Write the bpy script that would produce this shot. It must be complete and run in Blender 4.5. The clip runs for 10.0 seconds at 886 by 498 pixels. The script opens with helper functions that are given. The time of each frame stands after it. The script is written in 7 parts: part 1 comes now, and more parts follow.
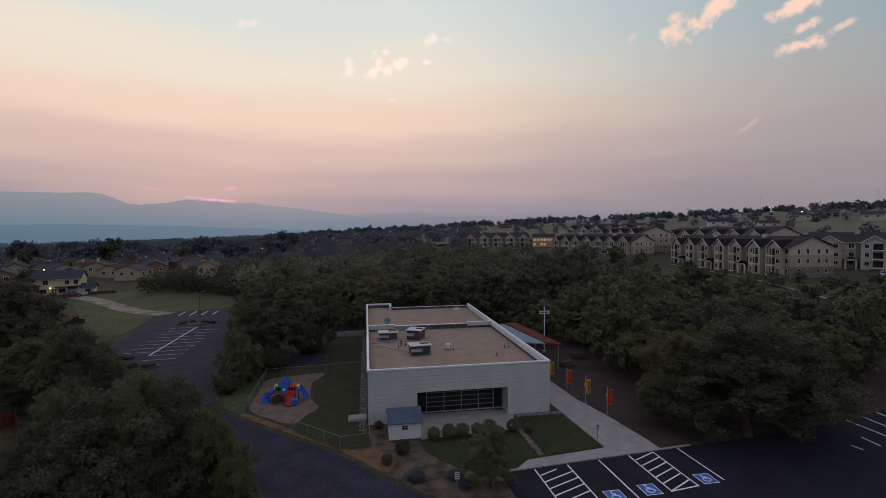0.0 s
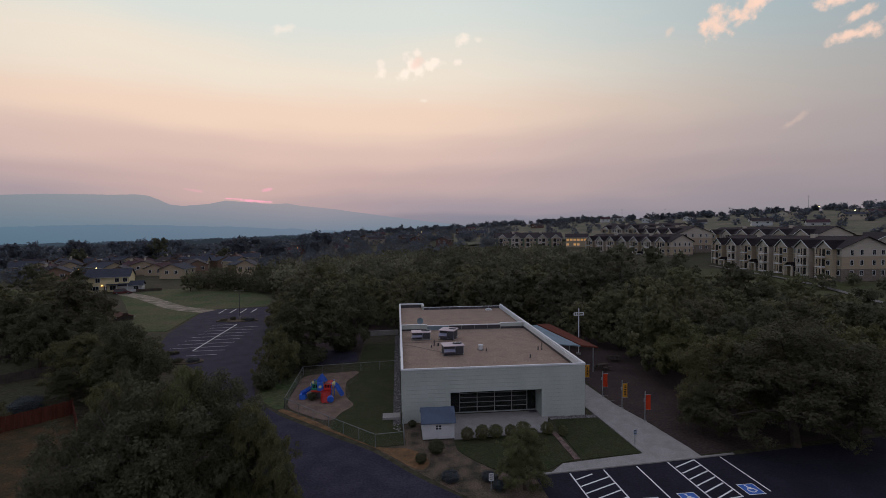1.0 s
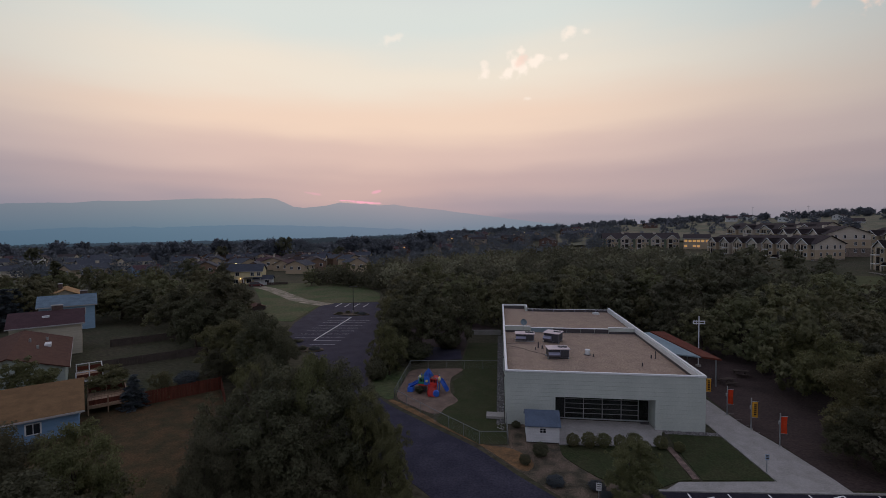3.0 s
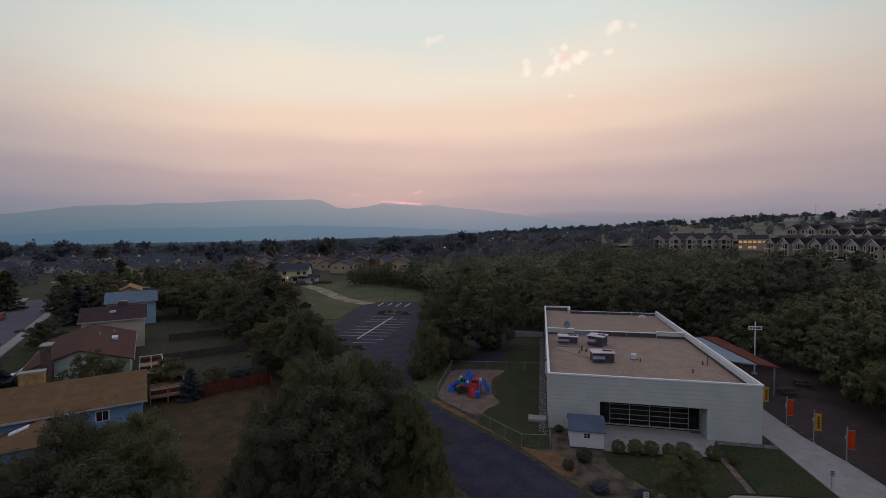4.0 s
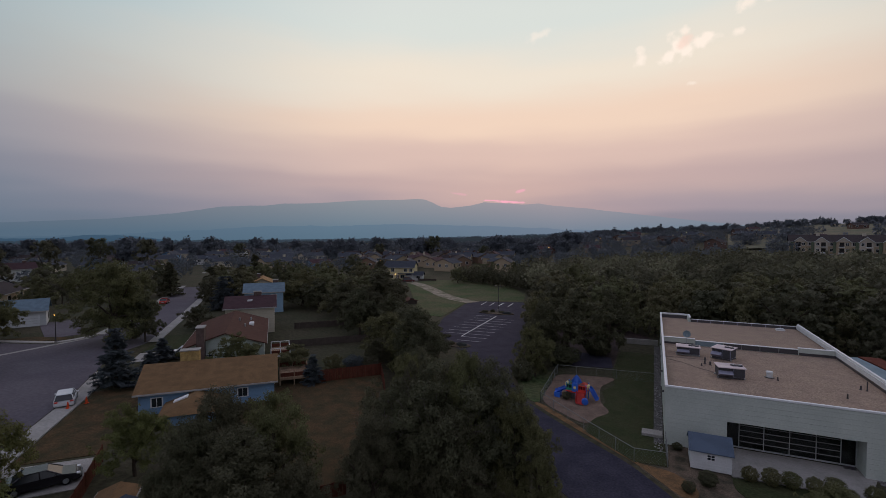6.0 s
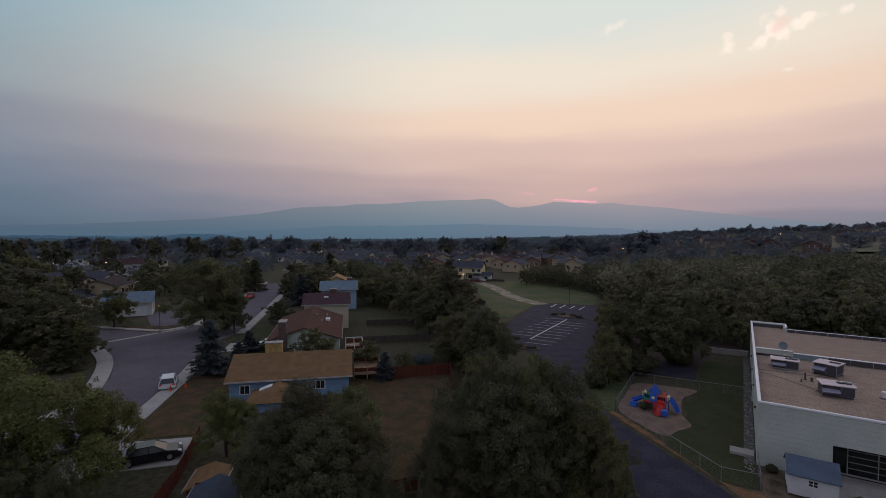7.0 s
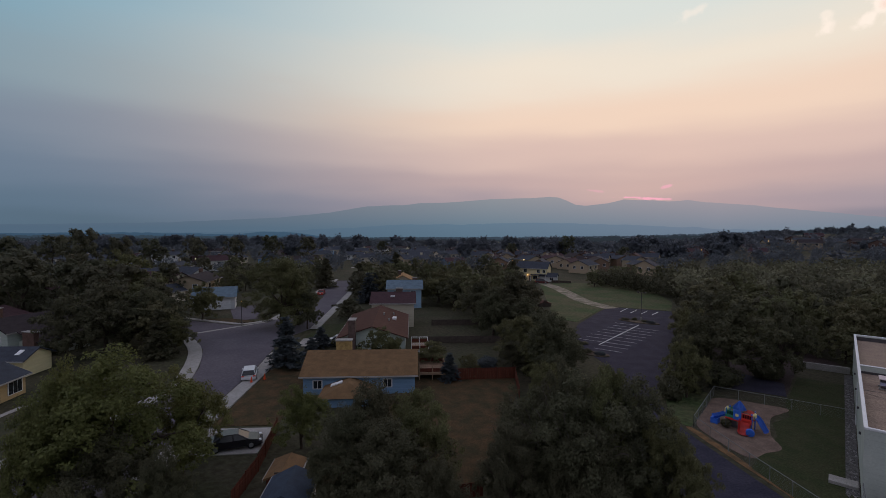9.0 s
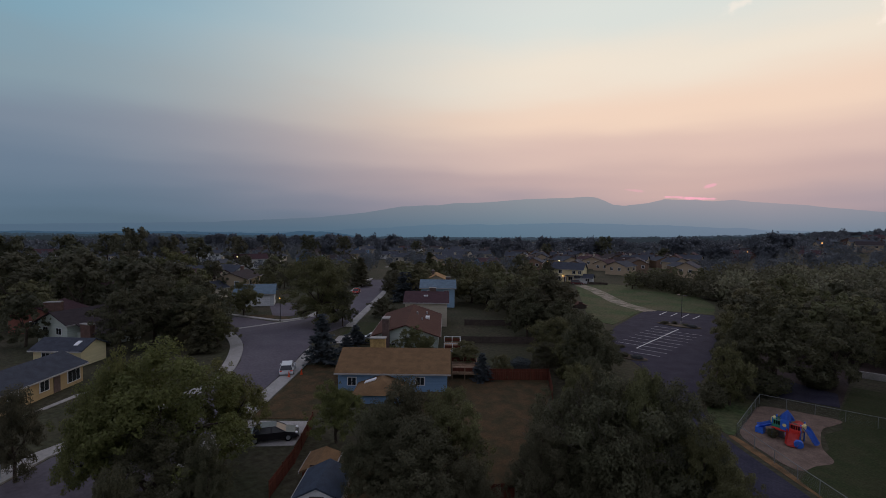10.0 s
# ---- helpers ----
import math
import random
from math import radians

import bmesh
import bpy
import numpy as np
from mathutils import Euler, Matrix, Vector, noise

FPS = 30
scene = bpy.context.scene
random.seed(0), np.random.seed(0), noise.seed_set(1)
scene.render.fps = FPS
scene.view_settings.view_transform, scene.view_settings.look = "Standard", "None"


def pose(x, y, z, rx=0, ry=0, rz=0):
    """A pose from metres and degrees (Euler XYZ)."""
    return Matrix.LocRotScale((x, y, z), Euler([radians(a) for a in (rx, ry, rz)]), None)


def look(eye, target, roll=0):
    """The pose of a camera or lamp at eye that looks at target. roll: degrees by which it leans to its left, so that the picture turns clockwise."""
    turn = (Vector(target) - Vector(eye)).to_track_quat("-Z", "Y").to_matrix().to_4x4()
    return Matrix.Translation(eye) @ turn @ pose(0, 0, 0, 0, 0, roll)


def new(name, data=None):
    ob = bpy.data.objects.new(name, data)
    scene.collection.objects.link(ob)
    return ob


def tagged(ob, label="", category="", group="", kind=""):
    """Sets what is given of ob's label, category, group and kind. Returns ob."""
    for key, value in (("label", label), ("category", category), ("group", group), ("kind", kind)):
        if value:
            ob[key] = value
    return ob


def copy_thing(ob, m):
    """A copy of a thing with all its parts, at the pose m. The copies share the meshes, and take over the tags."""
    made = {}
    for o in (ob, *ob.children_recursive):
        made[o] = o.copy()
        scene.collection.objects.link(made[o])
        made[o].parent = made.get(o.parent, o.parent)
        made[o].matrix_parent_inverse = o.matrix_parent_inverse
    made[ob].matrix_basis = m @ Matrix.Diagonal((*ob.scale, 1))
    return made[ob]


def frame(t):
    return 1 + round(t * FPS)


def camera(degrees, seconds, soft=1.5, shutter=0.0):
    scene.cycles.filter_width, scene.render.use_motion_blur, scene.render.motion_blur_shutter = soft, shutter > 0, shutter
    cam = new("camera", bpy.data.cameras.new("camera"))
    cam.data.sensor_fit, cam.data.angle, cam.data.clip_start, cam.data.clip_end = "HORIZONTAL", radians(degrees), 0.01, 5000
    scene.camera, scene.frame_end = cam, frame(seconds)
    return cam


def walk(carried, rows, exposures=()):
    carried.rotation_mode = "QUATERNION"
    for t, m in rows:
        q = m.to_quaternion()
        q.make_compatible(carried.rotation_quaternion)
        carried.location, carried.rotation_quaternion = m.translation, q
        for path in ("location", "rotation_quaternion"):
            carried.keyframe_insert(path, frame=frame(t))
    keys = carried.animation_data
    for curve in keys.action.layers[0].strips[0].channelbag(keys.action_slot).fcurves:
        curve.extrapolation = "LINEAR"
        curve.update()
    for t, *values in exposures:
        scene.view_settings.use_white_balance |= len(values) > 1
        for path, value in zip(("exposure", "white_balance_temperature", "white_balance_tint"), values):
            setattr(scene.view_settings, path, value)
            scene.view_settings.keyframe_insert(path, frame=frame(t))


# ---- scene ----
cam = camera(88.1, 10.0, soft=0.8)
PATH = [
    (0.0, -0.00, 0.00, 19.00, 87.81, 0.32, -9.56),
    (0.5, -0.15, -0.02, 19.05, 87.81, 0.34, -8.33),
    (1.0, -0.27, -0.06, 19.08, 87.82, 0.36, -5.69),
    (1.5, -0.36, -0.11, 19.12, 87.84, 0.39, -2.50),
    (2.0, -0.45, -0.24, 19.19, 87.85, 0.40, 0.67),
    (2.5, -0.56, -0.47, 19.21, 87.85, 0.30, 4.18),
    (4.0, -0.74, -0.76, 19.28, 87.93, 0.27, 12.06),
    (4.5, -0.83, -0.85, 19.36, 87.91, 0.21, 15.39),
    (5.0, -0.91, -0.99, 19.40, 87.89, 0.16, 18.37),
    (5.5, -1.02, -1.01, 19.43, 87.84, 0.04, 21.15),
    (7.0, -1.47, -1.26, 19.56, 87.79, -0.23, 33.17),
    (7.5, -1.60, -1.36, 19.73, 87.72, -0.33, 36.90),
    (8.0, -1.66, -1.46, 19.94, 87.58, -0.42, 39.92),
    (8.5, -1.72, -1.46, 20.06, 87.56, -0.41, 40.65),
    (9.0, -1.76, -1.42, 20.08, 87.56, -0.40, 41.08),
    (9.5, -1.66, -1.42, 20.11, 87.54, -0.59, 44.18),
    (10.0, -1.63, -1.45, 20.04, 87.53, -0.60, 45.32),
]
walk(cam, [(t, pose(*r)) for t, *r in PATH])


# ---- world, sun and exposure ----
def lin(r, g, b):
    """Linear colour from 0..255 display values."""
    return tuple(((v / 255 + 0.055) / 1.055) ** 2.4 if v > 10 else v / 255 / 12.92 for v in (r, g, b))


def direction(az, el):
    """Unit vector; az counts anticlockwise from +y, both in degrees."""
    a, e = radians(az), radians(el)
    return Vector((-math.sin(a) * math.cos(e), math.cos(a) * math.cos(e), math.sin(e)))


world = bpy.data.worlds.new("sky")
scene.world = world
world.use_nodes = True
wn, wl = world.node_tree.nodes, world.node_tree.links
wn.clear()


def wnode(kind, operation=None, smoothstep=False):
    n = wn.new(kind)
    if operation:
        n.operation = operation
    if smoothstep:
        n.interpolation_type = "SMOOTHSTEP"
    return n


def wmath(op, a, b=None, clamp=False):
    n = wnode("ShaderNodeMath", op)
    n.use_clamp = clamp
    for i, v in enumerate((a, b)):
        if v is None:
            continue
        if isinstance(v, (int, float)):
            n.inputs[i].default_value = v
        else:
            wl.new(v, n.inputs[i])
    return n.outputs[0]


def wramp(fac, stops):
    n = wnode("ShaderNodeValToRGB")
    n.color_ramp.interpolation = "EASE"
    els = n.color_ramp.elements
    while len(els) < len(stops):
        els.new(0.5)
    for e, (p, c) in zip(els, stops):
        e.position, e.color = p, (*lin(*c), 1)
    wl.new(fac, n.inputs[0])
    return n.outputs[0]


def wmix(fac, a, b):
    n = wnode("ShaderNodeMix")
    n.data_type = "RGBA"
    wl.new(fac, n.inputs[0])
    for s, v in ((6, a), (7, b)):
        if isinstance(v, tuple):
            n.inputs[s].default_value = (*v, 1)
        else:
            wl.new(v, n.inputs[s])
    return n.outputs[2]


coord = wnode("ShaderNodeTexCoord").outputs["Generated"]
xyz = wnode("ShaderNodeSeparateXYZ")
wl.new(coord, xyz.inputs[0])
# soft streaks bend the height at which the bands of colour lie
streak = wnode("ShaderNodeTexNoise")
stretch = wnode("ShaderNodeMapping")
stretch.inputs["Scale"].default_value = (1.2, 1.2, 7.0)
stretch.inputs["Rotation"].default_value = (0.12, 0.30, 0)
wl.new(coord, stretch.inputs[0])
wl.new(stretch.outputs[0], streak.inputs["Vector"])
streak.inputs["Scale"].default_value, streak.inputs["Detail"].default_value = 1.6, 3.0
bend = wmath("MULTIPLY", wmath("SUBTRACT", streak.outputs[0], 0.5), 0.10)
height = wmath("MULTIPLY", wmath("ADD", xyz.outputs[2], bend), 1.6, clamp=True)
# the glow over the place where the sun went down
glow_dir = direction(14, 17)
away = wnode("ShaderNodeVectorMath", operation="DISTANCE")
wl.new(coord, away.inputs[0])
away.inputs[1].default_value = glow_dir
side = wnode("ShaderNodeMapRange", smoothstep=True)
wl.new(away.outputs["Value"], side.inputs[0])
side.inputs[1].default_value, side.inputs[2].default_value = 0.27, 1.22
side = side.outputs[0]
near_glow = wramp(height, [(0.0, (122, 128, 144)), (0.035, (134, 134, 150)), (0.085, (161, 149, 160)), (0.17, (194, 169, 168)), (0.25, (216, 188, 179)),
                           (0.36, (239, 211, 191)), (0.5, (238, 226, 210)), (0.66, (218, 223, 218)), (1.0, (192, 190, 212))])
far_side = wramp(height, [(0.0, (84, 106, 124)), (0.06, (92, 114, 134)), (0.16, (106, 124, 144)), (0.26, (122, 136, 153)), (0.40, (132, 154, 167)),
                          (0.58, (122, 162, 182)), (0.78, (112, 152, 178)), (1.0, (172, 175, 198))])
far_right = wramp(height, [(0.0, (138, 132, 142)), (0.06, (147, 139, 146)), (0.16, (157, 147, 152)), (0.26, (162, 155, 158)), (0.40, (160, 162, 164)),
                           (0.58, (142, 164, 176)), (0.78, (124, 158, 178)), (1.0, (174, 175, 200))])
eastward = wnode("ShaderNodeMapRange", smoothstep=True)
wl.new(xyz.outputs[0], eastward.inputs[0])
eastward.inputs[1].default_value, eastward.inputs[2].default_value = -0.15, 0.55
sky_colour = wmix(side, near_glow, wmix(eastward.outputs[0], far_side, far_right))
# the rosy evening arch behind the camera
behind = wramp(height, [(0.0, (108, 112, 128)), (0.15, (148, 149, 162)), (0.5, (168, 170, 185)), (1.0, (184, 183, 206))])
turn_away = wnode("ShaderNodeMapRange", smoothstep=True)
wl.new(xyz.outputs[1], turn_away.inputs[0])
turn_away.inputs[1].default_value, turn_away.inputs[2].default_value = -0.05, -0.6
sky_colour = wmix(turn_away.outputs[0], sky_colour, behind)

# small sunlit clouds
puff = wnode("ShaderNodeTexNoise")
puff.inputs["Scale"].default_value, puff.inputs["Detail"].default_value = 58.0, 7.0
wl.new(coord, puff.inputs["Vector"])
ragged = wmath("MULTIPLY", wmath("SUBTRACT", puff.outputs[0], 0.5), 0.10)


def cloud(colour, az, el, size, tall, strength, lean=0.0, tint=(1.0, 0.76, 0.62)):
    """Mixes a ragged cloud of that half width (in radians) into the sky."""
    to = wnode("ShaderNodeMapping")
    to.vector_type = "TEXTURE"
    q = direction(az, el)
    to.inputs["Location"].default_value = q
    to.inputs["Rotation"].default_value = Euler((radians(el), radians(lean), radians(az)), "XYZ")
    to.inputs["Scale"].default_value = (size, 1.0, size * tall)
    wl.new(coord, to.inputs[0])
    far = wnode("ShaderNodeVectorMath", operation="LENGTH")
    wl.new(to.outputs[0], far.inputs[0])
    edge = wmath("ADD", far.outputs["Value"], wmath("MULTIPLY", ragged, 22.0))
    m = wnode("ShaderNodeMapRange", smoothstep=True)
    wl.new(edge, m.inputs[0])
    m.inputs[1].default_value, m.inputs[2].default_value = 1.0, 0.15
    m.inputs[3].default_value, m.inputs[4].default_value = 0.0, strength
    return wmix(m.outputs[0], colour, tint)


for row in ((-1.1, 18.8, 0.022, 0.7, 1.0, -38), (-1.7, 19.9, 0.018, 1.4, 1.0, -20), (-2.9, 19.0, 0.024, 0.6, 1.0, -35), (-4.5, 19.8, 0.024, 0.6, 1.0, -12), (-2.6, 20.9, 0.014, 0.6, 0.8, 0), (1.8, 18.7, 0.016, 0.9, 0.9, -30),
            (1.8, 19.8, 0.010, 0.8, 0.6, 0), (-7.6, 20.0, 0.011, 0.7, 0.9, 0), (-8.2, 22.4, 0.016, 0.9, 0.75, -30), (-10.2, 22.2, 0.010, 0.9, 0.5, 0), (13.2, 22.4, 0.030, 0.35, 0.45, -20), (-3.5, 15.8, 0.012, 0.5, 0.6, 0)):
    sky_colour = cloud(sky_colour, *row, (1.0, 0.87, 0.76))
sky_colour = cloud(sky_colour, -2.7, 20.0, 0.018, 0.7, 0.75, -38, (0.95, 0.70, 0.60))
for row in ((-36.3, 21.0, 0.036, 0.8, 0.9, -48), (-39.2, 21.8, 0.034, 0.62, 0.85, -48), (-40.6, 22.4, 0.030, 0.6, 0.9, -40), (-38.4, 20.6, 0.016, 0.6, 0.6, -30), (-47.0, 21.0, 0.050, 0.42, 0.95, -20), (-49.4, 21.6, 0.040, 0.3, 0.7, -15),
            (-47.6, 17.4, 0.042, 0.32, 0.9, -8), (-47.4, 18.9, 0.028, 0.35, 0.8, -25), (-50.3, 18.3, 0.022, 0.35, 0.6, -20), (-31.7, 21.0, 0.014, 0.5, 0.35, -30), (-43.0, 10.6, 0.030, 0.25, 0.18, -35)):
    sky_colour = cloud(sky_colour, *row, (1.0, 0.69, 0.55))
# the pink streaks over the ridge
for row in ((19.0, 3.86, 0.030, 0.07, 0.9, 1), (16.6, 3.66, 0.036, 0.08, 0.95, 3), (15.0, 5.05, 0.016, 0.25, 0.6, -14), (23.0, 4.7, 0.026, 0.12, 0.3, 8)):
    sky_colour = cloud(sky_colour, *row, (0.88, 0.40, 0.55))

nishita = wnode("ShaderNodeTexSky")
nishita.sky_type, nishita.sun_disc = "NISHITA", False
nishita.sun_elevation, nishita.sun_rotation = radians(2.0), radians(-15)
air = wnode("ShaderNodeBackground")
wl.new(nishita.outputs[0], air.inputs[0])
air.inputs[1].default_value = 0.003
haze = wnode("ShaderNodeBackground")
wl.new(sky_colour, haze.inputs[0])
haze.inputs[1].default_value = 1.0
both = wnode("ShaderNodeAddShader")
wl.new(air.outputs[0], both.inputs[0])
wl.new(haze.outputs[0], both.inputs[1])
wl.new(both.outputs[0], wnode("ShaderNodeOutputWorld").inputs[0])

sun = new("sun", bpy.data.lights.new("sun", "SUN"))
sun.data.energy, sun.data.angle, sun.data.color = 0.25, radians(20), (1.0, 0.72, 0.6)
sun.matrix_world = look(direction(14, 12) * 100, (0, 0, 0))


# ---- materials ----
MATS = {}


def mat(name, colour, rough=0.8, size=1.0, vary=0.25, bump=0.15, metal=0.0, second=None, spread=0.0, island=0.0, stretch=(1, 1, 1)):
    """A procedural surface: colour broken up by coarse and fine noise (size in metres), with relief. second: a colour for patches;
    spread: change from object to object; island: change from leaf to leaf."""
    if name in MATS:
        return MATS[name]
    m = bpy.data.materials.new(name)
    m.use_nodes = True
    nt = m.node_tree
    p = nt.nodes["Principled BSDF"]
    p.inputs["Roughness"].default_value, p.inputs["Metallic"].default_value = rough, metal
    if rough > 0.7:
        p.inputs["Specular IOR Level"].default_value = 0.12
    geo = nt.nodes.new("ShaderNodeNewGeometry")
    mp = nt.nodes.new("ShaderNodeMapping")
    mp.inputs["Scale"].default_value = stretch
    nt.links.new(geo.outputs["Position"], mp.inputs[0])
    coarse, fine = nt.nodes.new("ShaderNodeTexNoise"), nt.nodes.new("ShaderNodeTexNoise")
    for n, s, d in ((coarse, 1 / size, 4), (fine, 12 / size, 6)):
        n.inputs["Scale"].default_value, n.inputs["Detail"].default_value = s, d
        nt.links.new(mp.outputs[0], n.inputs["Vector"])
    base = nt.nodes.new("ShaderNodeMix")
    base.data_type = "RGBA"
    edge = nt.nodes.new("ShaderNodeMapRange")
    edge.inputs[1].default_value, edge.inputs[2].default_value = 0.38, 0.64
    nt.links.new(coarse.outputs[0], edge.inputs[0])
    nt.links.new(edge.outputs[0], base.inputs[0])
    base.inputs[6].default_value = (*colour, 1)
    base.inputs[7].default_value = (*(second or [c * (1 - vary) for c in colour]), 1)
    hsv = nt.nodes.new("ShaderNodeHueSaturation")
    nt.links.new(base.outputs[2], hsv.inputs["Color"])
    val = nt.nodes.new("ShaderNodeMapRange")
    val.inputs[1].default_value, val.inputs[2].default_value = 0.3, 0.7
    val.inputs[3].default_value, val.inputs[4].default_value = 1 - vary, 1 + vary
    nt.links.new(fine.outputs[0], val.inputs[0])
    value = val.outputs[0]
    if spread or island:
        if island:
            src = geo.outputs["Random Per Island"]
        else:
            src = nt.nodes.new("ShaderNodeObjectInfo").outputs["Random"]
        k = nt.nodes.new("ShaderNodeMapRange")
        amount = island or spread
        k.inputs[3].default_value, k.inputs[4].default_value = 1 - amount, 1 + amount
        nt.links.new(src, k.inputs[0])
        mul = nt.nodes.new("ShaderNodeMath")
        mul.operation = "MULTIPLY"
        nt.links.new(value, mul.inputs[0])
        nt.links.new(k.outputs[0], mul.inputs[1])
        value = mul.outputs[0]
        if island and spread:
            info = nt.nodes.new("ShaderNodeObjectInfo")
            k2 = nt.nodes.new("ShaderNodeMapRange")
            k2.inputs[3].default_value, k2.inputs[4].default_value = 0.5 - spread * 0.08, 0.5 + spread * 0.06
            nt.links.new(info.outputs["Random"], k2.inputs[0])
            nt.links.new(k2.outputs[0], hsv.inputs["Hue"])
    nt.links.new(value, hsv.inputs["Value"])
    nt.links.new(hsv.outputs[0], p.inputs["Base Color"])
    if bump:
        b = nt.nodes.new("ShaderNodeBump")
        b.inputs["Strength"].default_value, b.inputs["Distance"].default_value = bump, 0.05 * size
        nt.links.new(fine.outputs[0], b.inputs["Height"])
        nt.links.new(b.outputs[0], p.inputs["Normal"])
    MATS[name] = m
    return m


def glow_mat(name, colour, strength):
    if name not in MATS:
        m = bpy.data.materials.new(name)
        m.use_nodes = True
        p = m.node_tree.nodes["Principled BSDF"]
        p.inputs["Base Color"].default_value = (*colour, 1)
        p.inputs["Emission Color"].default_value = (*colour, 1)
        p.inputs["Emission Strength"].default_value = strength
        MATS[name] = m
    return MATS[name]


def glass_mat():
    if "glass" not in MATS:
        m = bpy.data.materials.new("glass")
        m.use_nodes = True
        p = m.node_tree.nodes["Principled BSDF"]
        p.inputs["Base Color"].default_value = (0.55, 0.62, 0.6, 1)
        p.inputs["Roughness"].default_value, p.inputs["IOR"].default_value = 0.02, 1.45
        p.inputs["Transmission Weight"].default_value = 1.0
        MATS["glass"] = m
    return MATS["glass"]


ASPHALT = mat("asphalt", (0.027, 0.026, 0.041), 0.95, 2.2, 0.3, 0.2, second=(0.040, 0.038, 0.055))
STREET = mat("street_asphalt", (0.105, 0.095, 0.108), 0.9, 5.0, 0.15, 0.2, second=(0.088, 0.078, 0.092))
CONCRETE = mat("concrete", (0.30, 0.285, 0.265), 0.9, 1.2, 0.2, 0.2, second=(0.25, 0.24, 0.22))
OLD_CONCRETE = mat("old_concrete", (0.30, 0.29, 0.27), 0.9, 3.0, 0.15, 0.2, second=(0.25, 0.24, 0.22))
# fresh seal coat, its colour lowered further for lens vignetting
FRESH_ASPHALT = mat("fresh_asphalt", (0.016, 0.015, 0.023), 0.9, 2.2, 0.25, 0.2, second=(0.021, 0.020, 0.030))
WHITE_LINE = mat("line_paint", (0.75, 0.76, 0.74), 0.7, 0.6, 0.12, 0.05)
BLUE_LINE = mat("blue_paint", (0.03, 0.12, 0.42), 0.7, 0.6, 0.15, 0.05)
GROUND = mat("dry_grass", (0.054, 0.048, 0.030), 0.95, 7.0, 0.35, 0.5, second=(0.040, 0.042, 0.022))
LAWN = mat("lawn", (0.030, 0.039, 0.015), 0.95, 1.8, 0.4, 0.6, second=(0.042, 0.044, 0.020))
FIELD = mat("meadow", (0.050, 0.072, 0.027), 0.95, 7.0, 0.35, 0.6, second=(0.084, 0.080, 0.042))
DRY_LAWN = mat("dry_lawn", (0.076, 0.047, 0.023), 0.95, 1.6, 0.4, 0.6, second=(0.040, 0.035, 0.017))
DIRT = mat("dirt", (0.128, 0.096, 0.070), 0.95, 1.3, 0.55, 0.9, second=(0.050, 0.046, 0.031))
# brown litter floor, darkened and purpled in colour for the shade under trees
WOOD_FLOOR = mat("woodland_floor_shade", (0.056, 0.040, 0.036), 0.95, 3.0, 0.3, 0.6, second=(0.040, 0.030, 0.027))
MULCH = mat("mulch", (0.185, 0.106, 0.050), 0.95, 1.0, 0.45, 0.8, second=(0.100, 0.064, 0.034))
SAND = mat("play_sand", (0.17, 0.122, 0.094), 0.95, 1.1, 0.3, 0.5, second=(0.125, 0.09, 0.07))
GRAVEL = mat("track_gravel", (0.30, 0.25, 0.20), 0.95, 2.6, 0.35, 0.6, second=(0.12, 0.115, 0.07))
ROOF_GRAVEL = mat("roof_gravel", (0.282, 0.214, 0.160), 0.95, 1.6, 0.34, 0.8, second=(0.245, 0.182, 0.142))
WALL_PAINT = mat("painted_block", (0.465, 0.50, 0.45), 0.8, 1.8, 0.07, 0.25, second=(0.42, 0.455, 0.41))
WHITE_TRIM = mat("white_metal_trim", (0.68, 0.69, 0.69), 0.6, 2.0, 0.06, 0.03)
DARK_PANEL = mat("dark_metal_panel", (0.055, 0.05, 0.055), 0.5, 1.0, 0.2, 0.05)
BLACK = mat("black_rubber", (0.015, 0.015, 0.016), 0.8, 0.5, 0.2, 0.1)
GALV = mat("galvanised_steel", (0.36, 0.38, 0.39), 0.45, 0.6, 0.12, 0.05, metal=0.7)
UNIT_GREY = mat("unit_paint", (0.23, 0.23, 0.30), 0.6, 0.8, 0.1, 0.05)
UNIT_TOP = mat("unit_lid", (0.52, 0.44, 0.44), 0.7, 0.8, 0.1, 0.05)
UNIT_DARK = mat("coil_grille", (0.045, 0.045, 0.055), 0.6, 0.1, 0.3, 0.3)
WHITE_PAINT = mat("white_paint", (0.60, 0.61, 0.61), 0.75, 1.0, 0.09, 0.04)
ORANGE_CLOTH = mat("orange_cloth", (0.62, 0.085, 0.03), 0.85, 0.4, 0.12, 0.1)
YELLOW_CLOTH = mat("yellow_cloth", (0.66, 0.40, 0.06), 0.85, 0.4, 0.12, 0.1)
BARS = mat("dark_lettering", (0.05, 0.04, 0.03), 0.8, 0.4, 0.1, 0.0)
RED_METAL = mat("red_metal_roof", (0.120, 0.032, 0.020), 0.75, 2.0, 0.2, 0.08)
BLUE_METAL = mat("blue_grey_metal_roof", (0.19, 0.25, 0.28), 0.75, 2.0, 0.12, 0.05)
PLASTIC_BLUE = mat("blue_plastic", (0.03, 0.14, 0.60), 0.4, 0.8, 0.12, 0.02)
PLASTIC_RED = mat("red_plastic", (0.60, 0.04, 0.03), 0.4, 0.8, 0.12, 0.02)
PLASTIC_YELLOW = mat("yellow_plastic", (0.75, 0.66, 0.30), 0.4, 0.8, 0.12, 0.02)
PLASTIC_GREEN = mat("green_plastic", (0.03, 0.24, 0.15), 0.4, 0.8, 0.12, 0.02)
RED_WOOD = mat("red_stained_wood", (0.112, 0.036, 0.022), 0.85, 0.7, 0.3, 0.3, stretch=(3, 3, 0.4))
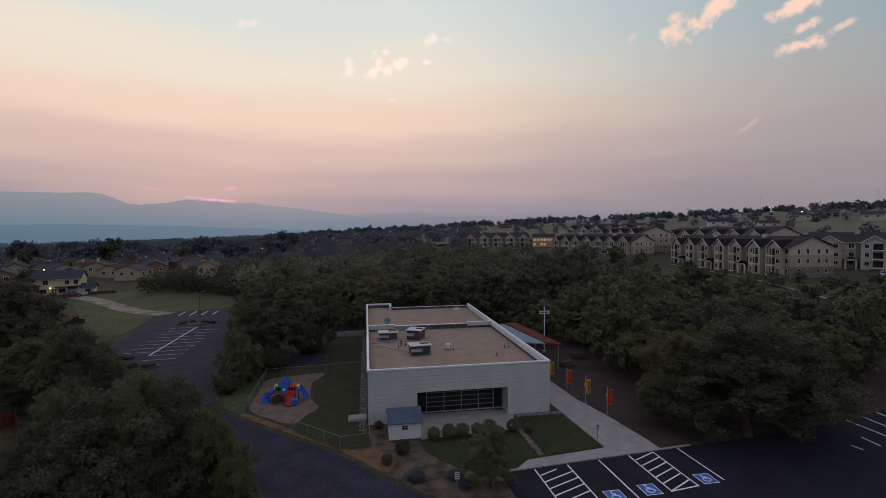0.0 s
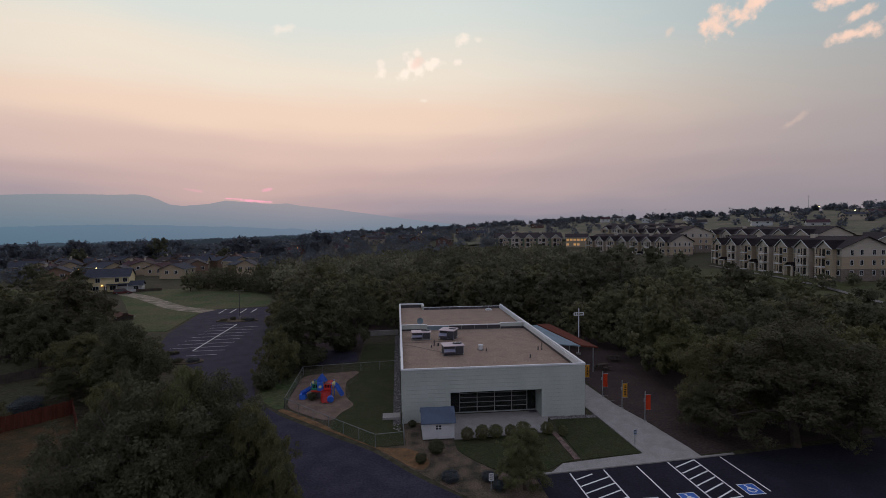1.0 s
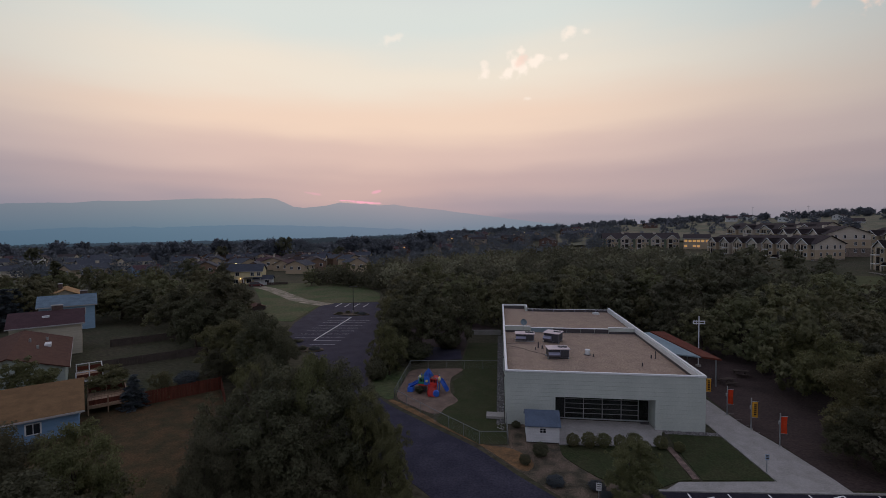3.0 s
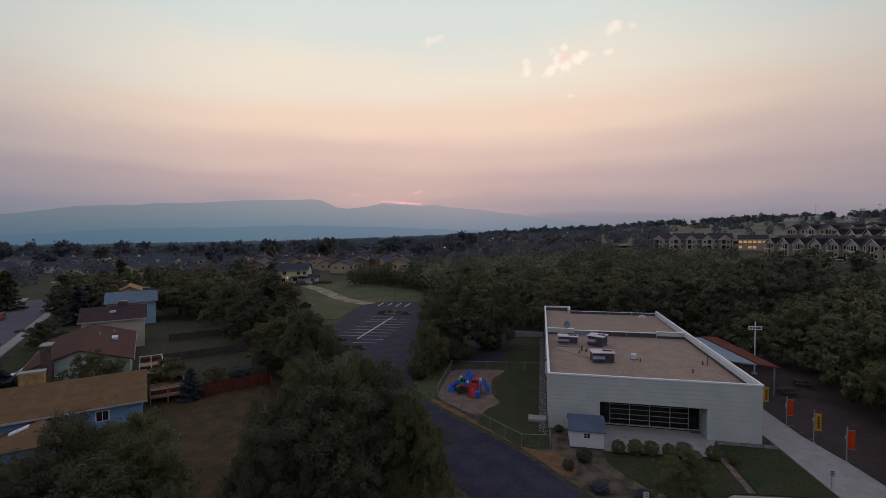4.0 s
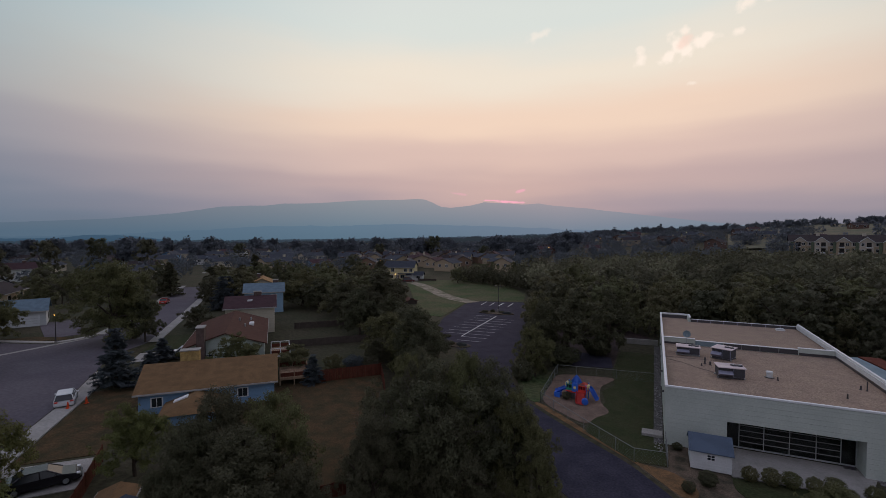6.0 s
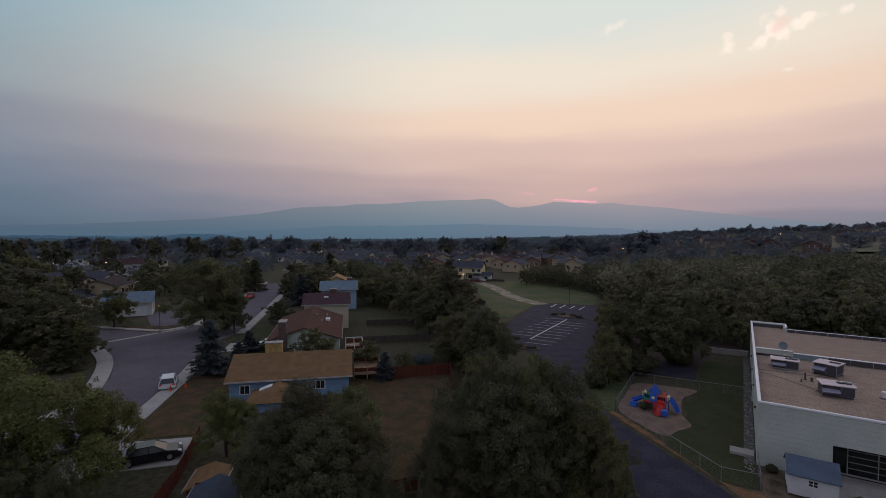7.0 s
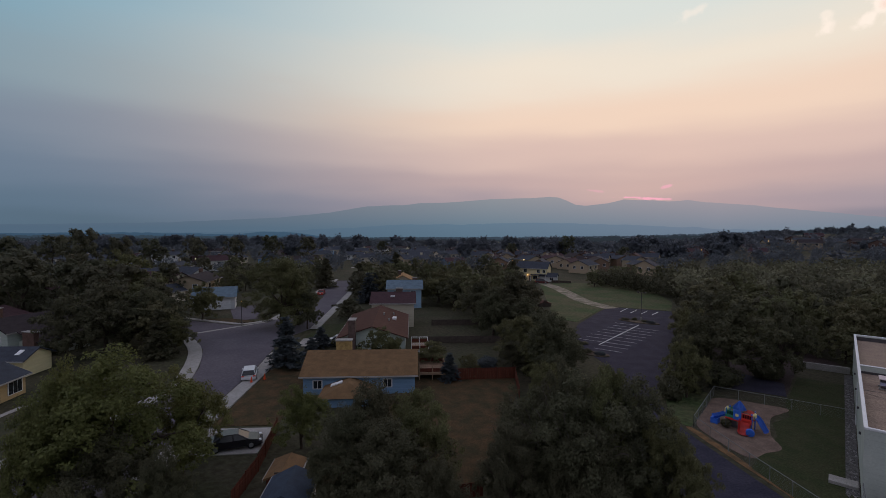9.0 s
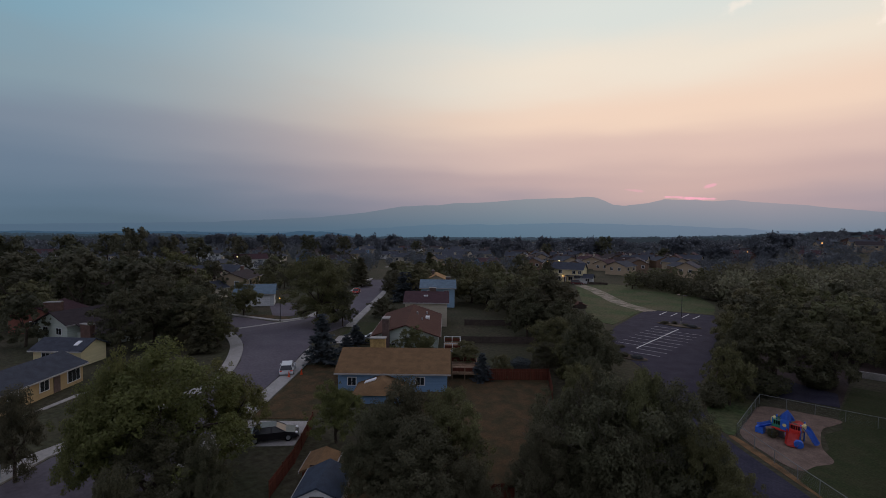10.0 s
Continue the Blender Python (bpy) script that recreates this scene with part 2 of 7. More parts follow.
DECK_WOOD = mat("deck_wood", (0.30, 0.20, 0.13), 0.8, 0.7, 0.25, 0.3)
GREY_WOOD = mat("weathered_wood", (0.075, 0.060, 0.050), 0.9, 0.7, 0.25, 0.3)
BARK = mat("bark", (0.075, 0.058, 0.045), 0.95, 0.5, 0.35, 0.8)
DEAD_TWIG = mat("dead_twig", (0.13, 0.11, 0.10), 0.95, 0.5, 0.25, 0.4)
PANE = mat("dark_pane", (0.02, 0.024, 0.028), 0.08, 1.0, 0.15, 0.0)
ROCK = mat("river_rock", (0.21, 0.20, 0.195), 0.85, 0.5, 0.25, 0.3, island=0.4)
ROCK_BED = mat("rock_bed", (0.115, 0.11, 0.105), 0.95, 0.5, 0.4, 0.8)
BRICK_PATH = mat("red_paver", (0.175, 0.125, 0.105), 0.9, 0.6, 0.25, 0.2, spread=0.25)
LEAVES = [mat("leaf_deep", (0.082, 0.081, 0.044), 0.75, 5.0, 0.12, 0.0, island=0.25, spread=0.25),
          mat("leaf_olive", (0.114, 0.113, 0.048), 0.75, 5.0, 0.12, 0.0, island=0.25, spread=0.25),
          mat("leaf_fresh", (0.122, 0.128, 0.040), 0.75, 5.0, 0.12, 0.0, island=0.25, spread=0.2),
          mat("needle_blue", (0.070, 0.082, 0.088), 0.75, 5.0, 0.12, 0.0, island=0.2, spread=0.2),
          # blue-grey: distance haze painted into the leaf colour of far trees
          mat("leaf_far_haze", (0.122, 0.138, 0.158), 0.75, 9.0, 0.2, 0.0, island=0.1, spread=0.2),
          mat("leaf_wood", (0.132, 0.130, 0.064), 0.75, 7.0, 0.2, 0.0, island=0.1, spread=0.3),
          mat("leaf_wood_dark", (0.096, 0.096, 0.056), 0.75, 7.0, 0.2, 0.0, island=0.1, spread=0.3),
          # paler, bluer green: some haze painted into the farther woods
          mat("leaf_wood_haze", (0.156, 0.160, 0.096), 0.75, 9.0, 0.2, 0.0, island=0.1, spread=0.3)]
for leaf in LEAVES:
    # leaves mostly turn their upper sides to the sky
    nt = leaf.node_tree
    geo, half, rise, unit = (nt.nodes.new(k) for k in ("ShaderNodeNewGeometry", "ShaderNodeVectorMath", "ShaderNodeVectorMath", "ShaderNodeVectorMath"))
    half.operation, rise.operation, unit.operation = "SCALE", "ADD", "NORMALIZE"
    half.inputs["Scale"].default_value = 0.8
    rise.inputs[1].default_value = (0.0, 0.0, 0.6)
    nt.links.new(geo.outputs["Normal"], half.inputs[0])
    nt.links.new(half.outputs[0], rise.inputs[0])
    nt.links.new(rise.outputs[0], unit.inputs[0])
    # the haze-coloured far leaves lean their normals further up, for flat shading
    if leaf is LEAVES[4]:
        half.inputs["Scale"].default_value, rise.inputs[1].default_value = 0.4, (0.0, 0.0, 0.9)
    p = nt.nodes["Principled BSDF"]
    p.inputs["Specular IOR Level"].default_value = 0.2
    nt.links.new(unit.outputs[0], p.inputs["Normal"])
    # some light passes through a leaf
    thin, both = nt.nodes.new("ShaderNodeBsdfTranslucent"), nt.nodes.new("ShaderNodeMixShader")
    nt.links.new(p.inputs["Base Color"].links[0].from_socket, thin.inputs["Color"])
    both.inputs[0].default_value = 0.30
    nt.links.new(p.outputs[0], both.inputs[1])
    nt.links.new(thin.outputs[0], both.inputs[2])
    nt.links.new(both.outputs[0], nt.nodes["Material Output"].inputs[0])
MEADOW = mat("hill_meadow", (0.150, 0.134, 0.092), 0.95, 30.0, 0.25, 0.4, second=(0.095, 0.100, 0.066))
WIRE = mat("fence_wire", (0.16, 0.17, 0.17), 0.6, 0.6, 0.12, 0.05)
HILL_LAWN = mat("hill_lawn", (0.056, 0.064, 0.026), 0.95, 9.0, 0.25, 0.5, second=(0.072, 0.072, 0.034))
ALUMINIUM = mat("pale_aluminium", (0.30, 0.32, 0.32), 0.5, 0.8, 0.08, 0.03)


# ---- building helpers ----
def mesh_of(name, bm):
    me = bpy.data.meshes.new(name)
    bm.normal_update()
    bm.to_mesh(me)
    bm.free()
    return me


def part(name, bm, material, parent=None, label=""):
    """Links a bmesh (or a mesh) as one object under a thing or a part."""
    me = mesh_of(name, bm) if isinstance(bm, bmesh.types.BMesh) else bm
    if not me.materials:
        me.materials.append(material)
    ob = new(name, me)
    ob.parent = parent
    return tagged(ob, label)


def thing(name, label, category, m=None, group="", kind=""):
    e = new(name)
    e.empty_display_size = 0.3
    if m is not None:
        e.matrix_basis = m
    return tagged(e, label, category, group, kind)


def box(bm, x0, y0, z0, x1, y1, z1, m=None):
    vs = [bm.verts.new((x, y, z)) for z in (z0, z1) for x, y in ((x0, y0), (x1, y0), (x1, y1), (x0, y1))]
    for f in ((3, 2, 1, 0), (4, 5, 6, 7), (0, 1, 5, 4), (1, 2, 6, 5), (2, 3, 7, 6), (3, 0, 4, 7)):
        bm.faces.new([vs[i] for i in f])
    if m is not None:
        bmesh.ops.transform(bm, matrix=m, verts=vs)
    return bm


def boxes(*rows):
    bm = bmesh.new()
    for r in rows:
        box(bm, *r)
    return bm


def soft(bm, width=0.02, segments=2):
    bmesh.ops.bevel(bm, geom=list(bm.edges), offset=width, segments=segments, affect="EDGES", clamp_overlap=True)
    return bm


def prism(bm, pts, z0, z1):
    """An upright slab on a polygon given anticlockwise or clockwise."""
    area = sum(a[0] * b[1] - b[0] * a[1] for a, b in zip(pts, pts[1:] + pts[:1]))
    if area < 0:
        pts = pts[::-1]
    lo = [bm.verts.new((x, y, z0)) for x, y in pts]
    hi = [bm.verts.new((x, y, z1)) for x, y in pts]
    bm.faces.new(hi), bm.faces.new(lo[::-1])
    for i in range(len(pts)):
        j = (i + 1) % len(pts)
        bm.faces.new((lo[i], lo[j], hi[j], hi[i]))
    return bm


def tube(bm, a, b, r0, r1=None, n=8):
    a, b = Vector(a), Vector(b)
    q = (b - a).to_track_quat("Z", "Y").to_matrix()
    r1 = r0 if r1 is None else r1
    rings = []
    for p, r in ((a, r0), (b, r1)):
        rings.append([bm.verts.new(p + q @ Vector((r * math.cos(6.2832 * i / n), r * math.sin(6.2832 * i / n), 0))) for i in range(n)])
    for i in range(n):
        j = (i + 1) % n
        bm.faces.new((rings[0][i], rings[0][j], rings[1][j], rings[1][i]))
    bm.faces.new(rings[0][::-1]), bm.faces.new(rings[1])
    return bm


def smooth_line(pts, steps=6, closed=False):
    """Catmull-Rom through the points."""
    n, out = len(pts), []
    for i in range(n if closed else n - 1):
        g = [Vector(pts[(i + k) % n] if closed else pts[min(max(i + k, 0), n - 1)]) for k in (-1, 0, 1, 2)]
        for s in range(steps):
            t = s / steps
            out.append(tuple(0.5 * (2 * g[1] + (g[2] - g[0]) * t + (2 * g[0] - 5 * g[1] + 4 * g[2] - g[3]) * t * t + (3 * g[1] - g[0] - 3 * g[2] + g[3]) * t ** 3)))
    if not closed:
        out.append(tuple(pts[-1]))
    return out


def structure(name, bm, material, label, category):
    return tagged(part(name, bm, material), label, category, kind="structure")


def slab(name, pts, z0, z1, material, label, category):
    return structure(name, prism(bmesh.new(), pts, z0, z1), material, label, category)


def strip(pts, width, z0, z1, m=None):
    """A band of that width along a line of points."""
    bm = bmesh.new()
    left, right = [], []
    for i, p in enumerate(pts):
        d = (Vector(pts[min(i + 1, len(pts) - 1)]) - Vector(pts[max(i - 1, 0)])).normalized() * width / 2
        left.append((p[0] - d.y, p[1] + d.x)), right.append((p[0] + d.y, p[1] - d.x))
    for z, flip in ((z1, 0), (z0, 1)):
        for i in range(len(pts) - 1):
            q = [bm.verts.new((*v, z)) for v in (left[i], right[i], right[i + 1], left[i + 1])]
            bm.faces.new(q[::-1] if flip else q)
    for line, flip in ((left, 0), (right, 1)):
        for i in range(len(pts) - 1):
            q = [bm.verts.new(v) for v in ((*line[i], z0), (*line[i], z1), (*line[i + 1], z1), (*line[i + 1], z0))]
            bm.faces.new(q[::-1] if flip else q)
    bmesh.ops.remove_doubles(bm, verts=bm.verts, dist=0.001)
    bmesh.ops.recalc_face_normals(bm, faces=bm.faces)
    return bm


def street_grid(a, b):
    """A place in the housing estate: a metres along its street, b metres away from it."""
    return (-0.7071 * a + 0.7071 * b, 0.7071 * a + 0.7071 * b)


def terrain(x, y):
    """Height of the land: flat round the hall, a hill to the north-east, a slow fall to the plain."""
    az, r = math.degrees(math.atan2(-x, y)), math.hypot(x, y)
    rise = float(np.interp(az, (-120, -95, -20, -8, 4), (0, 1, 1, 0.6, 0)))
    top = float(np.interp(az, (-120, -90, -60, -50, -36, -24, -14, -6, 4, 12, 18, 24), (0, 40, 48, 44, 38, 34, 28, 22, 17, 9, 3, -4)))
    plain = -0.0135 * max(0.0, r - 230) if r < 1500 else -17.1 - 0.026 * (r - 1500)
    if az < 24:
        near = 7.3 * rise * float(np.interp(r, (90, 170, 230), (0, 0.66, 1)))
        if r <= 230:
            return near
        hill = float(np.interp(r, (230, 480, 750, 1200, 2500, 4600), (near, near + 0.5 * (top - near), top, top - 6, top - 60, -100)))
        w = float(np.interp(az, (4, 24), (0, 1)))
        return hill * (1 - w) + plain * w
    return plain


# ---- land, roads and paving ----
def build_ground():
    bm = bmesh.new()
    radii = [0, 12, 25, 40, 55, 70, 85, 95, 110, 125, 140, 160, 180, 205, 230, 260, 300, 350, 410, 480, 560, 650, 750, 900, 1200, 1700, 2500, 3500, 4600]
    n, prev = 144, None
    for r in radii:
        if r == 0:
            prev = [bm.verts.new((0, 0, 0))] * n
            continue
        ring = []
        for i in range(n):
            a = 2 * math.pi * i / n
            x, y = r * math.cos(a), r * math.sin(a)
            z = terrain(x, y)
            if r > 200:
                z += 1.5 * noise.noise(Vector((x / 160, y / 160, 0.3)))
            ring.append(bm.verts.new((x, y, z)))
        for i in range(n):
            j = (i + 1) % n
            if prev[i] is prev[j]:
                bm.faces.new((prev[i], ring[i], ring[j]))
            else:
                bm.faces.new((prev[i], ring[i], ring[j], prev[j]))
        prev = ring
    for f in bm.faces:
        f.smooth = True
    structure("ground", bm, GROUND, "dry green and brown grass land, flat then rising to a hill", "ground")


build_ground()

# driveway past the playground, opening into the rear car park
drive_right = smooth_line([(9.5, 26.5), (4.8, 31.2), (1.1, 34.9), (-2.6, 39.4), (-6.3, 42.6), (-9.6, 45.6), (-12.6, 48.4), (-15.0, 51.4), (-17.0, 55.0), (-18.6, 60.0), (-20.2, 66.0)])
drive_left = smooth_line([(-25.6, 62.5), (-23.0, 54.0), (-19.8, 47.0), (-15.8, 41.5), (-11.8, 37.3), (-8.6, 34.4), (-5.4, 31.3), (-2.0, 26.5), (2.0, 20.0), (8.0, 14.0)])
slab("driveway_road", [(20, 14)] + [(20, 26.5)] + drive_right + drive_left, -0.2, 0.02, ASPHALT, "dark worn asphalt driveway curving past the playground", "driveway")
car_park = [(-20.2, 66.0), (-20.6, 71.1), (-24.5, 88.6), (-29.2, 112.0), (-33.5, 121.8), (-47.0, 118.1), (-46.8, 112.0), (-43.8, 91.4), (-41.0, 82.0), (-34.8, 72.7), (-29.0, 67.0), (-25.6, 62.5)]
slab("car_park", car_park, -0.2, 0.024, ASPHALT, "dark asphalt rear car park with white stall lines", "car park")
slab("front_car_park", [(10.2, 34.0), (28.0, 35.45), (34.0, 36.0), (47.0, 37.4), (54.0, 39.3), (66.0, 42.3), (70.0, 20.0), (20.0, 10.0), (20.0, 26.5), (10.5, 26.5)], -0.2, 0.028, FRESH_ASPHALT,
     "fresh black asphalt car park in front of the hall", "car park")


def line(a, b, w=0.13, z=0.028, material=WHITE_LINE, name="stall_line"):
    return structure(name, strip([a, b], w, z - 0.02, z + 0.006), material, "white painted parking line", "road marking")


WORN_LINE = mat("worn_road_paint", (0.44, 0.45, 0.47), 0.85, 0.6, 0.3, 0.1)
# rear stalls: a middle line with stalls on both sides, and four stalls by the field
for k in range(7):
    line((-37.9, 78.8 + 2.72 * k), (-28.7, 79.8 + 2.68 * k), 0.12, 0.033, WORN_LINE)
line((-33.1, 74.0), (-28.6, 74.4), 0.12, 0.033, WORN_LINE)
line((-33.3, 76.8), (-28.5, 77.1), 0.12, 0.033, WORN_LINE)
line((-38.5, 98.0), (-33.8, 98.7), 0.12, 0.033, WORN_LINE)
line((-33.4, 76.9), (-33.8, 98.9), 0.16, 0.036)
for k in range(4):
    line((-42.6 + 2.4 * k, 112.6 + 0.2 * k), (-43.0 + 2.5 * k, 118.5), 0.16, 0.033)
# front stalls
for x, depth in ((13.04, 5.6), (15.9, 5.6), (18.78, 5.6), (21.62, 5.5), (24.02, 5.4), (26.5, 5.2)):
    y = 34.04 + 0.09 * (x - 13)
    line((x, y), (x + 0.11, y - depth), 0.11, 0.036)
for k in range(5):
    y = 33.12 - 0.93 * k
    line((13.16, y), (14.74 if k == 0 else 15.9, y + (0.68 if k == 0 else 1.1)), 0.11, 0.040)
for k in range(5):
    line((21.76, 34.0 - 0.89 * k), (23.95, 34.97 - 0.87 * k), 0.11, 0.040)
line((21.75, 29.41), (24.12, 29.71), 0.11, 0.040)
line((21.85, 29.49), (23.99, 30.56), 0.11, 0.042)


def access_mark(x, y):
    """Blue square with a white seated-figure sign reduced to a wheel and bars."""
    t = thing("access_marking", "blue painted square with white wheelchair sign on asphalt", "road marking", pose(x, y, 0), kind="structure")
    part("blue_square", boxes((-0.6, -0.62, 0.01, 0.6, 0.62, 0.036)), BLUE_LINE, t)
    edge = boxes((-0.66, -0.68, 0.01, 0.66, -0.62, 0.037), (-0.66, 0.62, 0.01, 0.66, 0.68, 0.037), (-0.66, -0.62, 0.01, -0.6, 0.62, 0.037), (0.6, -0.62, 0.01, 0.66, 0.62, 0.037))
    part("white_border", edge, WHITE_LINE, t)
    sign = bmesh.new()
    pts = [(0.26 * math.cos(a) - 0.05, 0.26 * math.sin(a) - 0.14) for a in np.linspace(radians(60), radians(330), 14)]
    for p, q in zip(pts, pts[1:]):
        tube(sign, (*p, 0.036), (*q, 0.036), 0.04, n=4)
    for p, q in (((-0.08, 0.36), (-0.05, 0.02)), ((-0.05, 0.02), (0.2, 0.02)), ((0.2, 0.02), (0.32, -0.26)), ((-0.06, 0.2), (0.14, 0.18))):
        tube(sign, (*p, 0.036), (*q, 0.036), 0.045, n=4)
    tube(sign, (-0.09, 0.46, 0.03), (-0.09, 0.46, 0.044), 0.08, n=10)
    part("wheel_sign", sign, WHITE_LINE, t)


access_mark(17.4, 29.6)
access_mark(20.3, 29.9)
access_mark(25.4, 30.5)
for a, b in (((46.9, 37.6), (46.8, 36.2)), ((46.9, 36.2), (46.8, 33.9)), ((49.3, 38.0), (49.2, 35.7)), ((44.4, 34.2), (44.2, 32.5)), ((41.8, 33.0), (42.0, 32.2)), ((51.9, 38.6), (51.7, 36.2))):
    line(a, b, 0.12, 0.038)

# kerbs and concrete walks round the hall
structure("kerb", strip([(10.4, 34.15), (20.0, 34.95), (28.0, 35.6)], 0.18, -0.1, 0.09), OLD_CONCRETE, "pale concrete kerb along the parking stalls", "kerb")
slab("walk_front", [(11.6, 34.3), (20.0, 35.0), (25.0, 35.45), (24.9, 37.2), (20.4, 36.45), (13.0, 35.55)], -0.1, 0.08, CONCRETE, "pale concrete footpath beside the parking stalls", "footpath")
slab("walk_side", [(20.4, 36.45), (24.9, 37.2), (24.2, 42.6), (23.2, 47.5), (22.75, 54.0), (23.6, 66.0), (19.6, 66.0), (19.75, 47.5)], -0.1, 0.076, CONCRETE,
     "pale concrete footpath beside the white hall", "footpath")
for k in range(9):
    y = 37.9 + 1.5 * k
    structure("walk_joint", boxes((20.2, y, 0.06, 24.2 - 0.06 * k, y + 0.02, 0.079)), OLD_CONCRETE, "narrow joint across the concrete footpath", "footpath")
slab("patio", [(4.75, 40.9), (13.5, 41.5), (14.3, 43.4), (15.0, 45.0), (15.0, 46.6), (4.75, 46.6)], -0.1, 0.06, CONCRETE, "pale concrete patio before the hall's window wall", "patio")
slab("lawn_front", smooth_line([(4.75, 40.6), (4.9, 38.6), (6.7, 36.0), (8.2, 34.9), (10.9, 34.3)], 5) + [(13.0, 35.75), (14.1, 36.0), (13.9, 41.3), (13.5, 41.45)], -0.1, 0.05, LAWN,
     "mown dark green lawn with a rounded edge", "lawn")
slab("lawn_side", [(14.9, 36.1), (20.3, 36.6), (19.7, 44.2), (15.2, 44.2), (14.9, 41.8)], -0.1, 0.05, LAWN, "mown dark green square lawn", "lawn")
slab("lawn_play", [(-0.9, 45.0), (-0.1, 44.9), (0.1, 40.5), (-2.4, 40.2), (-4.7, 42.4), (-6.9, 44.6), (-6.6, 49.0), (-5.9, 53.5), (-6.6, 57.0), (-5.4, 60.2), (-6.1, 64.5), (-5.8, 78.0), (-0.9, 78.0)], -0.1, 0.03, LAWN,
     "dark green lawn between playground and hall", "lawn")
slab("rock_strip", [(-0.9, 43.4), (-0.06, 43.4), (-0.06, 84.0), (-0.9, 84.0)], -0.1, 0.025, ROCK_BED, "grey gravel strip at the foot of the wall", "gravel")
slab("bed_dirt", smooth_line([(4.9, 31.5), (1.3, 35.5), (-1.9, 39.4), (-0.6, 40.2), (0.3, 40.6), (0.4, 44.9), (4.7, 45.0), (4.7, 40.7), (6.6, 36.1), (8.1, 34.8), (10.6, 34.1), (10.4, 27.0)], 4, True), -0.1, 0.012, DIRT,
     "bare brown planting bed with gravel patches", "planting bed")
slab("mulch_strip", smooth_line([(-13.2, 49.9), (-12.2, 48.8), (-8.0, 45.0), (-4.6, 42.0), (-2.0, 39.7), (1.2, 36.0), (2.2, 37.4), (0.6, 39.6), (-2.2, 40.3), (-4.6, 42.6), (-6.9, 44.8), (-9.8, 47.7), (-12.5, 50.0)], 4, True), -0.1, 0.018, MULCH,
     "brown wood mulch strip along the driveway", "mulch")
slab("play_sand", smooth_line([(-12.5, 51.2), (-12.8, 57.0), (-12.7, 61.2), (-9.5, 62.4), (-5.8, 62.8), (-6.2, 60.6), (-6.9, 58.4), (-6.4, 53.4), (-5.3, 50.6), (-6.3, 48.6), (-7.3, 46.6), (-9.8, 48.2)], 5, True), -0.1, 0.034, SAND,
     "pale brown sand under the play tower", "sand pit")
slab("verge", smooth_line([(-14.8, 51.6), (-12.9, 50.4), (-13.1, 56.0), (-13.3, 62.0), (-16.4, 62.5), (-17.6, 59.0), (-16.4, 55.0)], 4, True), -0.1, 0.026, FIELD, "bright green grass verge beside the driveway", "verge")
slab("court", [(-13.4, 66.2), (-6.2, 67.6), (-6.9, 73.2), (-11.5, 74.6), (-15.0, 71.0)], -0.1, 0.03, ASPHALT, "small dark asphalt court behind the playground", "court")
slab("field", [(-47.3, 118.4), (-33.5, 122.2), (-37.0, 137.0), (-52.0, 165.0), (-78.0, 165.0), (-86.0, 150.0), (-72.0, 128.0), (-50.8, 93.4), (-45.0, 93.0), (-47.2, 112.0)], -0.3, 0.05, FIELD,
     "pale green mown field with dry patches", "field")
structure("gravel_track", strip(smooth_line([(-45.8, 115.8), (-52.0, 119.2), (-58.0, 124.0), (-66.0, 133.0), (-73.0, 141.0), (-80.0, 148.0), (-87.0, 154.0)], 5), 4.4, -0.2, 0.07), GRAVEL,
          "pale gravel track across the field", "track")
# traffic island in the rear car park
slab("island", [(-35 + 4.4 * math.cos(a), 102.6 + 1.7 * math.sin(a)) for a in np.linspace(0, 6.1, 18)], -0.1, 0.14, DIRT, "dirt island with shrubs and a pale kerb", "traffic island")
slab("island_end", [(-31.6 + 2.6 * math.cos(a), 70.4 + 1.4 * math.sin(a)) for a in np.linspace(0, 6.1, 16)], -0.1, 0.14, DIRT, "dirt island with shrubs at the stalls' end", "traffic island")
slab("yard_left", [street_grid(*p) for p in ((30, -14), (64.6, -1.2), (65, 12.2), (55, 10.8), (35, 3))], -0.1, 0.03, DRY_LAWN, "dry brown back yard grass", "yard")

# floor slabs under the trees, with canopy shade painted into them
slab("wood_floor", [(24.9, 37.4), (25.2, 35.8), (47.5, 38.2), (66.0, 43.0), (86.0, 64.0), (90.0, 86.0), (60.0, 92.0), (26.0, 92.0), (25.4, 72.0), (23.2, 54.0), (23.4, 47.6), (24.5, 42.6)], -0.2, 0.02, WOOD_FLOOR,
     "woodland floor with leaf litter, tree shade in its colour", "woodland floor")
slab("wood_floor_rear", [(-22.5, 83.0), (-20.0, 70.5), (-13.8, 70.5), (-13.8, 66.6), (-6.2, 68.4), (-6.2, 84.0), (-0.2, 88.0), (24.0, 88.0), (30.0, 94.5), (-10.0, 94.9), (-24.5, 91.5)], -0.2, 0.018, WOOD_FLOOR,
     "woodland floor behind the lawn, tree shade in its colour", "woodland floor")

# paver path between the two lawns
path = slab("paver_path", [(14.2, 36.1), (14.75, 36.1), (14.55, 41.5), (14.0, 41.5)], -0.1, 0.052, DIRT, "narrow red-brown paver path between lawns", "footpath")
for k in range(26):
    y = 36.15 + 0.205 * k
    x = 14.475 - 0.0078 * k
    part("paver", boxes((x - 0.25, y, -0.05, x - 0.003, y + 0.19, 0.066)), BRICK_PATH, path)
    part("paver", boxes((x + 0.003, y, -0.05, x + 0.25, y + 0.19, 0.063)), BRICK_PATH, path)
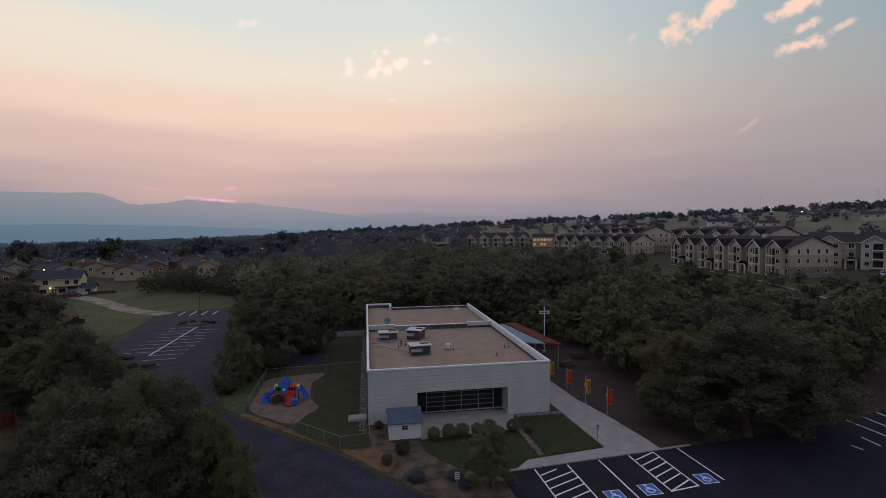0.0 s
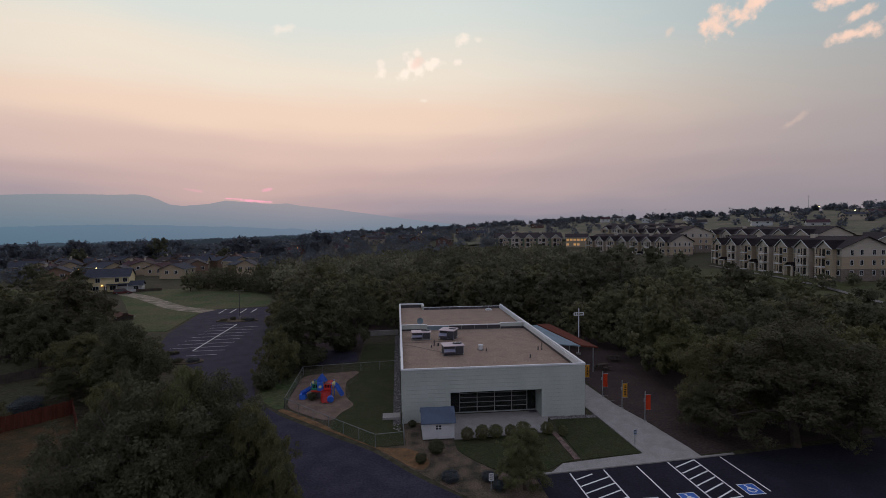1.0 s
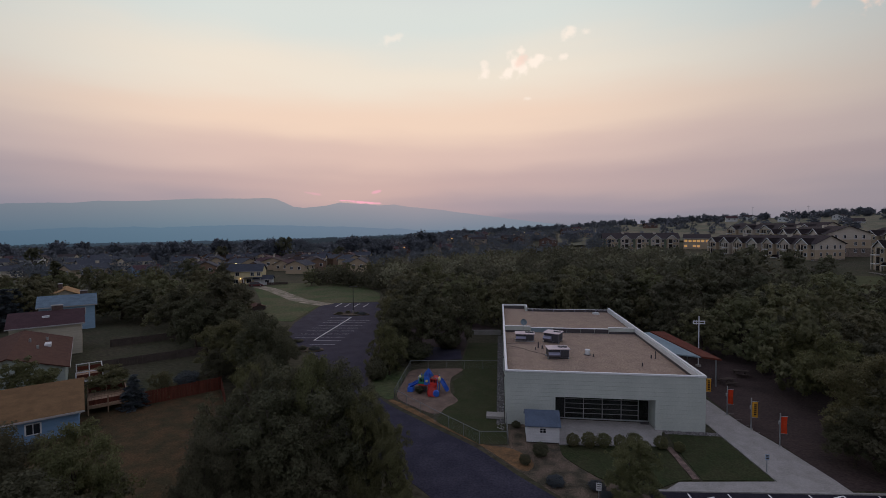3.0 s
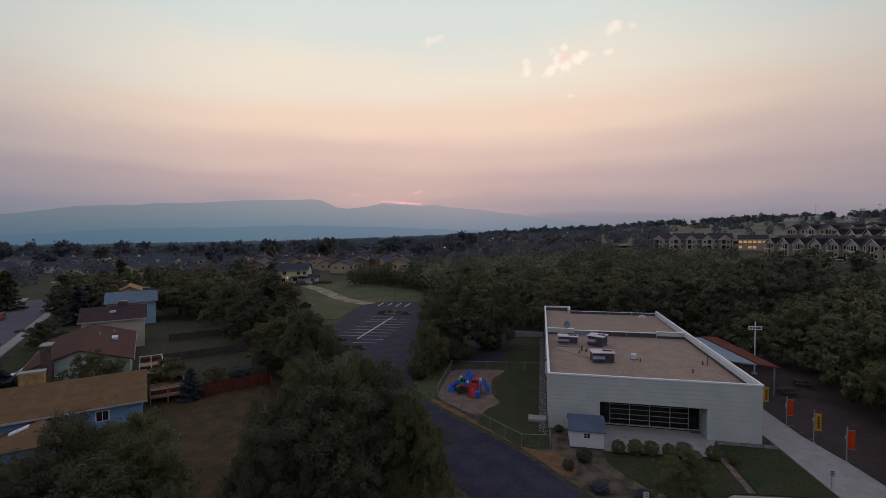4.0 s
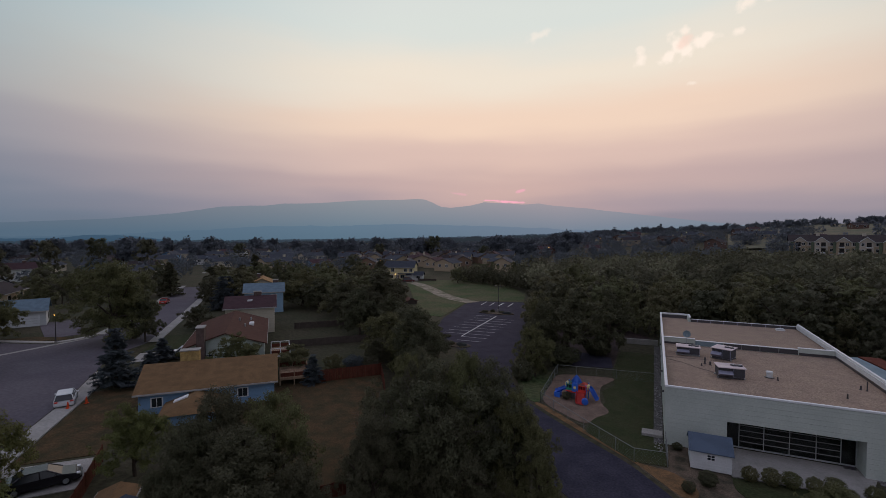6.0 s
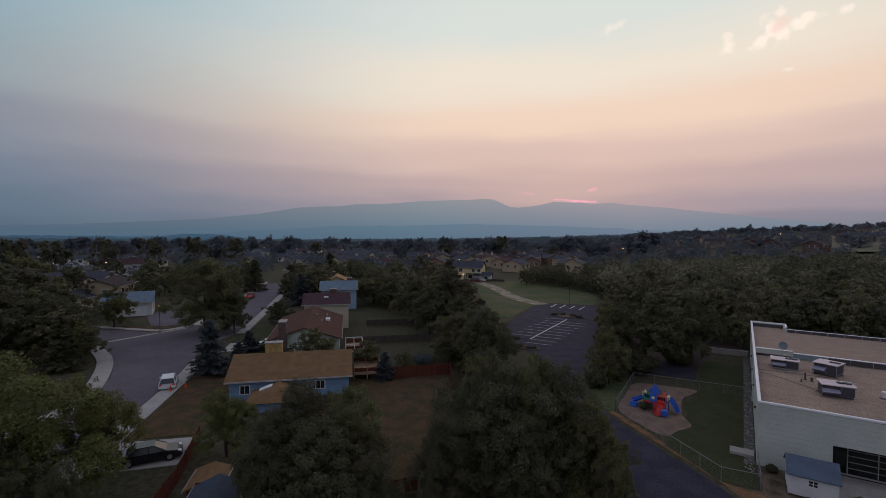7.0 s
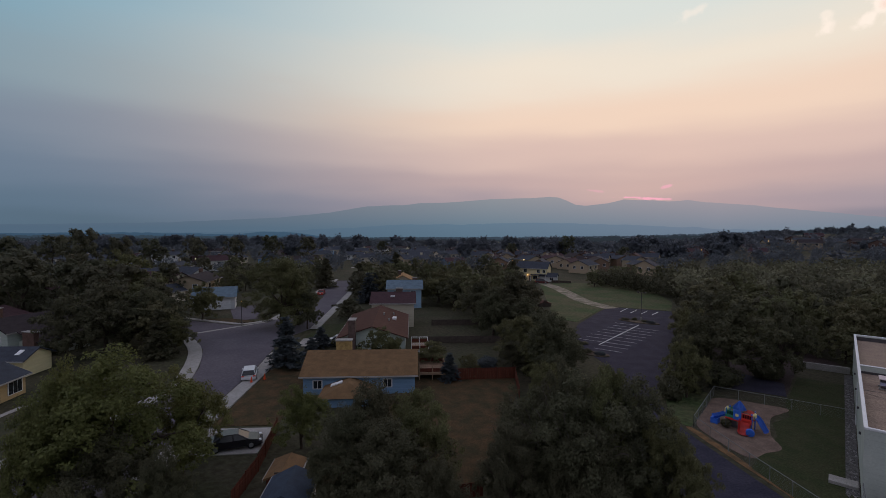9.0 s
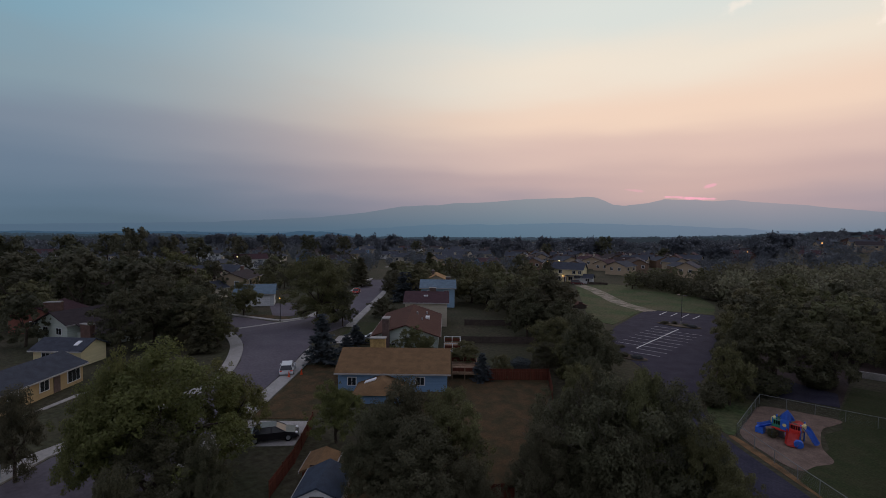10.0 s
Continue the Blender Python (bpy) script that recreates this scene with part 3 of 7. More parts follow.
slab("rock_bed", [(14.95, 44.2), (20.0, 44.2), (19.8, 44.96), (15.05, 44.96)], -0.1, 0.03, ROCK_BED, "dark gravel bed at the front wall's foot", "gravel")

# housing street
G = street_grid
street_pts = [G(30, -25), G(45, -24.6), G(65, -24.4), G(76, -25), G(84, -25.8), G(92, -22.6), G(118, -22.3), G(174, -22.5), G(240, -22.5), G(240, -31.5), G(174, -30.8),
              G(118, -30.6), G(104, -31.5), (-94.6, 46.6), (-93.6, 43.4), (-95.5, 41.0), (-98.0, 40.2), (-110.0, 36.0), (-130.0, 29.0), (-130.0, 20.0), (-112.0, 27.0), (-100.0, 31.5), (-95.0, 31.9),
              (-89.4, 31.1), (-80.3, 28.9), (-71.0, 24.8), (-62.5, 19.6), (-55.0, 7.5), (-52.6, 1.8), (-49.5, -1.6), (-44.0, -9.0), (-36.0, -3.0)]
slab("street", street_pts, -0.2, 0.03, STREET, "worn grey asphalt residential street with a side road", "street")
for name, pts, w in (("kerb_walk", [G(30, -23.6), G(45, -23.4), G(65, -23.2), G(75, -23.8)], 1.9),
                     ("kerb_walk", [G(92, -21.6), G(118, -21.3), G(174, -21.5), G(240, -21.5)], 1.7),
                     ("kerb_walk", [(-44.0, -10.6), (-50.2, -2.4), (-53.6, 1.2), (-56.0, 7.0), (-63.4, 19.0)], 1.9),
                     ("kerb_walk", smooth_line([(-63.4, 19.0), (-71.6, 23.8), (-80.6, 27.8), (-89.6, 29.9), (-95.0, 30.7)], 4), 2.0),
                     ("kerb_walk", smooth_line([(-128.0, 30.6), (-110.4, 37.0), (-98.6, 41.2), (-95.2, 43.6), G(102, -32.6)], 4), 1.3),
                     ("kerb_walk", [G(102, -32.5), G(118, -31.6), G(174, -31.8), G(240, -32.5)], 1.6)):
    structure(name, strip(pts, w, -0.1, 0.14), OLD_CONCRETE, "pale concrete kerb and footpath along the street", "footpath")
structure("gutter", strip([(-93.8, 31.9), (-93.9, 38.5), (-94.3, 47.3)], 0.9, -0.1, 0.038), OLD_CONCRETE, "pale concrete gutter across the side road", "gutter")
slab("drive_car", [G(46.6, -22.4), G(46.6, -15.9), G(41.3, -15.9), G(40.9, -22.4)], -0.1, 0.06, CONCRETE, "pale concrete driveway with a parked car", "driveway")
slab("drive_brown", [G(84.5, -21.8), G(84.5, -12), G(79.0, -12), G(79.0, -21.8)], -0.1, 0.06, OLD_CONCRETE, "pale concrete driveway beside a brown house", "driveway")
slab("drive_white", [(-100.0, 43.0), (-118.0, 50.0), (-116.0, 57.0), (-99.0, 48.0)], -0.1, 0.05, STREET, "grey asphalt driveway before a white house", "driveway")
slab("lawn_blue", [G(47.2, -22.3), G(66, -22.1), G(66, -15.8), G(47.2, -15.8)], -0.1, 0.05, DRY_LAWN, "dry brown front lawn", "lawn")
slab("lawn_round", [(-99.0, 41.8), (-106.0, 39.6), (-104.0, 43.0), (-97.0, 46.0), (-95.6, 44.4)], -0.1, 0.12, DRY_LAWN, "dry green corner lawn", "lawn")
slab("lawn_brown", [G(85.0, -21.8), G(97, -20.6), G(97, -11.0), G(85.0, -11.0)], -0.1, 0.05, LAWN, "dark green front lawn", "lawn")
slab("walk_left", [(-66.0, 0.6), (-70.2, 5.6), (-70.8, 7.4), (-66.8, 2.6)], -0.1, 0.06, CONCRETE, "narrow concrete garden path", "footpath")


# ---- the hall ----
def build_hall():
    W, Y0, YB, YN, DIV, TOP = 18.85, 45.0, 84.0, 86.7, 67.2, 5.35
    OX0, OX1, OZ, GY = 4.88, 14.3, 2.92, 46.9
    hall = thing("hall", "white painted block hall with flat beige gravel roofs", "building", pose(0, 0, 0))
    body = bmesh.new()
    t = 0.2
    # walls with thickness; the window recess is a real opening
    box(body, 0.03, Y0 + 0.03, -0.2, OX0, Y0 + t, TOP - 0.05)
    box(body, OX1, Y0 + 0.03, -0.2, W - 0.03, Y0 + t, TOP - 0.05)
    box(body, OX0, Y0 + 0.03, OZ, OX1, Y0 + t, TOP - 0.05)
    box(body, 0.0, Y0 + t, -0.2, t, YN, TOP - 0.05)
    box(body, W - t, Y0 + t, -0.2, W, YB, TOP - 0.05)
    box(body, 4.45, YB - t, -0.2, W - t, YB, TOP - 0.35)
    box(body, t, YN - t, -0.2, 4.45, YN, TOP - 0.05)
    box(body, 4.1, YB, -0.2, 4.45, YN - t, TOP - 0.05)
    box(body, OX0 - 0.25, Y0 + t, -0.2, OX0, GY + 0.2, OZ + 0.2)
    box(body, OX1, Y0 + t, -0.2, OX1 + 0.25, GY + 0.2, OZ + 0.2)
    part("wall", body, WALL_PAINT, hall)
    # block courses on the front, a little proud, with recessed joints
    z, k = 0.0, 0
    while z < TOP - 0.12:
        h = min(0.41, TOP - 0.08 - z)
        spans = ((0.0, OX0), (OX1, W)) if z + h < OZ else ((0.0, W),) if z > OZ else ((0.0, OX0), (OX1, W))
        for x0, x1 in spans:
            n = max(1, round((x1 - x0) / 3.1))
            for i in range(n):
                a, b = x0 + (x1 - x0) * i / n, x0 + (x1 - x0) * (i + 1) / n
                j = 0.012 * random.random() ** 2
                part("block_course", boxes((a + 0.001, Y0 - j, z + 0.004, b - 0.001, Y0 + 0.026, z + h - 0.004)), WALL_PAINT, hall)
        if z < OZ < z + h:
            part("block_course", boxes((OX0, Y0 - 0.003, OZ + 0.01, OX1, Y0 + 0.04, z + h - 0.006)), WALL_PAINT, hall)
        z += 0.415
    soffit = boxes((OX0, Y0 + t, OZ, OX1, GY + 0.2, OZ + 0.15))
    part("recess_ceiling", soffit, WHITE_PAINT, hall)
    # parapet caps
    cap = 0.12
    for row in ((-0.06, Y0 - 0.06, TOP - 0.06, W + 0.06, Y0 + 0.16, TOP + cap), (-0.06, Y0 + 0.16, TOP - 0.06, 0.2, YN + 0.05, TOP + cap),
                (W - 0.16, Y0 + 0.16, TOP - 0.06, W + 0.06, YB + 0.05, TOP + cap), (0.2, YN - 0.2, TOP - 0.06, 4.5, YN + 0.05, TOP + cap),
                (4.3, YB - 0.02, TOP - 0.06, 4.5, YN - 0.2, TOP + cap), (4.5, YB - 0.16, TOP - 0.36, W - 0.16, YB + 0.05, TOP - 0.22)):
        part("parapet_cap", soft(boxes(row), 0.02, 1), WHITE_TRIM, hall, "white metal parapet cap")
    part("roof", boxes((t, Y0 + t, 4.25, W - t, DIV, 4.45)), ROOF_GRAVEL, hall, "beige gravel flat roof")
    part("roof", boxes((t, DIV + 0.3, 4.15, W - t, YB - t, 4.68), (t, YB - t, 4.15, 4.1, YN - t, 4.682)), ROOF_GRAVEL, hall, "beige gravel flat roof")
    # dark membrane upstands along the inner parapets; those under the screen draw its shadow line
    for row in ((W - t - 0.07, Y0 + t, 4.45, W - t - 0.004, DIV, 4.76), (t + 0.004, Y0 + t, 4.45, t + 0.04, DIV, 4.62), (4.5, YB - t - 0.05, 4.68, W - t, YB - t - 0.004, 5.08), (t, YN - t - 0.05, 4.682, 4.1, YN - t - 0.004, 5.2),
                (t + 0.05, DIV - 0.06, 4.45, 3.9, DIV - 0.004, 4.70), (15.05, DIV - 0.06, 4.45, W - t - 0.08, DIV - 0.004, 4.76)):
        part("upstand", boxes(row), DARK_PANEL, hall)
    for k in range(7):
        part("parapet_post", boxes((5.4 + 1.85 * k, YB - t - 0.09, 4.68, 5.5 + 1.85 * k, YB - t - 0.054, 5.08)), UNIT_GREY, hall)
    part("inner_parapet", boxes((W - t - 0.09, Y0 + t, 4.76, W - t - 0.004, YB - t, TOP - 0.06)), WHITE_PAINT, hall)
    # dividing screen between the two roofs
    part("roof_screen", boxes((t, DIV, 4.3, 3.95, DIV + 0.3, 5.28), (15.0, DIV, 4.3, W - t, DIV + 0.3, 5.28), (3.95, DIV + 0.1, 4.3, 15.0, DIV + 0.3, 5.08)), WALL_PAINT, hall)
    part("screen_cap", boxes((t, DIV - 0.05, 5.28, 3.95, DIV + 0.35, 5.34), (15.0, DIV - 0.05, 5.28, W - t, DIV + 0.35, 5.34), (3.95, DIV - 0.02, 5.08, 15.0, DIV + 0.35, 5.14)), WHITE_TRIM, hall)
    for k in range(4):
        x = 7.2 + 1.95 * k
        part("screen_panel", boxes((x + 0.03, DIV + 0.02, 4.49, x + 1.92, DIV + 0.1, 5.06)), DARK_PANEL, hall, "dark metal screen panel")
    part("screen_panel", boxes((4.0, DIV + 0.02, 4.49, 7.1, DIV + 0.1, 5.06)), BLUE_METAL, hall, "blue-grey metal screen panel")
    # window wall with doors at both ends
    win = part("window_wall", boxes((OX0, GY - 0.06, 0.05, OX0 + 0.08, GY + 0.06, OZ), (OX1 - 0.08, GY - 0.06, 0.05, OX1, GY + 0.06, OZ), (OX0 + 0.08, GY - 0.06, OZ - 0.1, OX1 - 0.08, GY + 0.06, OZ),
                                    (OX0 + 0.08, GY - 0.06, 0.05, OX1 - 0.08, GY + 0.06, 0.16)), ALUMINIUM, hall, "silver metal window frame")
    xs = [OX0 + 0.08, 6.05, 7.9, 9.75, 11.6, 13.25, OX1 - 0.08]
    for x in xs[1:-1]:
        part("mullion", boxes((x - 0.03, GY - 0.07, 0.16, x + 0.03, GY + 0.05, OZ - 0.1)), ALUMINIUM, win)
    zs = [0.16, 0.66, 1.16, 1.66, 2.12, 2.42, OZ - 0.1]
    for i, (x0, x1) in enumerate(zip(xs, xs[1:])):
        door = i in (0, 5)
        rows = [0.16, 2.25, OZ - 0.1] if door else zs
        for z0, z1 in zip(rows, rows[1:]):
            pane = part("pane", boxes((x0 + 0.03, GY - 0.01, z0 + 0.02, x1 - 0.03, GY + 0.01, z1 - 0.02)), glass_mat(), win, "dark reflecting glass pane")
            pane.visible_shadow = False
            if z1 < OZ - 0.2:
                part("transom", boxes((x0 + 0.03, GY - 0.05, z1 - 0.02, x1 - 0.03, GY + 0.04, z1 + 0.02)), ALUMINIUM, win)
    # dim room behind the glass
    part("room", boxes((OX0 - 1, GY + 0.2, -0.05, OX1 + 1, GY + 6.0, 0.05), (OX0 - 1, GY + 6.0, 0.05, OX1 + 1, GY + 6.1, 4.2), (OX0 - 1.1, GY + 0.2, 0.05, OX0 - 1, GY + 6.0, 4.2),
                       (OX1 + 1, GY + 0.2, 0.05, OX1 + 1.1, GY + 6.0, 4.2)), mat("dim_room", (0.10, 0.11, 0.10), 0.8, 2.0, 0.2, 0.1), hall)
    part("sill_grate", boxes((13.3, GY - 0.7, 0.055, 14.1, GY - 0.2, 0.12)), DARK_PANEL, hall)
    # scuppers and lights on the west wall
    for y in (50.5, 58.0, 65.0, 72.0):
        part("wall_light", soft(boxes((-0.16, y, 3.0, 0.0, y + 0.2, 3.2)), 0.02, 1), DARK_PANEL, hall)
    part("downspout", tube(bmesh.new(), (-0.07, 62.0, 0.1), (-0.07, 62.0, 4.6), 0.05), WHITE_TRIM, hall)
    # entrance canopy on the east side
    part("canopy_roof", prism(bmesh.new(), [(18.9, 72.5), (22.6, 73.4), (24.3, 59.4), (18.9, 62.0)], 3.35, 3.5), BLUE_METAL, hall, "blue-grey metal canopy roof")
    part("canopy_roof", prism(bmesh.new(), [(22.7, 73.6), (24.8, 73.7), (26.2, 58.2), (24.4, 59.2)], 3.4, 3.6), RED_METAL, hall, "rust red metal canopy roof")
    for x, y in ((25.9, 58.9), (25.3, 66.0), (24.6, 73.0)):
        part("canopy_post", tube(bmesh.new(), (x, y, 0.0), (x, y, 3.4), 0.1), GALV, hall)


build_hall()


def rooftop_unit(x, y, w, d, h, turn):
    """Package unit: coil end under the fans, and a lower filter end with a sloped rain hood under an overhanging lid."""
    t = thing("rooftop_unit", "lilac-grey rooftop air handler with dark coil grilles", "air conditioner", pose(x, y, 4.45, 0, 0, turn), group="rooftop units")
    for q in (-1, 1):
        part("rail", boxes((-w / 2 - 0.08, q * d * 0.38 - 0.07, 0, w / 2 + 0.02, q * d * 0.38 + 0.07, 0.14)), GALV, t)
    part("curb", boxes((-w / 2 + 0.1, -d / 2 + 0.12, 0.02, w / 2 - 0.12, d / 2 - 0.12, 0.2)), DARK_PANEL, t)
    m = w * 0.06
    part("coil_cabinet", soft(boxes((m, -d / 2, 0.2, w / 2 - 0.06, d / 2, h)), 0.02, 1), UNIT_GREY, t)
    # filter end coloured near-black to stand for the shaded gap under the lid
    part("filter_cabinet", soft(boxes((-w / 2 + 0.06, -d / 2 + 0.14, 0.2, m - 0.004, d / 2 - 0.05, h)), 0.02, 1), UNIT_DARK, t)
    part("coil_grille", boxes((m + 0.04, -d / 2 - 0.02, 0.24, w / 2 - 0.1, -d / 2, h - 0.05)), UNIT_DARK, t, "dark coil grille")
    part("coil_grille", boxes((w / 2 - 0.06, -d / 2 + 0.08, 0.28, w / 2 - 0.04, d / 2 - 0.08, h - 0.1)), UNIT_DARK, t, "dark coil grille")
    hood = bmesh.new()
    a, b, c = -w / 2 + 0.04, m - 0.05, -d / 2 + 0.14
    v = [(a, c, h * 0.72), (b, c, h * 0.72), (b, c - 0.5, h * 0.5), (a, c - 0.5, h * 0.5), (a, c, h * 0.22), (b, c, h * 0.22)]
    vs = [hood.verts.new(p) for p in v]
    for f in ((0, 3, 2, 1), (3, 4, 5, 2), (0, 4, 3), (1, 2, 5), (0, 1, 5, 4)):
        hood.faces.new([vs[i] for i in f])
    part("intake_hood", hood, UNIT_GREY, t, "blue-grey sloped rain hood")
    part("lid", soft(boxes((-w / 2 - 0.05, -d / 2 - 0.1, h + 0.004, w / 2 + 0.08, d / 2 + 0.1, h + 0.09)), 0.02, 1), UNIT_TOP, t, "pinkish sheet metal lid")
    for fx in (0.14, 0.36):
        r = min(0.34, w * 0.12)
        guard = part("fan_guard", tube(bmesh.new(), (w * fx, 0.1, h + 0.09), (w * fx, 0.1, h + 0.19), r, n=16), UNIT_DARK, t)
        part("fan_hub", tube(bmesh.new(), (w * fx, 0.1, h + 0.19), (w * fx, 0.1, h + 0.22), r * 0.3, n=10), GALV, guard)
    part("gas_pipe", tube(bmesh.new(), (-w / 2 - 0.02, -d / 2, 0.35), (-w / 2 - 0.02, -d / 2, 0.0), 0.03, n=6), GALV, t)


rooftop_unit(2.8, 61.9, 2.5, 1.5, 1.0, 0)
rooftop_unit(6.55, 61.7, 2.1, 2.0, 1.25, -24)
rooftop_unit(6.15, 53.9, 2.45, 1.7, 1.1, 6)


def roof_pipe(x, y, r, h, capped, label):
    t = thing("roof_vent", label, "vent", pose(x, y, 4.45), group="roof vents")
    part("pipe", tube(bmesh.new(), (0, 0, 0), (0, 0, h), r, n=12), WHITE_PAINT if capped else DARK_PANEL, t)
    if capped:
        part("cap", tube(bmesh.new(), (0, 0, h), (0, 0, h + 0.12), r * 1.25, r * 1.1, 12), WHITE_PAINT, t)
    part("flashing", tube(bmesh.new(), (0, 0, 0), (0, 0, 0.06), r * 1.6, n=12), DARK_PANEL, t)


roof_pipe(9.85, 55.4, 0.27, 0.52, True, "white capped roof vent pipe")
for x, y, r, h in ((10.4, 54.6, 0.06, 0.35), (14.9, 51.2, 0.06, 0.4), (16.9, 54.6, 0.07, 0.4), (17.3, 54.4, 0.05, 0.9), (4.3, 58.2, 0.08, 0.75), (4.8, 57.9, 0.1, 0.4), (3.9, 57.2, 0.06, 0.3), (1.4, 77.5, 0.08, 0.15)):
    roof_pipe(x, y, r, h, False, "small dark roof vent pipe")
hatch = thing("roof_hatch", "white low skylight box on the rear roof", "skylight", pose(16.2, 82.0, 4.68) @ Matrix.Diagonal((0.7, 0.7, 0.8, 1)))
part("curb", boxes((-0.8, -0.6, 0, 0.8, 0.6, 0.2)), WHITE_TRIM, hatch)
part("dome", soft(boxes((-0.72, -0.52, 0.2, 0.72, 0.52, 0.36)), 0.08, 2), WHITE_PAINT, hatch)
dish = thing("satellite_dish", "pale blue-grey round dish antenna on a mast", "antenna", pose(2.9, 66.1, 4.45))
part("mast", tube(bmesh.new(), (0, 0, 0), (0, 0, 1.6), 0.04), GALV, dish)
bowl = bmesh.new()
bmesh.ops.create_uvsphere(bowl, u_segments=16, v_segments=8, radius=0.5)
bmesh.ops.delete(bowl, geom=[v for v in bowl.verts if v.co.z > -0.1], context="VERTS")
bmesh.ops.transform(bowl, matrix=pose(0, -0.1, 1.7, 75, 0, 0) @ Matrix.Diagonal((1.0, 1.0, 0.5, 1)), verts=bowl.verts)
bmesh.ops.solidify(bowl, geom=list(bowl.faces), thickness=0.02)
part("reflector", bowl, BLUE_METAL, dish)
part("feed_arm", tube(bmesh.new(), (0, -0.1, 1.4), (0, -0.6, 1.75), 0.02, n=5), GALV, dish)
for pts in ([(0.5, 58.6), (2.0, 57.6), (3.5, 56.0), (5.2, 54.6)], [(0.4, 59.8), (3.0, 59.9), (6.5, 60.2)]):
    pipe = bmesh.new()
    sm = smooth_line(pts, 5)
    for a, b in zip(sm, sm[1:]):
        tube(pipe, (*a, 4.49), (*b, 4.49), 0.018, n=5)
    tagged(part("roof_cable", pipe, DARK_PANEL), "dark cable lying on the gravel roof", "cable")


# ---- round the hall ----
def shed():
    t = thing("garden_shed", "small white shed with a blue-grey gable roof", "shed", pose(3.3, 42.3, 0))
    w, d, e, r = 1.45, 1.3, 1.72, 2.55
    part("floor_frame", boxes((-w + 0.05, -d + 0.05, 0, w - 0.05, d - 0.05, 0.12)), GREY_WOOD, t)
    body = boxes((-w, -d, 0.12, w, d, e))
    for x in (-w, w):
        vs = [body.verts.new(p) for p in ((x, -d, e), (x, d, e), (x, 0, r - 0.05))]
        body.faces.new(vs)
    part("wall", body, WHITE_PAINT, t)
    for k in range(6):
        part("siding_board", boxes((-w - 0.015, -d - 0.015, 0.14 + 0.262 * k, w + 0.015, -d - 0.001, 0.385 + 0.262 * k)), WHITE_PAINT, t)
    for s in (-1, 1):
        rb = bmesh.new()
        pts = [(-w - 0.15, s * (d + 0.2), e - 0.14), (w + 0.15, s * (d + 0.2), e - 0.14), (w + 0.15, 0, r), (-w - 0.15, 0, r)]
        vs = [rb.verts.new(p) for p in pts] + [rb.verts.new((p[0], p[1], p[2] + 0.06)) for p in pts]
        for f in ((0, 1, 2, 3), (7, 6, 5, 4), (0, 4, 5, 1), (1, 5, 6, 2), (2, 6, 7, 3), (3, 7, 4, 0)):
            rb.faces.new([vs[i] for i in f])
        bmesh.ops.recalc_face_normals(rb, faces=rb.faces)
        part("roof_slope", rb, mat("blue_shingle", (0.082, 0.108, 0.15), 0.85, 0.8, 0.2, 0.3), t, "blue-grey shingle slope")
    wf = part("window", boxes((-0.28, -d - 0.05, 1.0, 0.28, -d - 0.016, 1.42)), WHITE_TRIM, t)
    for x in (-0.14, 0.14):
        for z in (1.105, 1.315):
            part("pane", boxes((x - 0.115, -d - 0.056, z - 0.085, x + 0.115, -d - 0.046, z + 0.085)), PANE, wf)


shed()


def banner(x, y, cloth, name):
    t = thing("banner_pole", f"grey steel pole with a hanging {name} cloth banner", "banner", pose(x, y, 0), group="banner poles")
    part("base", tube(bmesh.new(), (0, 0, 0), (0, 0, 0.1), 0.16, n=10), OLD_CONCRETE, t)
    part("pole", tube(bmesh.new(), (0, 0, 0), (0, 0, 3.05), 0.055, n=8), GALV, t)
    for z in (2.75, 1.2):
        part("arm", tube(bmesh.new(), (0, 0, z), (0.62, 0, z), 0.025, n=6), GALV, t)
    part("lamp_head", soft(boxes((-0.12, -0.1, 2.0, 0.02, 0.1, 2.35)), 0.03, 1), GALV, t)
    cl = bmesh.new()
    cols = [[cl.verts.new((0.08 + 0.5 * i / 4, 0.03 * math.sin(i * 1.4 + k * 0.8), 1.2 + 1.55 * k / 5)) for k in range(6)] for i in range(5)]
    for i in range(4):
        for k in range(5):
            cl.faces.new((cols[i][k], cols[i + 1][k], cols[i + 1][k + 1], cols[i][k + 1]))
    bmesh.ops.solidify(cl, geom=list(cl.faces), thickness=0.012)
    flag = part("banner_cloth", cl, cloth, t, f"{name} cloth banner with dark lettering")
    for k in range(6):
        part("lettering_bar", boxes((0.22, -0.055, 1.45 + 0.19 * k, 0.44, -0.045, 1.57 + 0.19 * k)), BARS if name == "yellow" else ORANGE_CLOTH, flag)


banner(22.3, 53.2, YELLOW_CLOTH, "yellow")
banner(22.9, 49.6, ORANGE_CLOTH, "orange")
banner(23.5, 46.2, YELLOW_CLOTH, "yellow")
banner(24.1, 42.7, ORANGE_CLOTH, "orange")

cross = thing("cross_pole", "tall white metal cross on a slender mast", "cross", pose(27.4, 67.6, 0))
part("mast", tube(bmesh.new(), (0, 0, 0), (0, 0, 7.15), 0.085, 0.075, 8), WHITE_PAINT, cross)
for z in (6.1, 6.45):
    part("cross_arm", tube(bmesh.new(), (-0.75, 0, z), (0.75, 0, z), 0.07), WHITE_PAINT, cross)
for x in (-0.75, 0.75):
    part("arm_end", tube(bmesh.new(), (x, 0, 6.05), (x, 0, 6.5), 0.07), WHITE_PAINT, cross)
part("ring", tube(bmesh.new(), (-0.35, -0.1, 6.0), (-0.35, 0.1, 6.55), 0.05), WHITE_PAINT, cross)
part("footing", tube(bmesh.new(), (0, 0, -0.05), (0, 0, 0.25), 0.35, n=12), CONCRETE, cross)


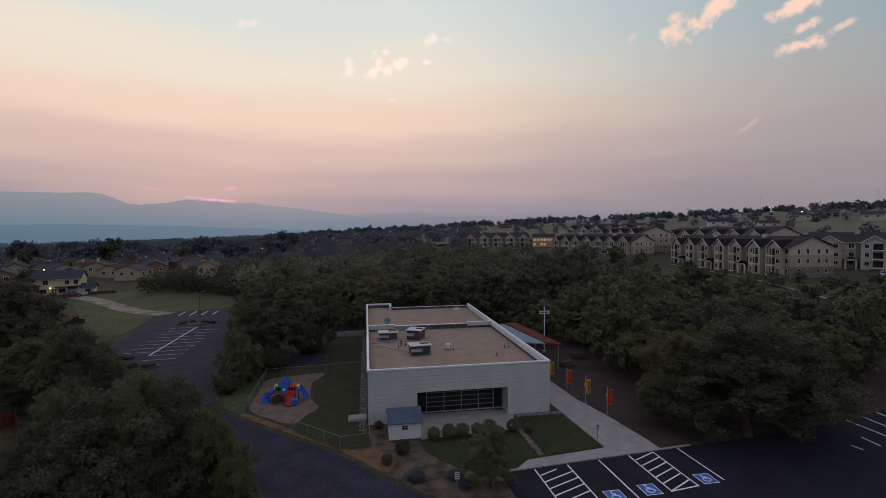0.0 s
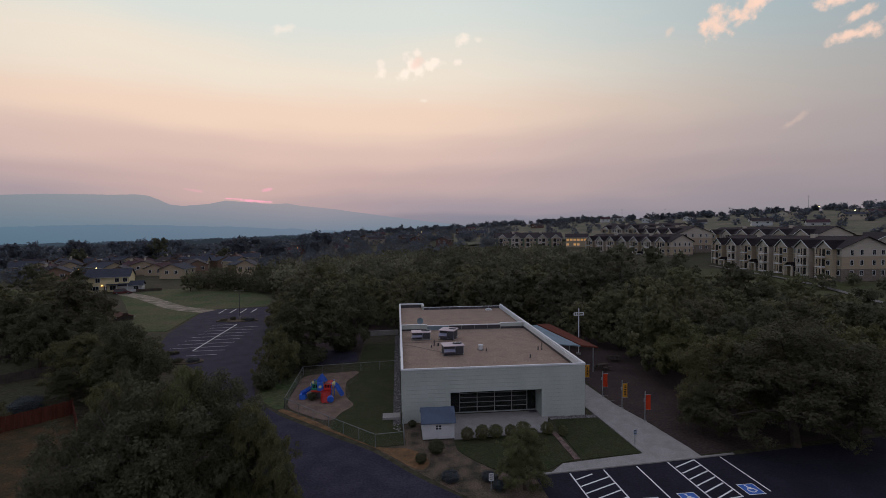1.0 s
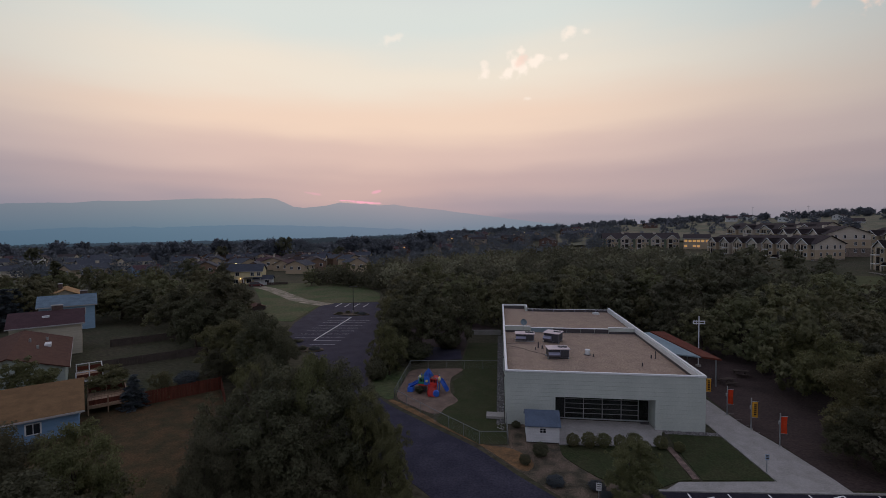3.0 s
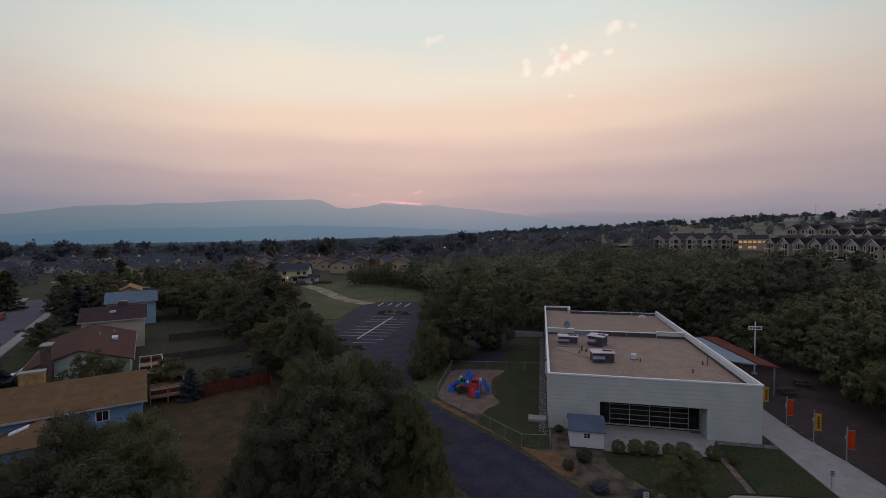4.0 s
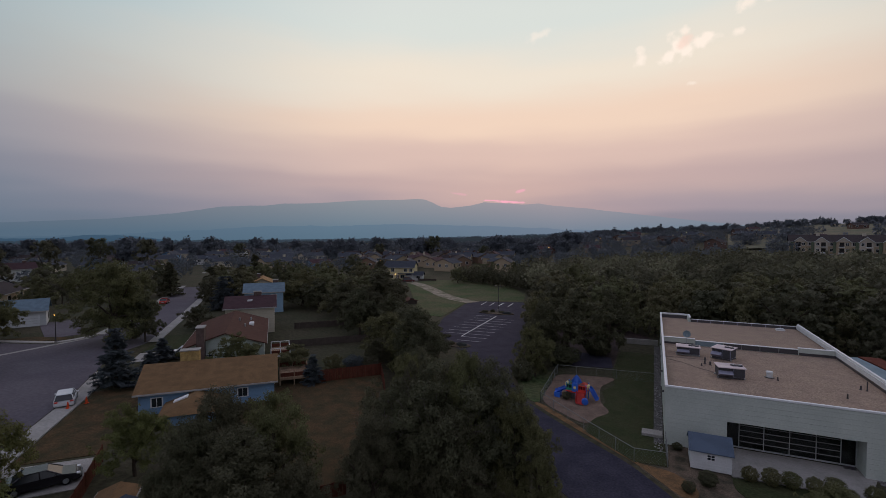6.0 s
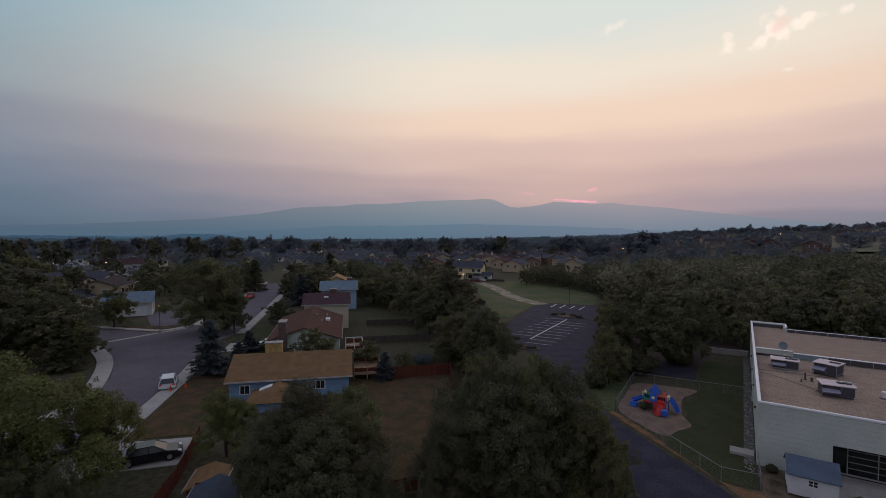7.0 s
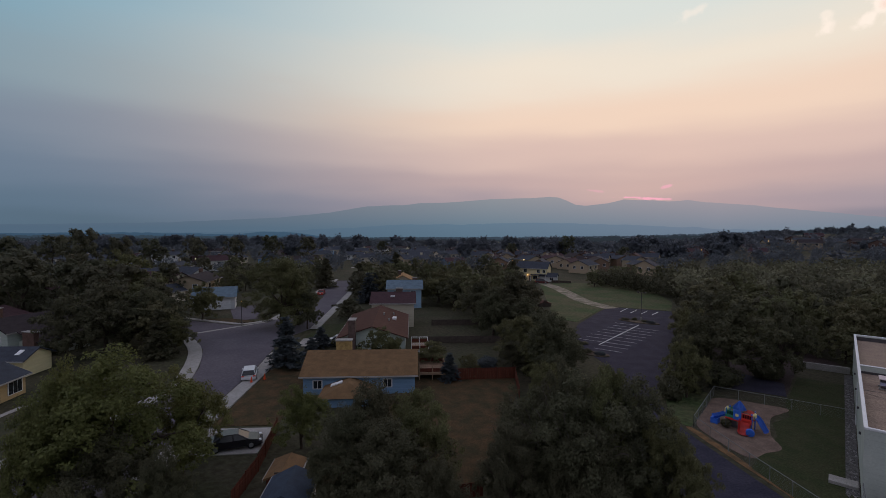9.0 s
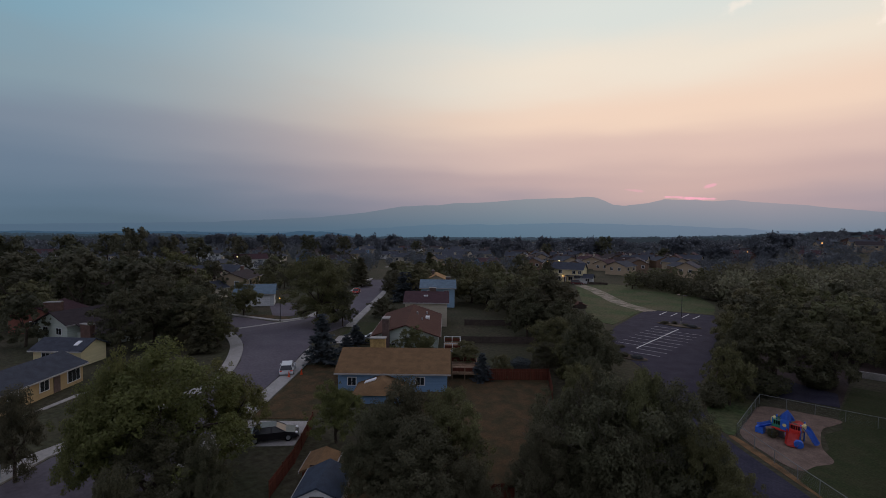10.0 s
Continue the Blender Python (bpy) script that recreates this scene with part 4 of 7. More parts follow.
def post_sign(x, y, h, label, w=0.4, hh=0.55, face=None):
    t = thing("post_sign", label, "sign", pose(x, y, 0), group="post signs")
    part("post", tube(bmesh.new(), (0, 0, 0), (0, 0, h), 0.04, n=6), GALV, t)
    pl = part("plate", soft(boxes((-w / 2, -0.06, h - hh, w / 2, -0.042, h)), 0.006, 1), face or WHITE_PAINT, t)
    for k in range(3):
        part("lettering_bar", boxes((-w * 0.35, -0.068, h - hh + 0.1 + k * hh * 0.28, w * 0.35, -0.060, h - hh + 0.1 + k * hh * 0.28 + 0.06)), BARS, pl)


post_sign(6.4, 32.4, 1.35, "white parking notice on a grey post", 0.36, 0.55)
post_sign(20.45, 37.9, 1.5, "small blue and white access sign on a post", 0.3, 0.45, mat("sign_blue", (0.25, 0.33, 0.42), 0.5, 0.5, 0.1, 0.0))
post_sign(-17.6, 60.2, 1.3, "white traffic notice on a grey post", 0.5, 0.6)

slope = thing("cellar_hatch", "pale concrete slab beside the hall's wall", "slab", pose(-1.0, 46.6, 0))
part("top_slab", soft(boxes((-0.95, -0.6, 0, 0.85, 0.6, 0.28)), 0.02, 1), CONCRETE, slope)


def chain_fence(pts, name_label):
    t = thing("chain_fence", name_label, "fence", pose(0, 0, 0))
    h = 1.2
    for a, b in zip(pts, pts[1:]):
        a, b = Vector((*a, 0)), Vector((*b, 0))
        n = max(1, round((b - a).length / 2.6))
        part("top_rail", tube(bmesh.new(), a + Vector((0, 0, h)), b + Vector((0, 0, h)), 0.026, n=6), WIRE, t)
        for i in range(n):
            p = a.lerp(b, i / n)
            part("post", tube(bmesh.new(), p, p + Vector((0, 0, h + 0.05)), 0.026, n=6), WIRE, t)
            q = a.lerp(b, (i + 1) / n)
            wires = bmesh.new()
            u = q - p
            m = 9
            for k in range(-4, m):
                for s in (0, 1):
                    f0, f1 = k / m, (k + 4) / m
                    z0, z1 = 0.0, h
                    if f0 < 0:
                        z0, f0 = h * (-f0) / (4 / m), 0.0
                    if f1 > 1:
                        z1, f1 = h * (1 - k / m) / (4 / m), 1.0
                    if s:
                        z0, z1 = h - z0, h - z1
                    tube(wires, p + u * f0 + Vector((0, 0, z0)), p + u * f1 + Vector((0, 0, z1)), 0.0028, n=3)
            part("wire_mesh", wires, WIRE, t)


chain_fence([(-12.6, 50.3), (-12.95, 62.0), (-0.4, 63.4)], "grey chain-link fence behind the playground")
chain_fence([(-12.6, 50.3), (-7.1, 44.7), (-2.4, 40.2), (0.16, 40.5), (0.05, 44.9)], "grey chain-link fence along the driveway")
tagged(part("low_wall", strip([(-6.4, 84.2), (-0.3, 84.8)], 0.3, -0.05, 0.9), CONCRETE), "low pale concrete wall behind the lawn", "wall")


def play_tower():
    t = thing("play_tower", "blue, red and green plastic climbing tower with slides", "playground", pose(-9.0, 53.4, 0, 0, 0, -8) @ Matrix.Diagonal((1.03, 1.03, 1.0, 1)))
    for x in (-1.1, 0.0, 1.1):
        for y in (-0.55, 0.55):
            part("post", tube(bmesh.new(), (x, y, 0), (x, y, 1.9 if x else 2.3), 0.06, n=8), PLASTIC_BLUE, t)
    for x in (-1.1, 0.0):
        part("deck", soft(boxes((x, -0.55, 0.95, x + 1.1, 0.55, 1.05)), 0.02, 1), PLASTIC_RED if x else PLASTIC_BLUE, t)
    roof = bmesh.new()
    for z, r in ((1.95, 0.62), (2.2, 0.5), (2.5, 0.28), (2.78, 0.05)):
        for a in range(8):
            roof.verts.new((r * math.cos(a * 0.7854) - 0.1, r * math.sin(a * 0.7854), z))
    roof.verts.ensure_lookup_table()
    for k in range(3):
        for a in range(8):
            b = (a + 1) % 8
            roof.faces.new([roof.verts[i] for i in (k * 8 + a, k * 8 + b, k * 8 + 8 + b, k * 8 + 8 + a)])
    roof.faces.new([roof.verts[24 + a] for a in range(8)])
    bmesh.ops.solidify(roof, geom=list(roof.faces), thickness=0.04)
    part("roof", roof, PLASTIC_BLUE, t, "blue pointed plastic roof")
    for x, m in ((-1.12, PLASTIC_GREEN), (0.25, PLASTIC_RED)):
        arch = bmesh.new()
        for k in range(9):
            a = math.pi * k / 8
            for y in (-0.5, 0.5):
                arch.verts.new((x + 0.45 - 0.55 * math.cos(a), y, 1.15 + 0.75 * math.sin(a)))
        arch.verts.ensure_lookup_table()
        for k in range(8):
            arch.faces.new([arch.verts[i] for i in (2 * k, 2 * k + 1, 2 * k + 3, 2 * k + 2)])
        bmesh.ops.solidify(arch, geom=list(arch.faces), thickness=0.05)
        part("arch_roof", arch, m, t)
        for k in range(5):
            part("rail_bar", tube(bmesh.new(), (x + 0.1 + 0.18 * k, -0.58, 1.05), (x + 0.1 + 0.18 * k, -0.58, 1.7), 0.03, n=6), m, t)
        part("rail_top", tube(bmesh.new(), (x, -0.58, 1.72), (x + 0.95, -0.58, 1.72), 0.05, n=6), m, t)
    for x in (-1.2, 1.2):
        part("bubble_panel", soft(boxes((x - 0.12, -0.4, 1.2, x + 0.12, 0.4, 1.85)), 0.1, 3), PLASTIC_YELLOW, t, "pale yellow rounded panel")
    part("middle_panel", soft(boxes((-0.45, -0.66, 0.95, 0.22, -0.56, 1.95)), 0.02, 1), PLASTIC_BLUE, t)
    part("side_panel", soft(boxes((-1.15, -0.63, 1.02, -0.45, -0.57, 1.30)), 0.02, 1), PLASTIC_GREEN, t)
    part("side_panel", soft(boxes((0.24, -0.63, 1.02, 1.12, -0.57, 1.30)), 0.02, 1), PLASTIC_RED, t)
    for x0, x1 in ((-1.1, -0.45), (0.26, 1.08)):
        part("net_panel", boxes((x0, -0.50, 1.06, x1, -0.47, 1.72)), BLACK, t, "black net behind the bars")
    part("deck_band", soft(boxes((-1.15, -0.64, 0.8, 1.12, -0.58, 1.0)), 0.02, 1), PLASTIC_RED, t)
    part("port_hole", tube(bmesh.new(), (-0.12, -0.70, 1.45), (-0.12, -0.655, 1.45), 0.16, n=14), PLASTIC_YELLOW, t)

    def slide(name, p0, p1, w, material, drop):
        bm = bmesh.new()
        p0, p1 = Vector(p0), Vector(p1)
        d = (p1 - p0)
        s = Vector((-d.y, d.x, 0)).normalized()
        prev = None
        for k in range(11):
            f = k / 10
            c = p0.lerp(p1, f)
            c.z = p1.z + (p0.z - p1.z) * (1 - (3 * f * f - 2 * f ** 3)) + drop * math.sin(math.pi * f)
            ring = [bm.verts.new(c + s * u + Vector((0, 0, v))) for u, v in ((-w, 0.25), (-w * 0.7, 0.02), (0, 0), (w * 0.7, 0.02), (w, 0.25))]
            if prev:
                for i in range(4):
                    bm.faces.new((prev[i], prev[i + 1], ring[i + 1], ring[i]))
            prev = ring
        bmesh.ops.solidify(bm, geom=list(bm.faces), thickness=0.05)
        part(name, bm, material, t, "curved plastic slide")

    slide("slide", (1.1, 0.1, 1.35), (2.3, -0.45, 0.35), 0.36, PLASTIC_BLUE, 0.25)
    slide("slide", (0.55, -0.55, 1.0), (0.85, -2.0, 0.12), 0.5, PLASTIC_RED, 0.0)
    slide("slide", (-1.1, 0.1, 1.0), (-2.3, -0.6, 0.55), 0.42, PLASTIC_BLUE, 0.0)
    part("tube_mouth", tube(bmesh.new(), (1.25, -1.5, 0.45), (1.35, -1.8, 0.42), 0.36, n=14), PLASTIC_BLUE, t)
    part("slide_support", boxes((-2.4, -0.9, 0, -1.75, -0.2, 0.6)), PLASTIC_BLUE, t)
    part("lower_panel", soft(boxes((-0.05, -0.6, 0.1, 0.95, -0.54, 0.9)), 0.02, 1), PLASTIC_RED, t)
    part("lower_panel", soft(boxes((-1.05, -0.6, 0.1, -0.15, -0.54, 0.9)), 0.02, 1), DARK_PANEL, t)


play_tower()


def picnic_table(x, y, turn):
    t = thing("picnic_table", "weathered wooden picnic table under the trees", "table", pose(x, y, 0.02, 0, 0, turn))
    for k in range(5):
        part("top_plank", boxes((-0.9, -0.36 + 0.15 * k, 0.72, 0.9, -0.23 + 0.15 * k, 0.76)), GREY_WOOD, t)
    for s in (-1, 1):
        part("bench_plank", boxes((-0.9, s * 0.75 - 0.13, 0.42, 0.9, s * 0.75 + 0.13, 0.46)), GREY_WOOD, t)
        part("leg_frame", boxes((s * 0.6 - 0.04, -0.8, 0.36, s * 0.6 + 0.04, 0.8, 0.42)), GREY_WOOD, t)
        for q in (-1, 1):
            part("leg", tube(bmesh.new(), (s * 0.6, q * 0.7, 0), (s * 0.6, q * 0.25, 0.72), 0.045, n=4), GREY_WOOD, t)


picnic_table(27.6, 59.8, 20)
picnic_table(31.0, 63.5, -10)


def light_pole(x, y, h, heads, label, lit=False):
    t = thing("light_pole", label, "street lamp", pose(x, y, 0))
    part("base", tube(bmesh.new(), (0, 0, 0), (0, 0, 0.6), 0.22, n=10), OLD_CONCRETE, t)
    part("pole", tube(bmesh.new(), (0, 0, 0.6), (0, 0, h), 0.08, 0.06, 8), DARK_PANEL, t)
    for s in heads:
        part("arm", tube(bmesh.new(), (0, 0, h - 0.05), (0.7 * s, 0, h - 0.02), 0.03, n=6), DARK_PANEL, t)
        part("lamp_head", soft(boxes((0.7 * s - 0.25, -0.18, h - 0.1, 0.7 * s + 0.25, 0.18, h + 0.06)), 0.03, 1), DARK_PANEL, t)
    if lit:
        globe = bmesh.new()
        bmesh.ops.create_icosphere(globe, subdivisions=2, radius=0.18, matrix=Matrix.Translation((0, 0, h + 0.1)))
        part("lamp_globe", globe, glow_mat("sodium_light", (1.0, 0.42, 0.07), 4.0), t, "glowing orange lamp globe")


light_pole(-35.3, 105.0, 6.3, (-1, 1), "dark twin-headed car park lamp, unlit")
light_pole(-94.2, 41.9, 5.0, (), "dark street lamp with a glowing orange globe", True)
for k in range(34):
    x, y = -0.5 + 0.25 * random.uniform(-1, 1), 43.8 + 1.05 * k
    if k == 0:
        rocks = bmesh.new()
    for _ in range(14):
        s = random.uniform(0.05, 0.12)
        m = Matrix.Translation((-0.48 + random.uniform(-0.36, 0.36), y + random.uniform(-0.5, 0.5), 0.03)) @ pose(0, 0, 0, random.uniform(0, 90), random.uniform(0, 90)) @ Matrix.Diagonal((s, s * 0.8, s * 0.6, 1))
        bmesh.ops.create_icosphere(rocks, subdivisions=1, radius=1.0, matrix=m)
tagged(part("river_rocks", rocks, ROCK), "grey and tan river rocks along the wall", "rocks", kind="stuff")
rocks = bmesh.new()
for _ in range(260):
    s = random.uniform(0.05, 0.11)
    x = random.uniform(15.0, 19.9)
    m = Matrix.Translation((x, 44.55 + random.uniform(-0.36, 0.36), 0.04)) @ pose(0, 0, 0, random.uniform(0, 90), random.uniform(0, 90)) @ Matrix.Diagonal((s, s * 0.8, s * 0.6, 1))
    bmesh.ops.create_icosphere(rocks, subdivisions=1, radius=1.0, matrix=m)
tagged(part("river_rocks", rocks, ROCK), "grey river rocks at the front wall's foot", "rocks", kind="stuff")


# ---- trees and shrubs ----
def quad_cloud(name, centres, sizes, rng, up=0.35, aspect=0.75, out=None, wild=0.95):
    """A mesh of loose leaves: one small leaf a centre, turned at random."""
    n = len(centres)
    nrm = rng.normal(size=(n, 3))
    nrm[:, 2] += up
    if out is not None:
        nrm = nrm * wild + out
    nrm /= np.linalg.norm(nrm, axis=1)[:, None]
    ref = rng.normal(size=(n, 3))
    u = np.cross(nrm, ref)
    u /= np.linalg.norm(u, axis=1)[:, None]
    v = np.cross(nrm, u)
    s = sizes[:, None]
    verts = np.empty((n, 3, 3))
    verts[:, 0], verts[:, 1], verts[:, 2] = centres - u * s * 0.8, centres + u * s * 0.55 - v * s * 0.75 * aspect, centres + u * s * 0.55 + v * s * 0.75 * aspect
    me = bpy.data.meshes.new(name)
    me.from_pydata(verts.reshape(-1, 3).tolist(), [], np.arange(3 * n).reshape(n, 3).tolist())
    return me


def crown_points(rng, n, clumps, low=0.06):
    """Leaf places for a crown of half width 1 that ends at z = 2: boughs in two rings round a top, each of several leaf clumps, with gaps between."""
    lobes = [(0.0, 0.0, 1.52, 0.38), (0.0, 0.0, 0.85, 0.5)]
    lean = rng.uniform(0, 6.28)
    for count, r0, r1, z0, z1, s0, s1 in ((5, 0.34, 0.58, 1.05, 1.52, 0.27, 0.42), (9, 0.50, 0.76, 0.30, 0.95, 0.24, 0.38), (7, 0.60, 0.98, 0.45, 1.45, 0.10, 0.22)):
        turn = rng.uniform(0, 6.28)
        for k in range(count):
            a = turn + 6.2832 * k / count + rng.uniform(-0.35, 0.35)
            q = rng.uniform(r0, r1) * (1 + 0.14 * math.sin(2 * a + lean))
            lobes.append((q * math.cos(a), q * math.sin(a), rng.uniform(z0, z1), rng.uniform(s0, s1)))
    lobes = np.array(lobes)
    w = lobes[:, 3] ** 2
    host = rng.choice(len(lobes), size=clumps, p=w / w.sum())
    d = rng.normal(size=(clumps, 3))
    d[:, 2] += 0.3
    d /= np.linalg.norm(d, axis=1)[:, None]
    cs = lobes[host, :3] + d * (lobes[host, 3] * rng.uniform(0.55, 1.0, clumps))[:, None]
    cs[:, 2] = np.clip(cs[:, 2], 0.18, 1.9)
    rs = rng.uniform(0.06, 0.15, clumps) * (0.6 + lobes[host, 3])
    w = rs ** 2
    pick = rng.choice(clumps, size=n, p=w / w.sum())
    e = rng.normal(size=(n, 3))
    e /= np.linalg.norm(e, axis=1)[:, None]
    r = rs[pick] * rng.uniform(0.25, 1.2, n) ** 0.7
    pts = cs[pick] + e * r[:, None] * np.array((1.0, 1.0, 0.75))
    pts[:, 2] = np.where(pts[:, 2] < low, low + rng.uniform(0, 0.3, n), pts[:, 2])
    return pts, cs, rs, e * 0.6 + 0.7 * d[pick] + np.array((0.0, 0.0, 0.25))


def limb(bm, a, b, r0, r1, bend, n=6, steps=4):
    a, b = Vector(a), Vector(b)
    prev = a
    for k in range(1, steps + 1):
        f = k / steps
        p = a.lerp(b, f) + Vector(bend) * math.sin(math.pi * f)
        tube(bm, prev, p, r0 + (r1 - r0) * (k - 1) / steps, r0 + (r1 - r0) * f, n)
        prev = p


def broadleaf(seed, leaves, leaf, clumps, material, label, limbs=7, bare=0.0, wild=0.95):
    """A tree 2 high and 2 wide at unit scale: trunk with limbs, and a crown of leaf clumps."""
    rng = np.random.default_rng(seed)
    t = thing("tree", label, "tree", pose(0, 0, -60), group="trees")
    pts, cs, rs, out = crown_points(rng, leaves, clumps)
    trunk = bmesh.new()
    limb(trunk, (0, 0, -0.05), (0.03, 0.02, 0.62), 0.055, 0.038, (0.02, 0.0, 0), 8)
    for c in cs[rng.choice(len(cs), limbs, replace=False)]:
        limb(trunk, (0.0, 0.0, rng.uniform(0.3, 0.62)), tuple(c), 0.026, 0.006, (rng.uniform(-0.06, 0.06), rng.uniform(-0.06, 0.06), 0.05), 5)
    part("trunk", trunk, BARK, t)
    part("crown", quad_cloud("crown", pts, leaf * rng.uniform(0.6, 1.35, leaves), rng, out=out, wild=wild), material, t)
    if bare:
        twigs = bmesh.new()
        for _ in range(70):
            d = Vector((rng.normal(), rng.normal(), abs(rng.normal()) * 0.6 + 0.1)).normalized()
            q = Vector((0, 0, 0.9)) + Vector((d.x * 0.78, d.y * 0.78, d.z * 0.6))
            limb(twigs, q, q + d * 0.17 + Vector((rng.uniform(-0.06, 0.06), rng.uniform(-0.06, 0.06), 0.05)), 0.004, 0.001, (rng.uniform(-0.05, 0.05), 0, 0.04), 4, 3)
        tagged(part("deadwood", twigs, DEAD_TWIG, t, "bare grey deadwood among the leaves"), kind="stuff")
    return t


def conifer(seed, material, label, boughs=130, per=34):
    """A spruce 2 high and 0.8 wide at unit scale: whorls of drooping boughs."""
    rng = np.random.default_rng(seed)
    t = thing("spruce", label, "tree", pose(0, 0, -60), group="spruces")
    trunk = bmesh.new()
    limb(trunk, (0, 0, -0.05), (0, 0, 1.95), 0.04, 0.006, (0, 0, 0), 7)
    pts = []
    for _ in range(boughs):
        z = 0.12 + 1.8 * rng.random() ** 1.35
        reach = 0.44 * (1 - z / 2.02) ** 0.8 * rng.uniform(0.75, 1.1) + 0.03
        a = rng.uniform(0, 6.2832)
        f = rng.random(per) ** 0.7
        side = rng.normal(scale=0.05, size=per) * (1.1 - f)
        pts.append(np.stack([math.cos(a) * reach * f - math.sin(a) * side, math.sin(a) * reach * f + math.cos(a) * side,
                             z - 0.16 * reach * f + rng.normal(scale=0.016, size=per)], 1))
    pts = np.concatenate(pts)
    part("trunk", trunk, BARK, t)
    part("needles", quad_cloud("needles", pts, 0.075 * rng.uniform(0.6, 1.3, len(pts)), rng, 0.8, 0.45), material, t)
    return t


NEAR = [broadleaf(11, 36000, 0.0225, 330, LEAVES[1], "leafy green tree with a broad rounded crown", 8),
        broadleaf(12, 36000, 0.0225, 360, LEAVES[0], "dense dark green broadleaf tree", 8),
        broadleaf(13, 36000, 0.0225, 300, LEAVES[2], "bright green tree with loose drooping foliage", 9),
        broadleaf(14, 34000, 0.0225, 320, LEAVES[0], "olive green tree with bare grey twigs among the leaves", 9, 1.0)]
PARK = [broadleaf(16, 11000, 0.041, 200, LEAVES[1], "leafy olive green shade tree", 6), broadleaf(17, 11000, 0.041, 220, LEAVES[0], "dark green spreading shade tree", 6)]
MID = [broadleaf(20 + k, 4800, 0.060, 120 + 10 * k, LEAVES[(5, 6, 5, 6, 5)[k]], ("olive green woodland tree with low boughs", "dark green woodland tree with low boughs", "broad green woodland tree", "deep green spreading shade tree", "fresh green woodland tree")[k], 3, 0.0, 0.5) for k in range(5)]
SPRUCE = [conifer(31, LEAVES[3], "blue-green spruce with drooping boughs"), conifer(32, LEAVES[0], "dark green pointed spruce")]


def clipped_shrub(seed, material, label, leaves=3600):
    """A clipped ball 2 high and 2 wide at unit scale, its face a little uneven."""
    rng = np.random.default_rng(seed)
    t = thing("shrub", label, "shrub", pose(0, 0, -60), group="shrubs")
    d = rng.normal(size=(leaves, 3))
    d /= np.linalg.norm(d, axis=1)[:, None]
    lump = 0.96 + 0.15 * np.sin(d[:, :1] * 5 + seed) * np.cos(d[:, 1:2] * 4 + seed) + 0.10 * np.sin(d[:, 2:] * 9 + d[:, :1] * 6)
    pts = d * lump * (rng.uniform(0.55, 1.0, leaves)[:, None] ** 0.5) * np.array((0.98, 0.98, 0.95)) + np.array((0, 0, 0.96))
    stems = bmesh.new()
    for k in range(5):
        limb(stems, (0, 0, -0.02), (0.4 * math.cos(k * 1.26), 0.4 * math.sin(k * 1.26), 0.7), 0.04, 0.015, (0, 0, 0.03), 4, 3)
    part("woody_base", stems, BARK, t)
    part("foliage", quad_cloud("foliage", pts, 0.085 * rng.uniform(0.6, 1.3, leaves), rng, out=d * 1.2), material, t)
    return t


SHRUB = [clipped_shrub(41, LEAVES[1], "rounded clipped green shrub"), clipped_shrub(42, LEAVES[0], "dark green low shrub"), clipped_shrub(43, LEAVES[3], "low grey-green juniper shrub")]


def plant(kind, x, y, h, r, z=None, turn=None, model_half=1.0):
    """Stands a copy of a model at that place with that height and half width."""
    z = terrain(x, y) if z is None else z
    turn = random.uniform(0, 360) if turn is None else turn
    m = Matrix.Translation((x, y, z - 0.05)) @ pose(0, 0, 0, 0, 0, turn) @ Matrix.Diagonal((r / model_half, r / model_half, h / 2.0, 1))
    return copy_thing(kind, m)


# single trees near the camera: model, place, height, half width
for k, x, y, h, r in ((3, -19.1, 28.9, 8.9, 3.6), (3, -15.6, 29.5, 10.9, 4.9), (1, -12.3, 31.9, 10.2, 4.0), (3, -17.4, 30.4, 11.4, 2.3), (0, -13.9, 30.6, 11.3, 2.4), (0, -9.9, 30.4, 8.6, 2.2), (0, -7.8, 28.9, 6.9, 1.9), (1, -18.3, 24.7, 7.6, 2.5), (0, -22.4, 37.4, 8.2, 2.6), (1, -13.6, 27.0, 7.6, 3.2),
                      (1, -30.3, 53.5, 9.8, 4.8), (0, -37.4, 57.6, 7.8, 4.4), (1, -36.6, 54.2, 4.6, 2.6), (0, -39.5, 47.6, 3.4, 1.6),
                      (1, -27.7, 20.4, 9.5, 3.4), (0, -24.5, 22.3, 9.1, 3.0), (1, -27.3, 17.6, 8.3, 2.8), (1, -23.9, 18.7, 7.7, 4.4), (1, -20.0, 19.7, 6.2, 2.0), (2, -38.3, 21.1, 6.2, 2.7),
                      (2, -40.6, 7.4, 12.5, 6.4), (2, -41.4, 12.2, 9.4, 3.4), (2, -41.3, 3.6, 10.5, 3.1), (2, -42.1, 5.3, 11.8, 2.8), (1, -37.8, 6.3, 7.0, 3.8), (1, -31.3, 2.8, 7.5, 1.8), (1, -34.2, 8.5, 6.3, 1.9), (1, -49.6, -0.5, 8.1, 2.4),
                      (1, 34.5, 36.2, 11.9, 7.6), (0, 31.2, 41.6, 9.2, 4.6), (1, 40.6, 36.2, 8.9, 4.4), (0, 36.5, 42.5, 9.9, 4.4), (1, 27.8, 39.4, 5.4, 2.3), (0, 8.9, 32.3, 4.9, 2.3), (0, -86.0, 46.4, 15.3, 7.2), (1, -88.1, 23.6, 10.4, 6.1)):
    plant(NEAR[k], x, y, h, r)
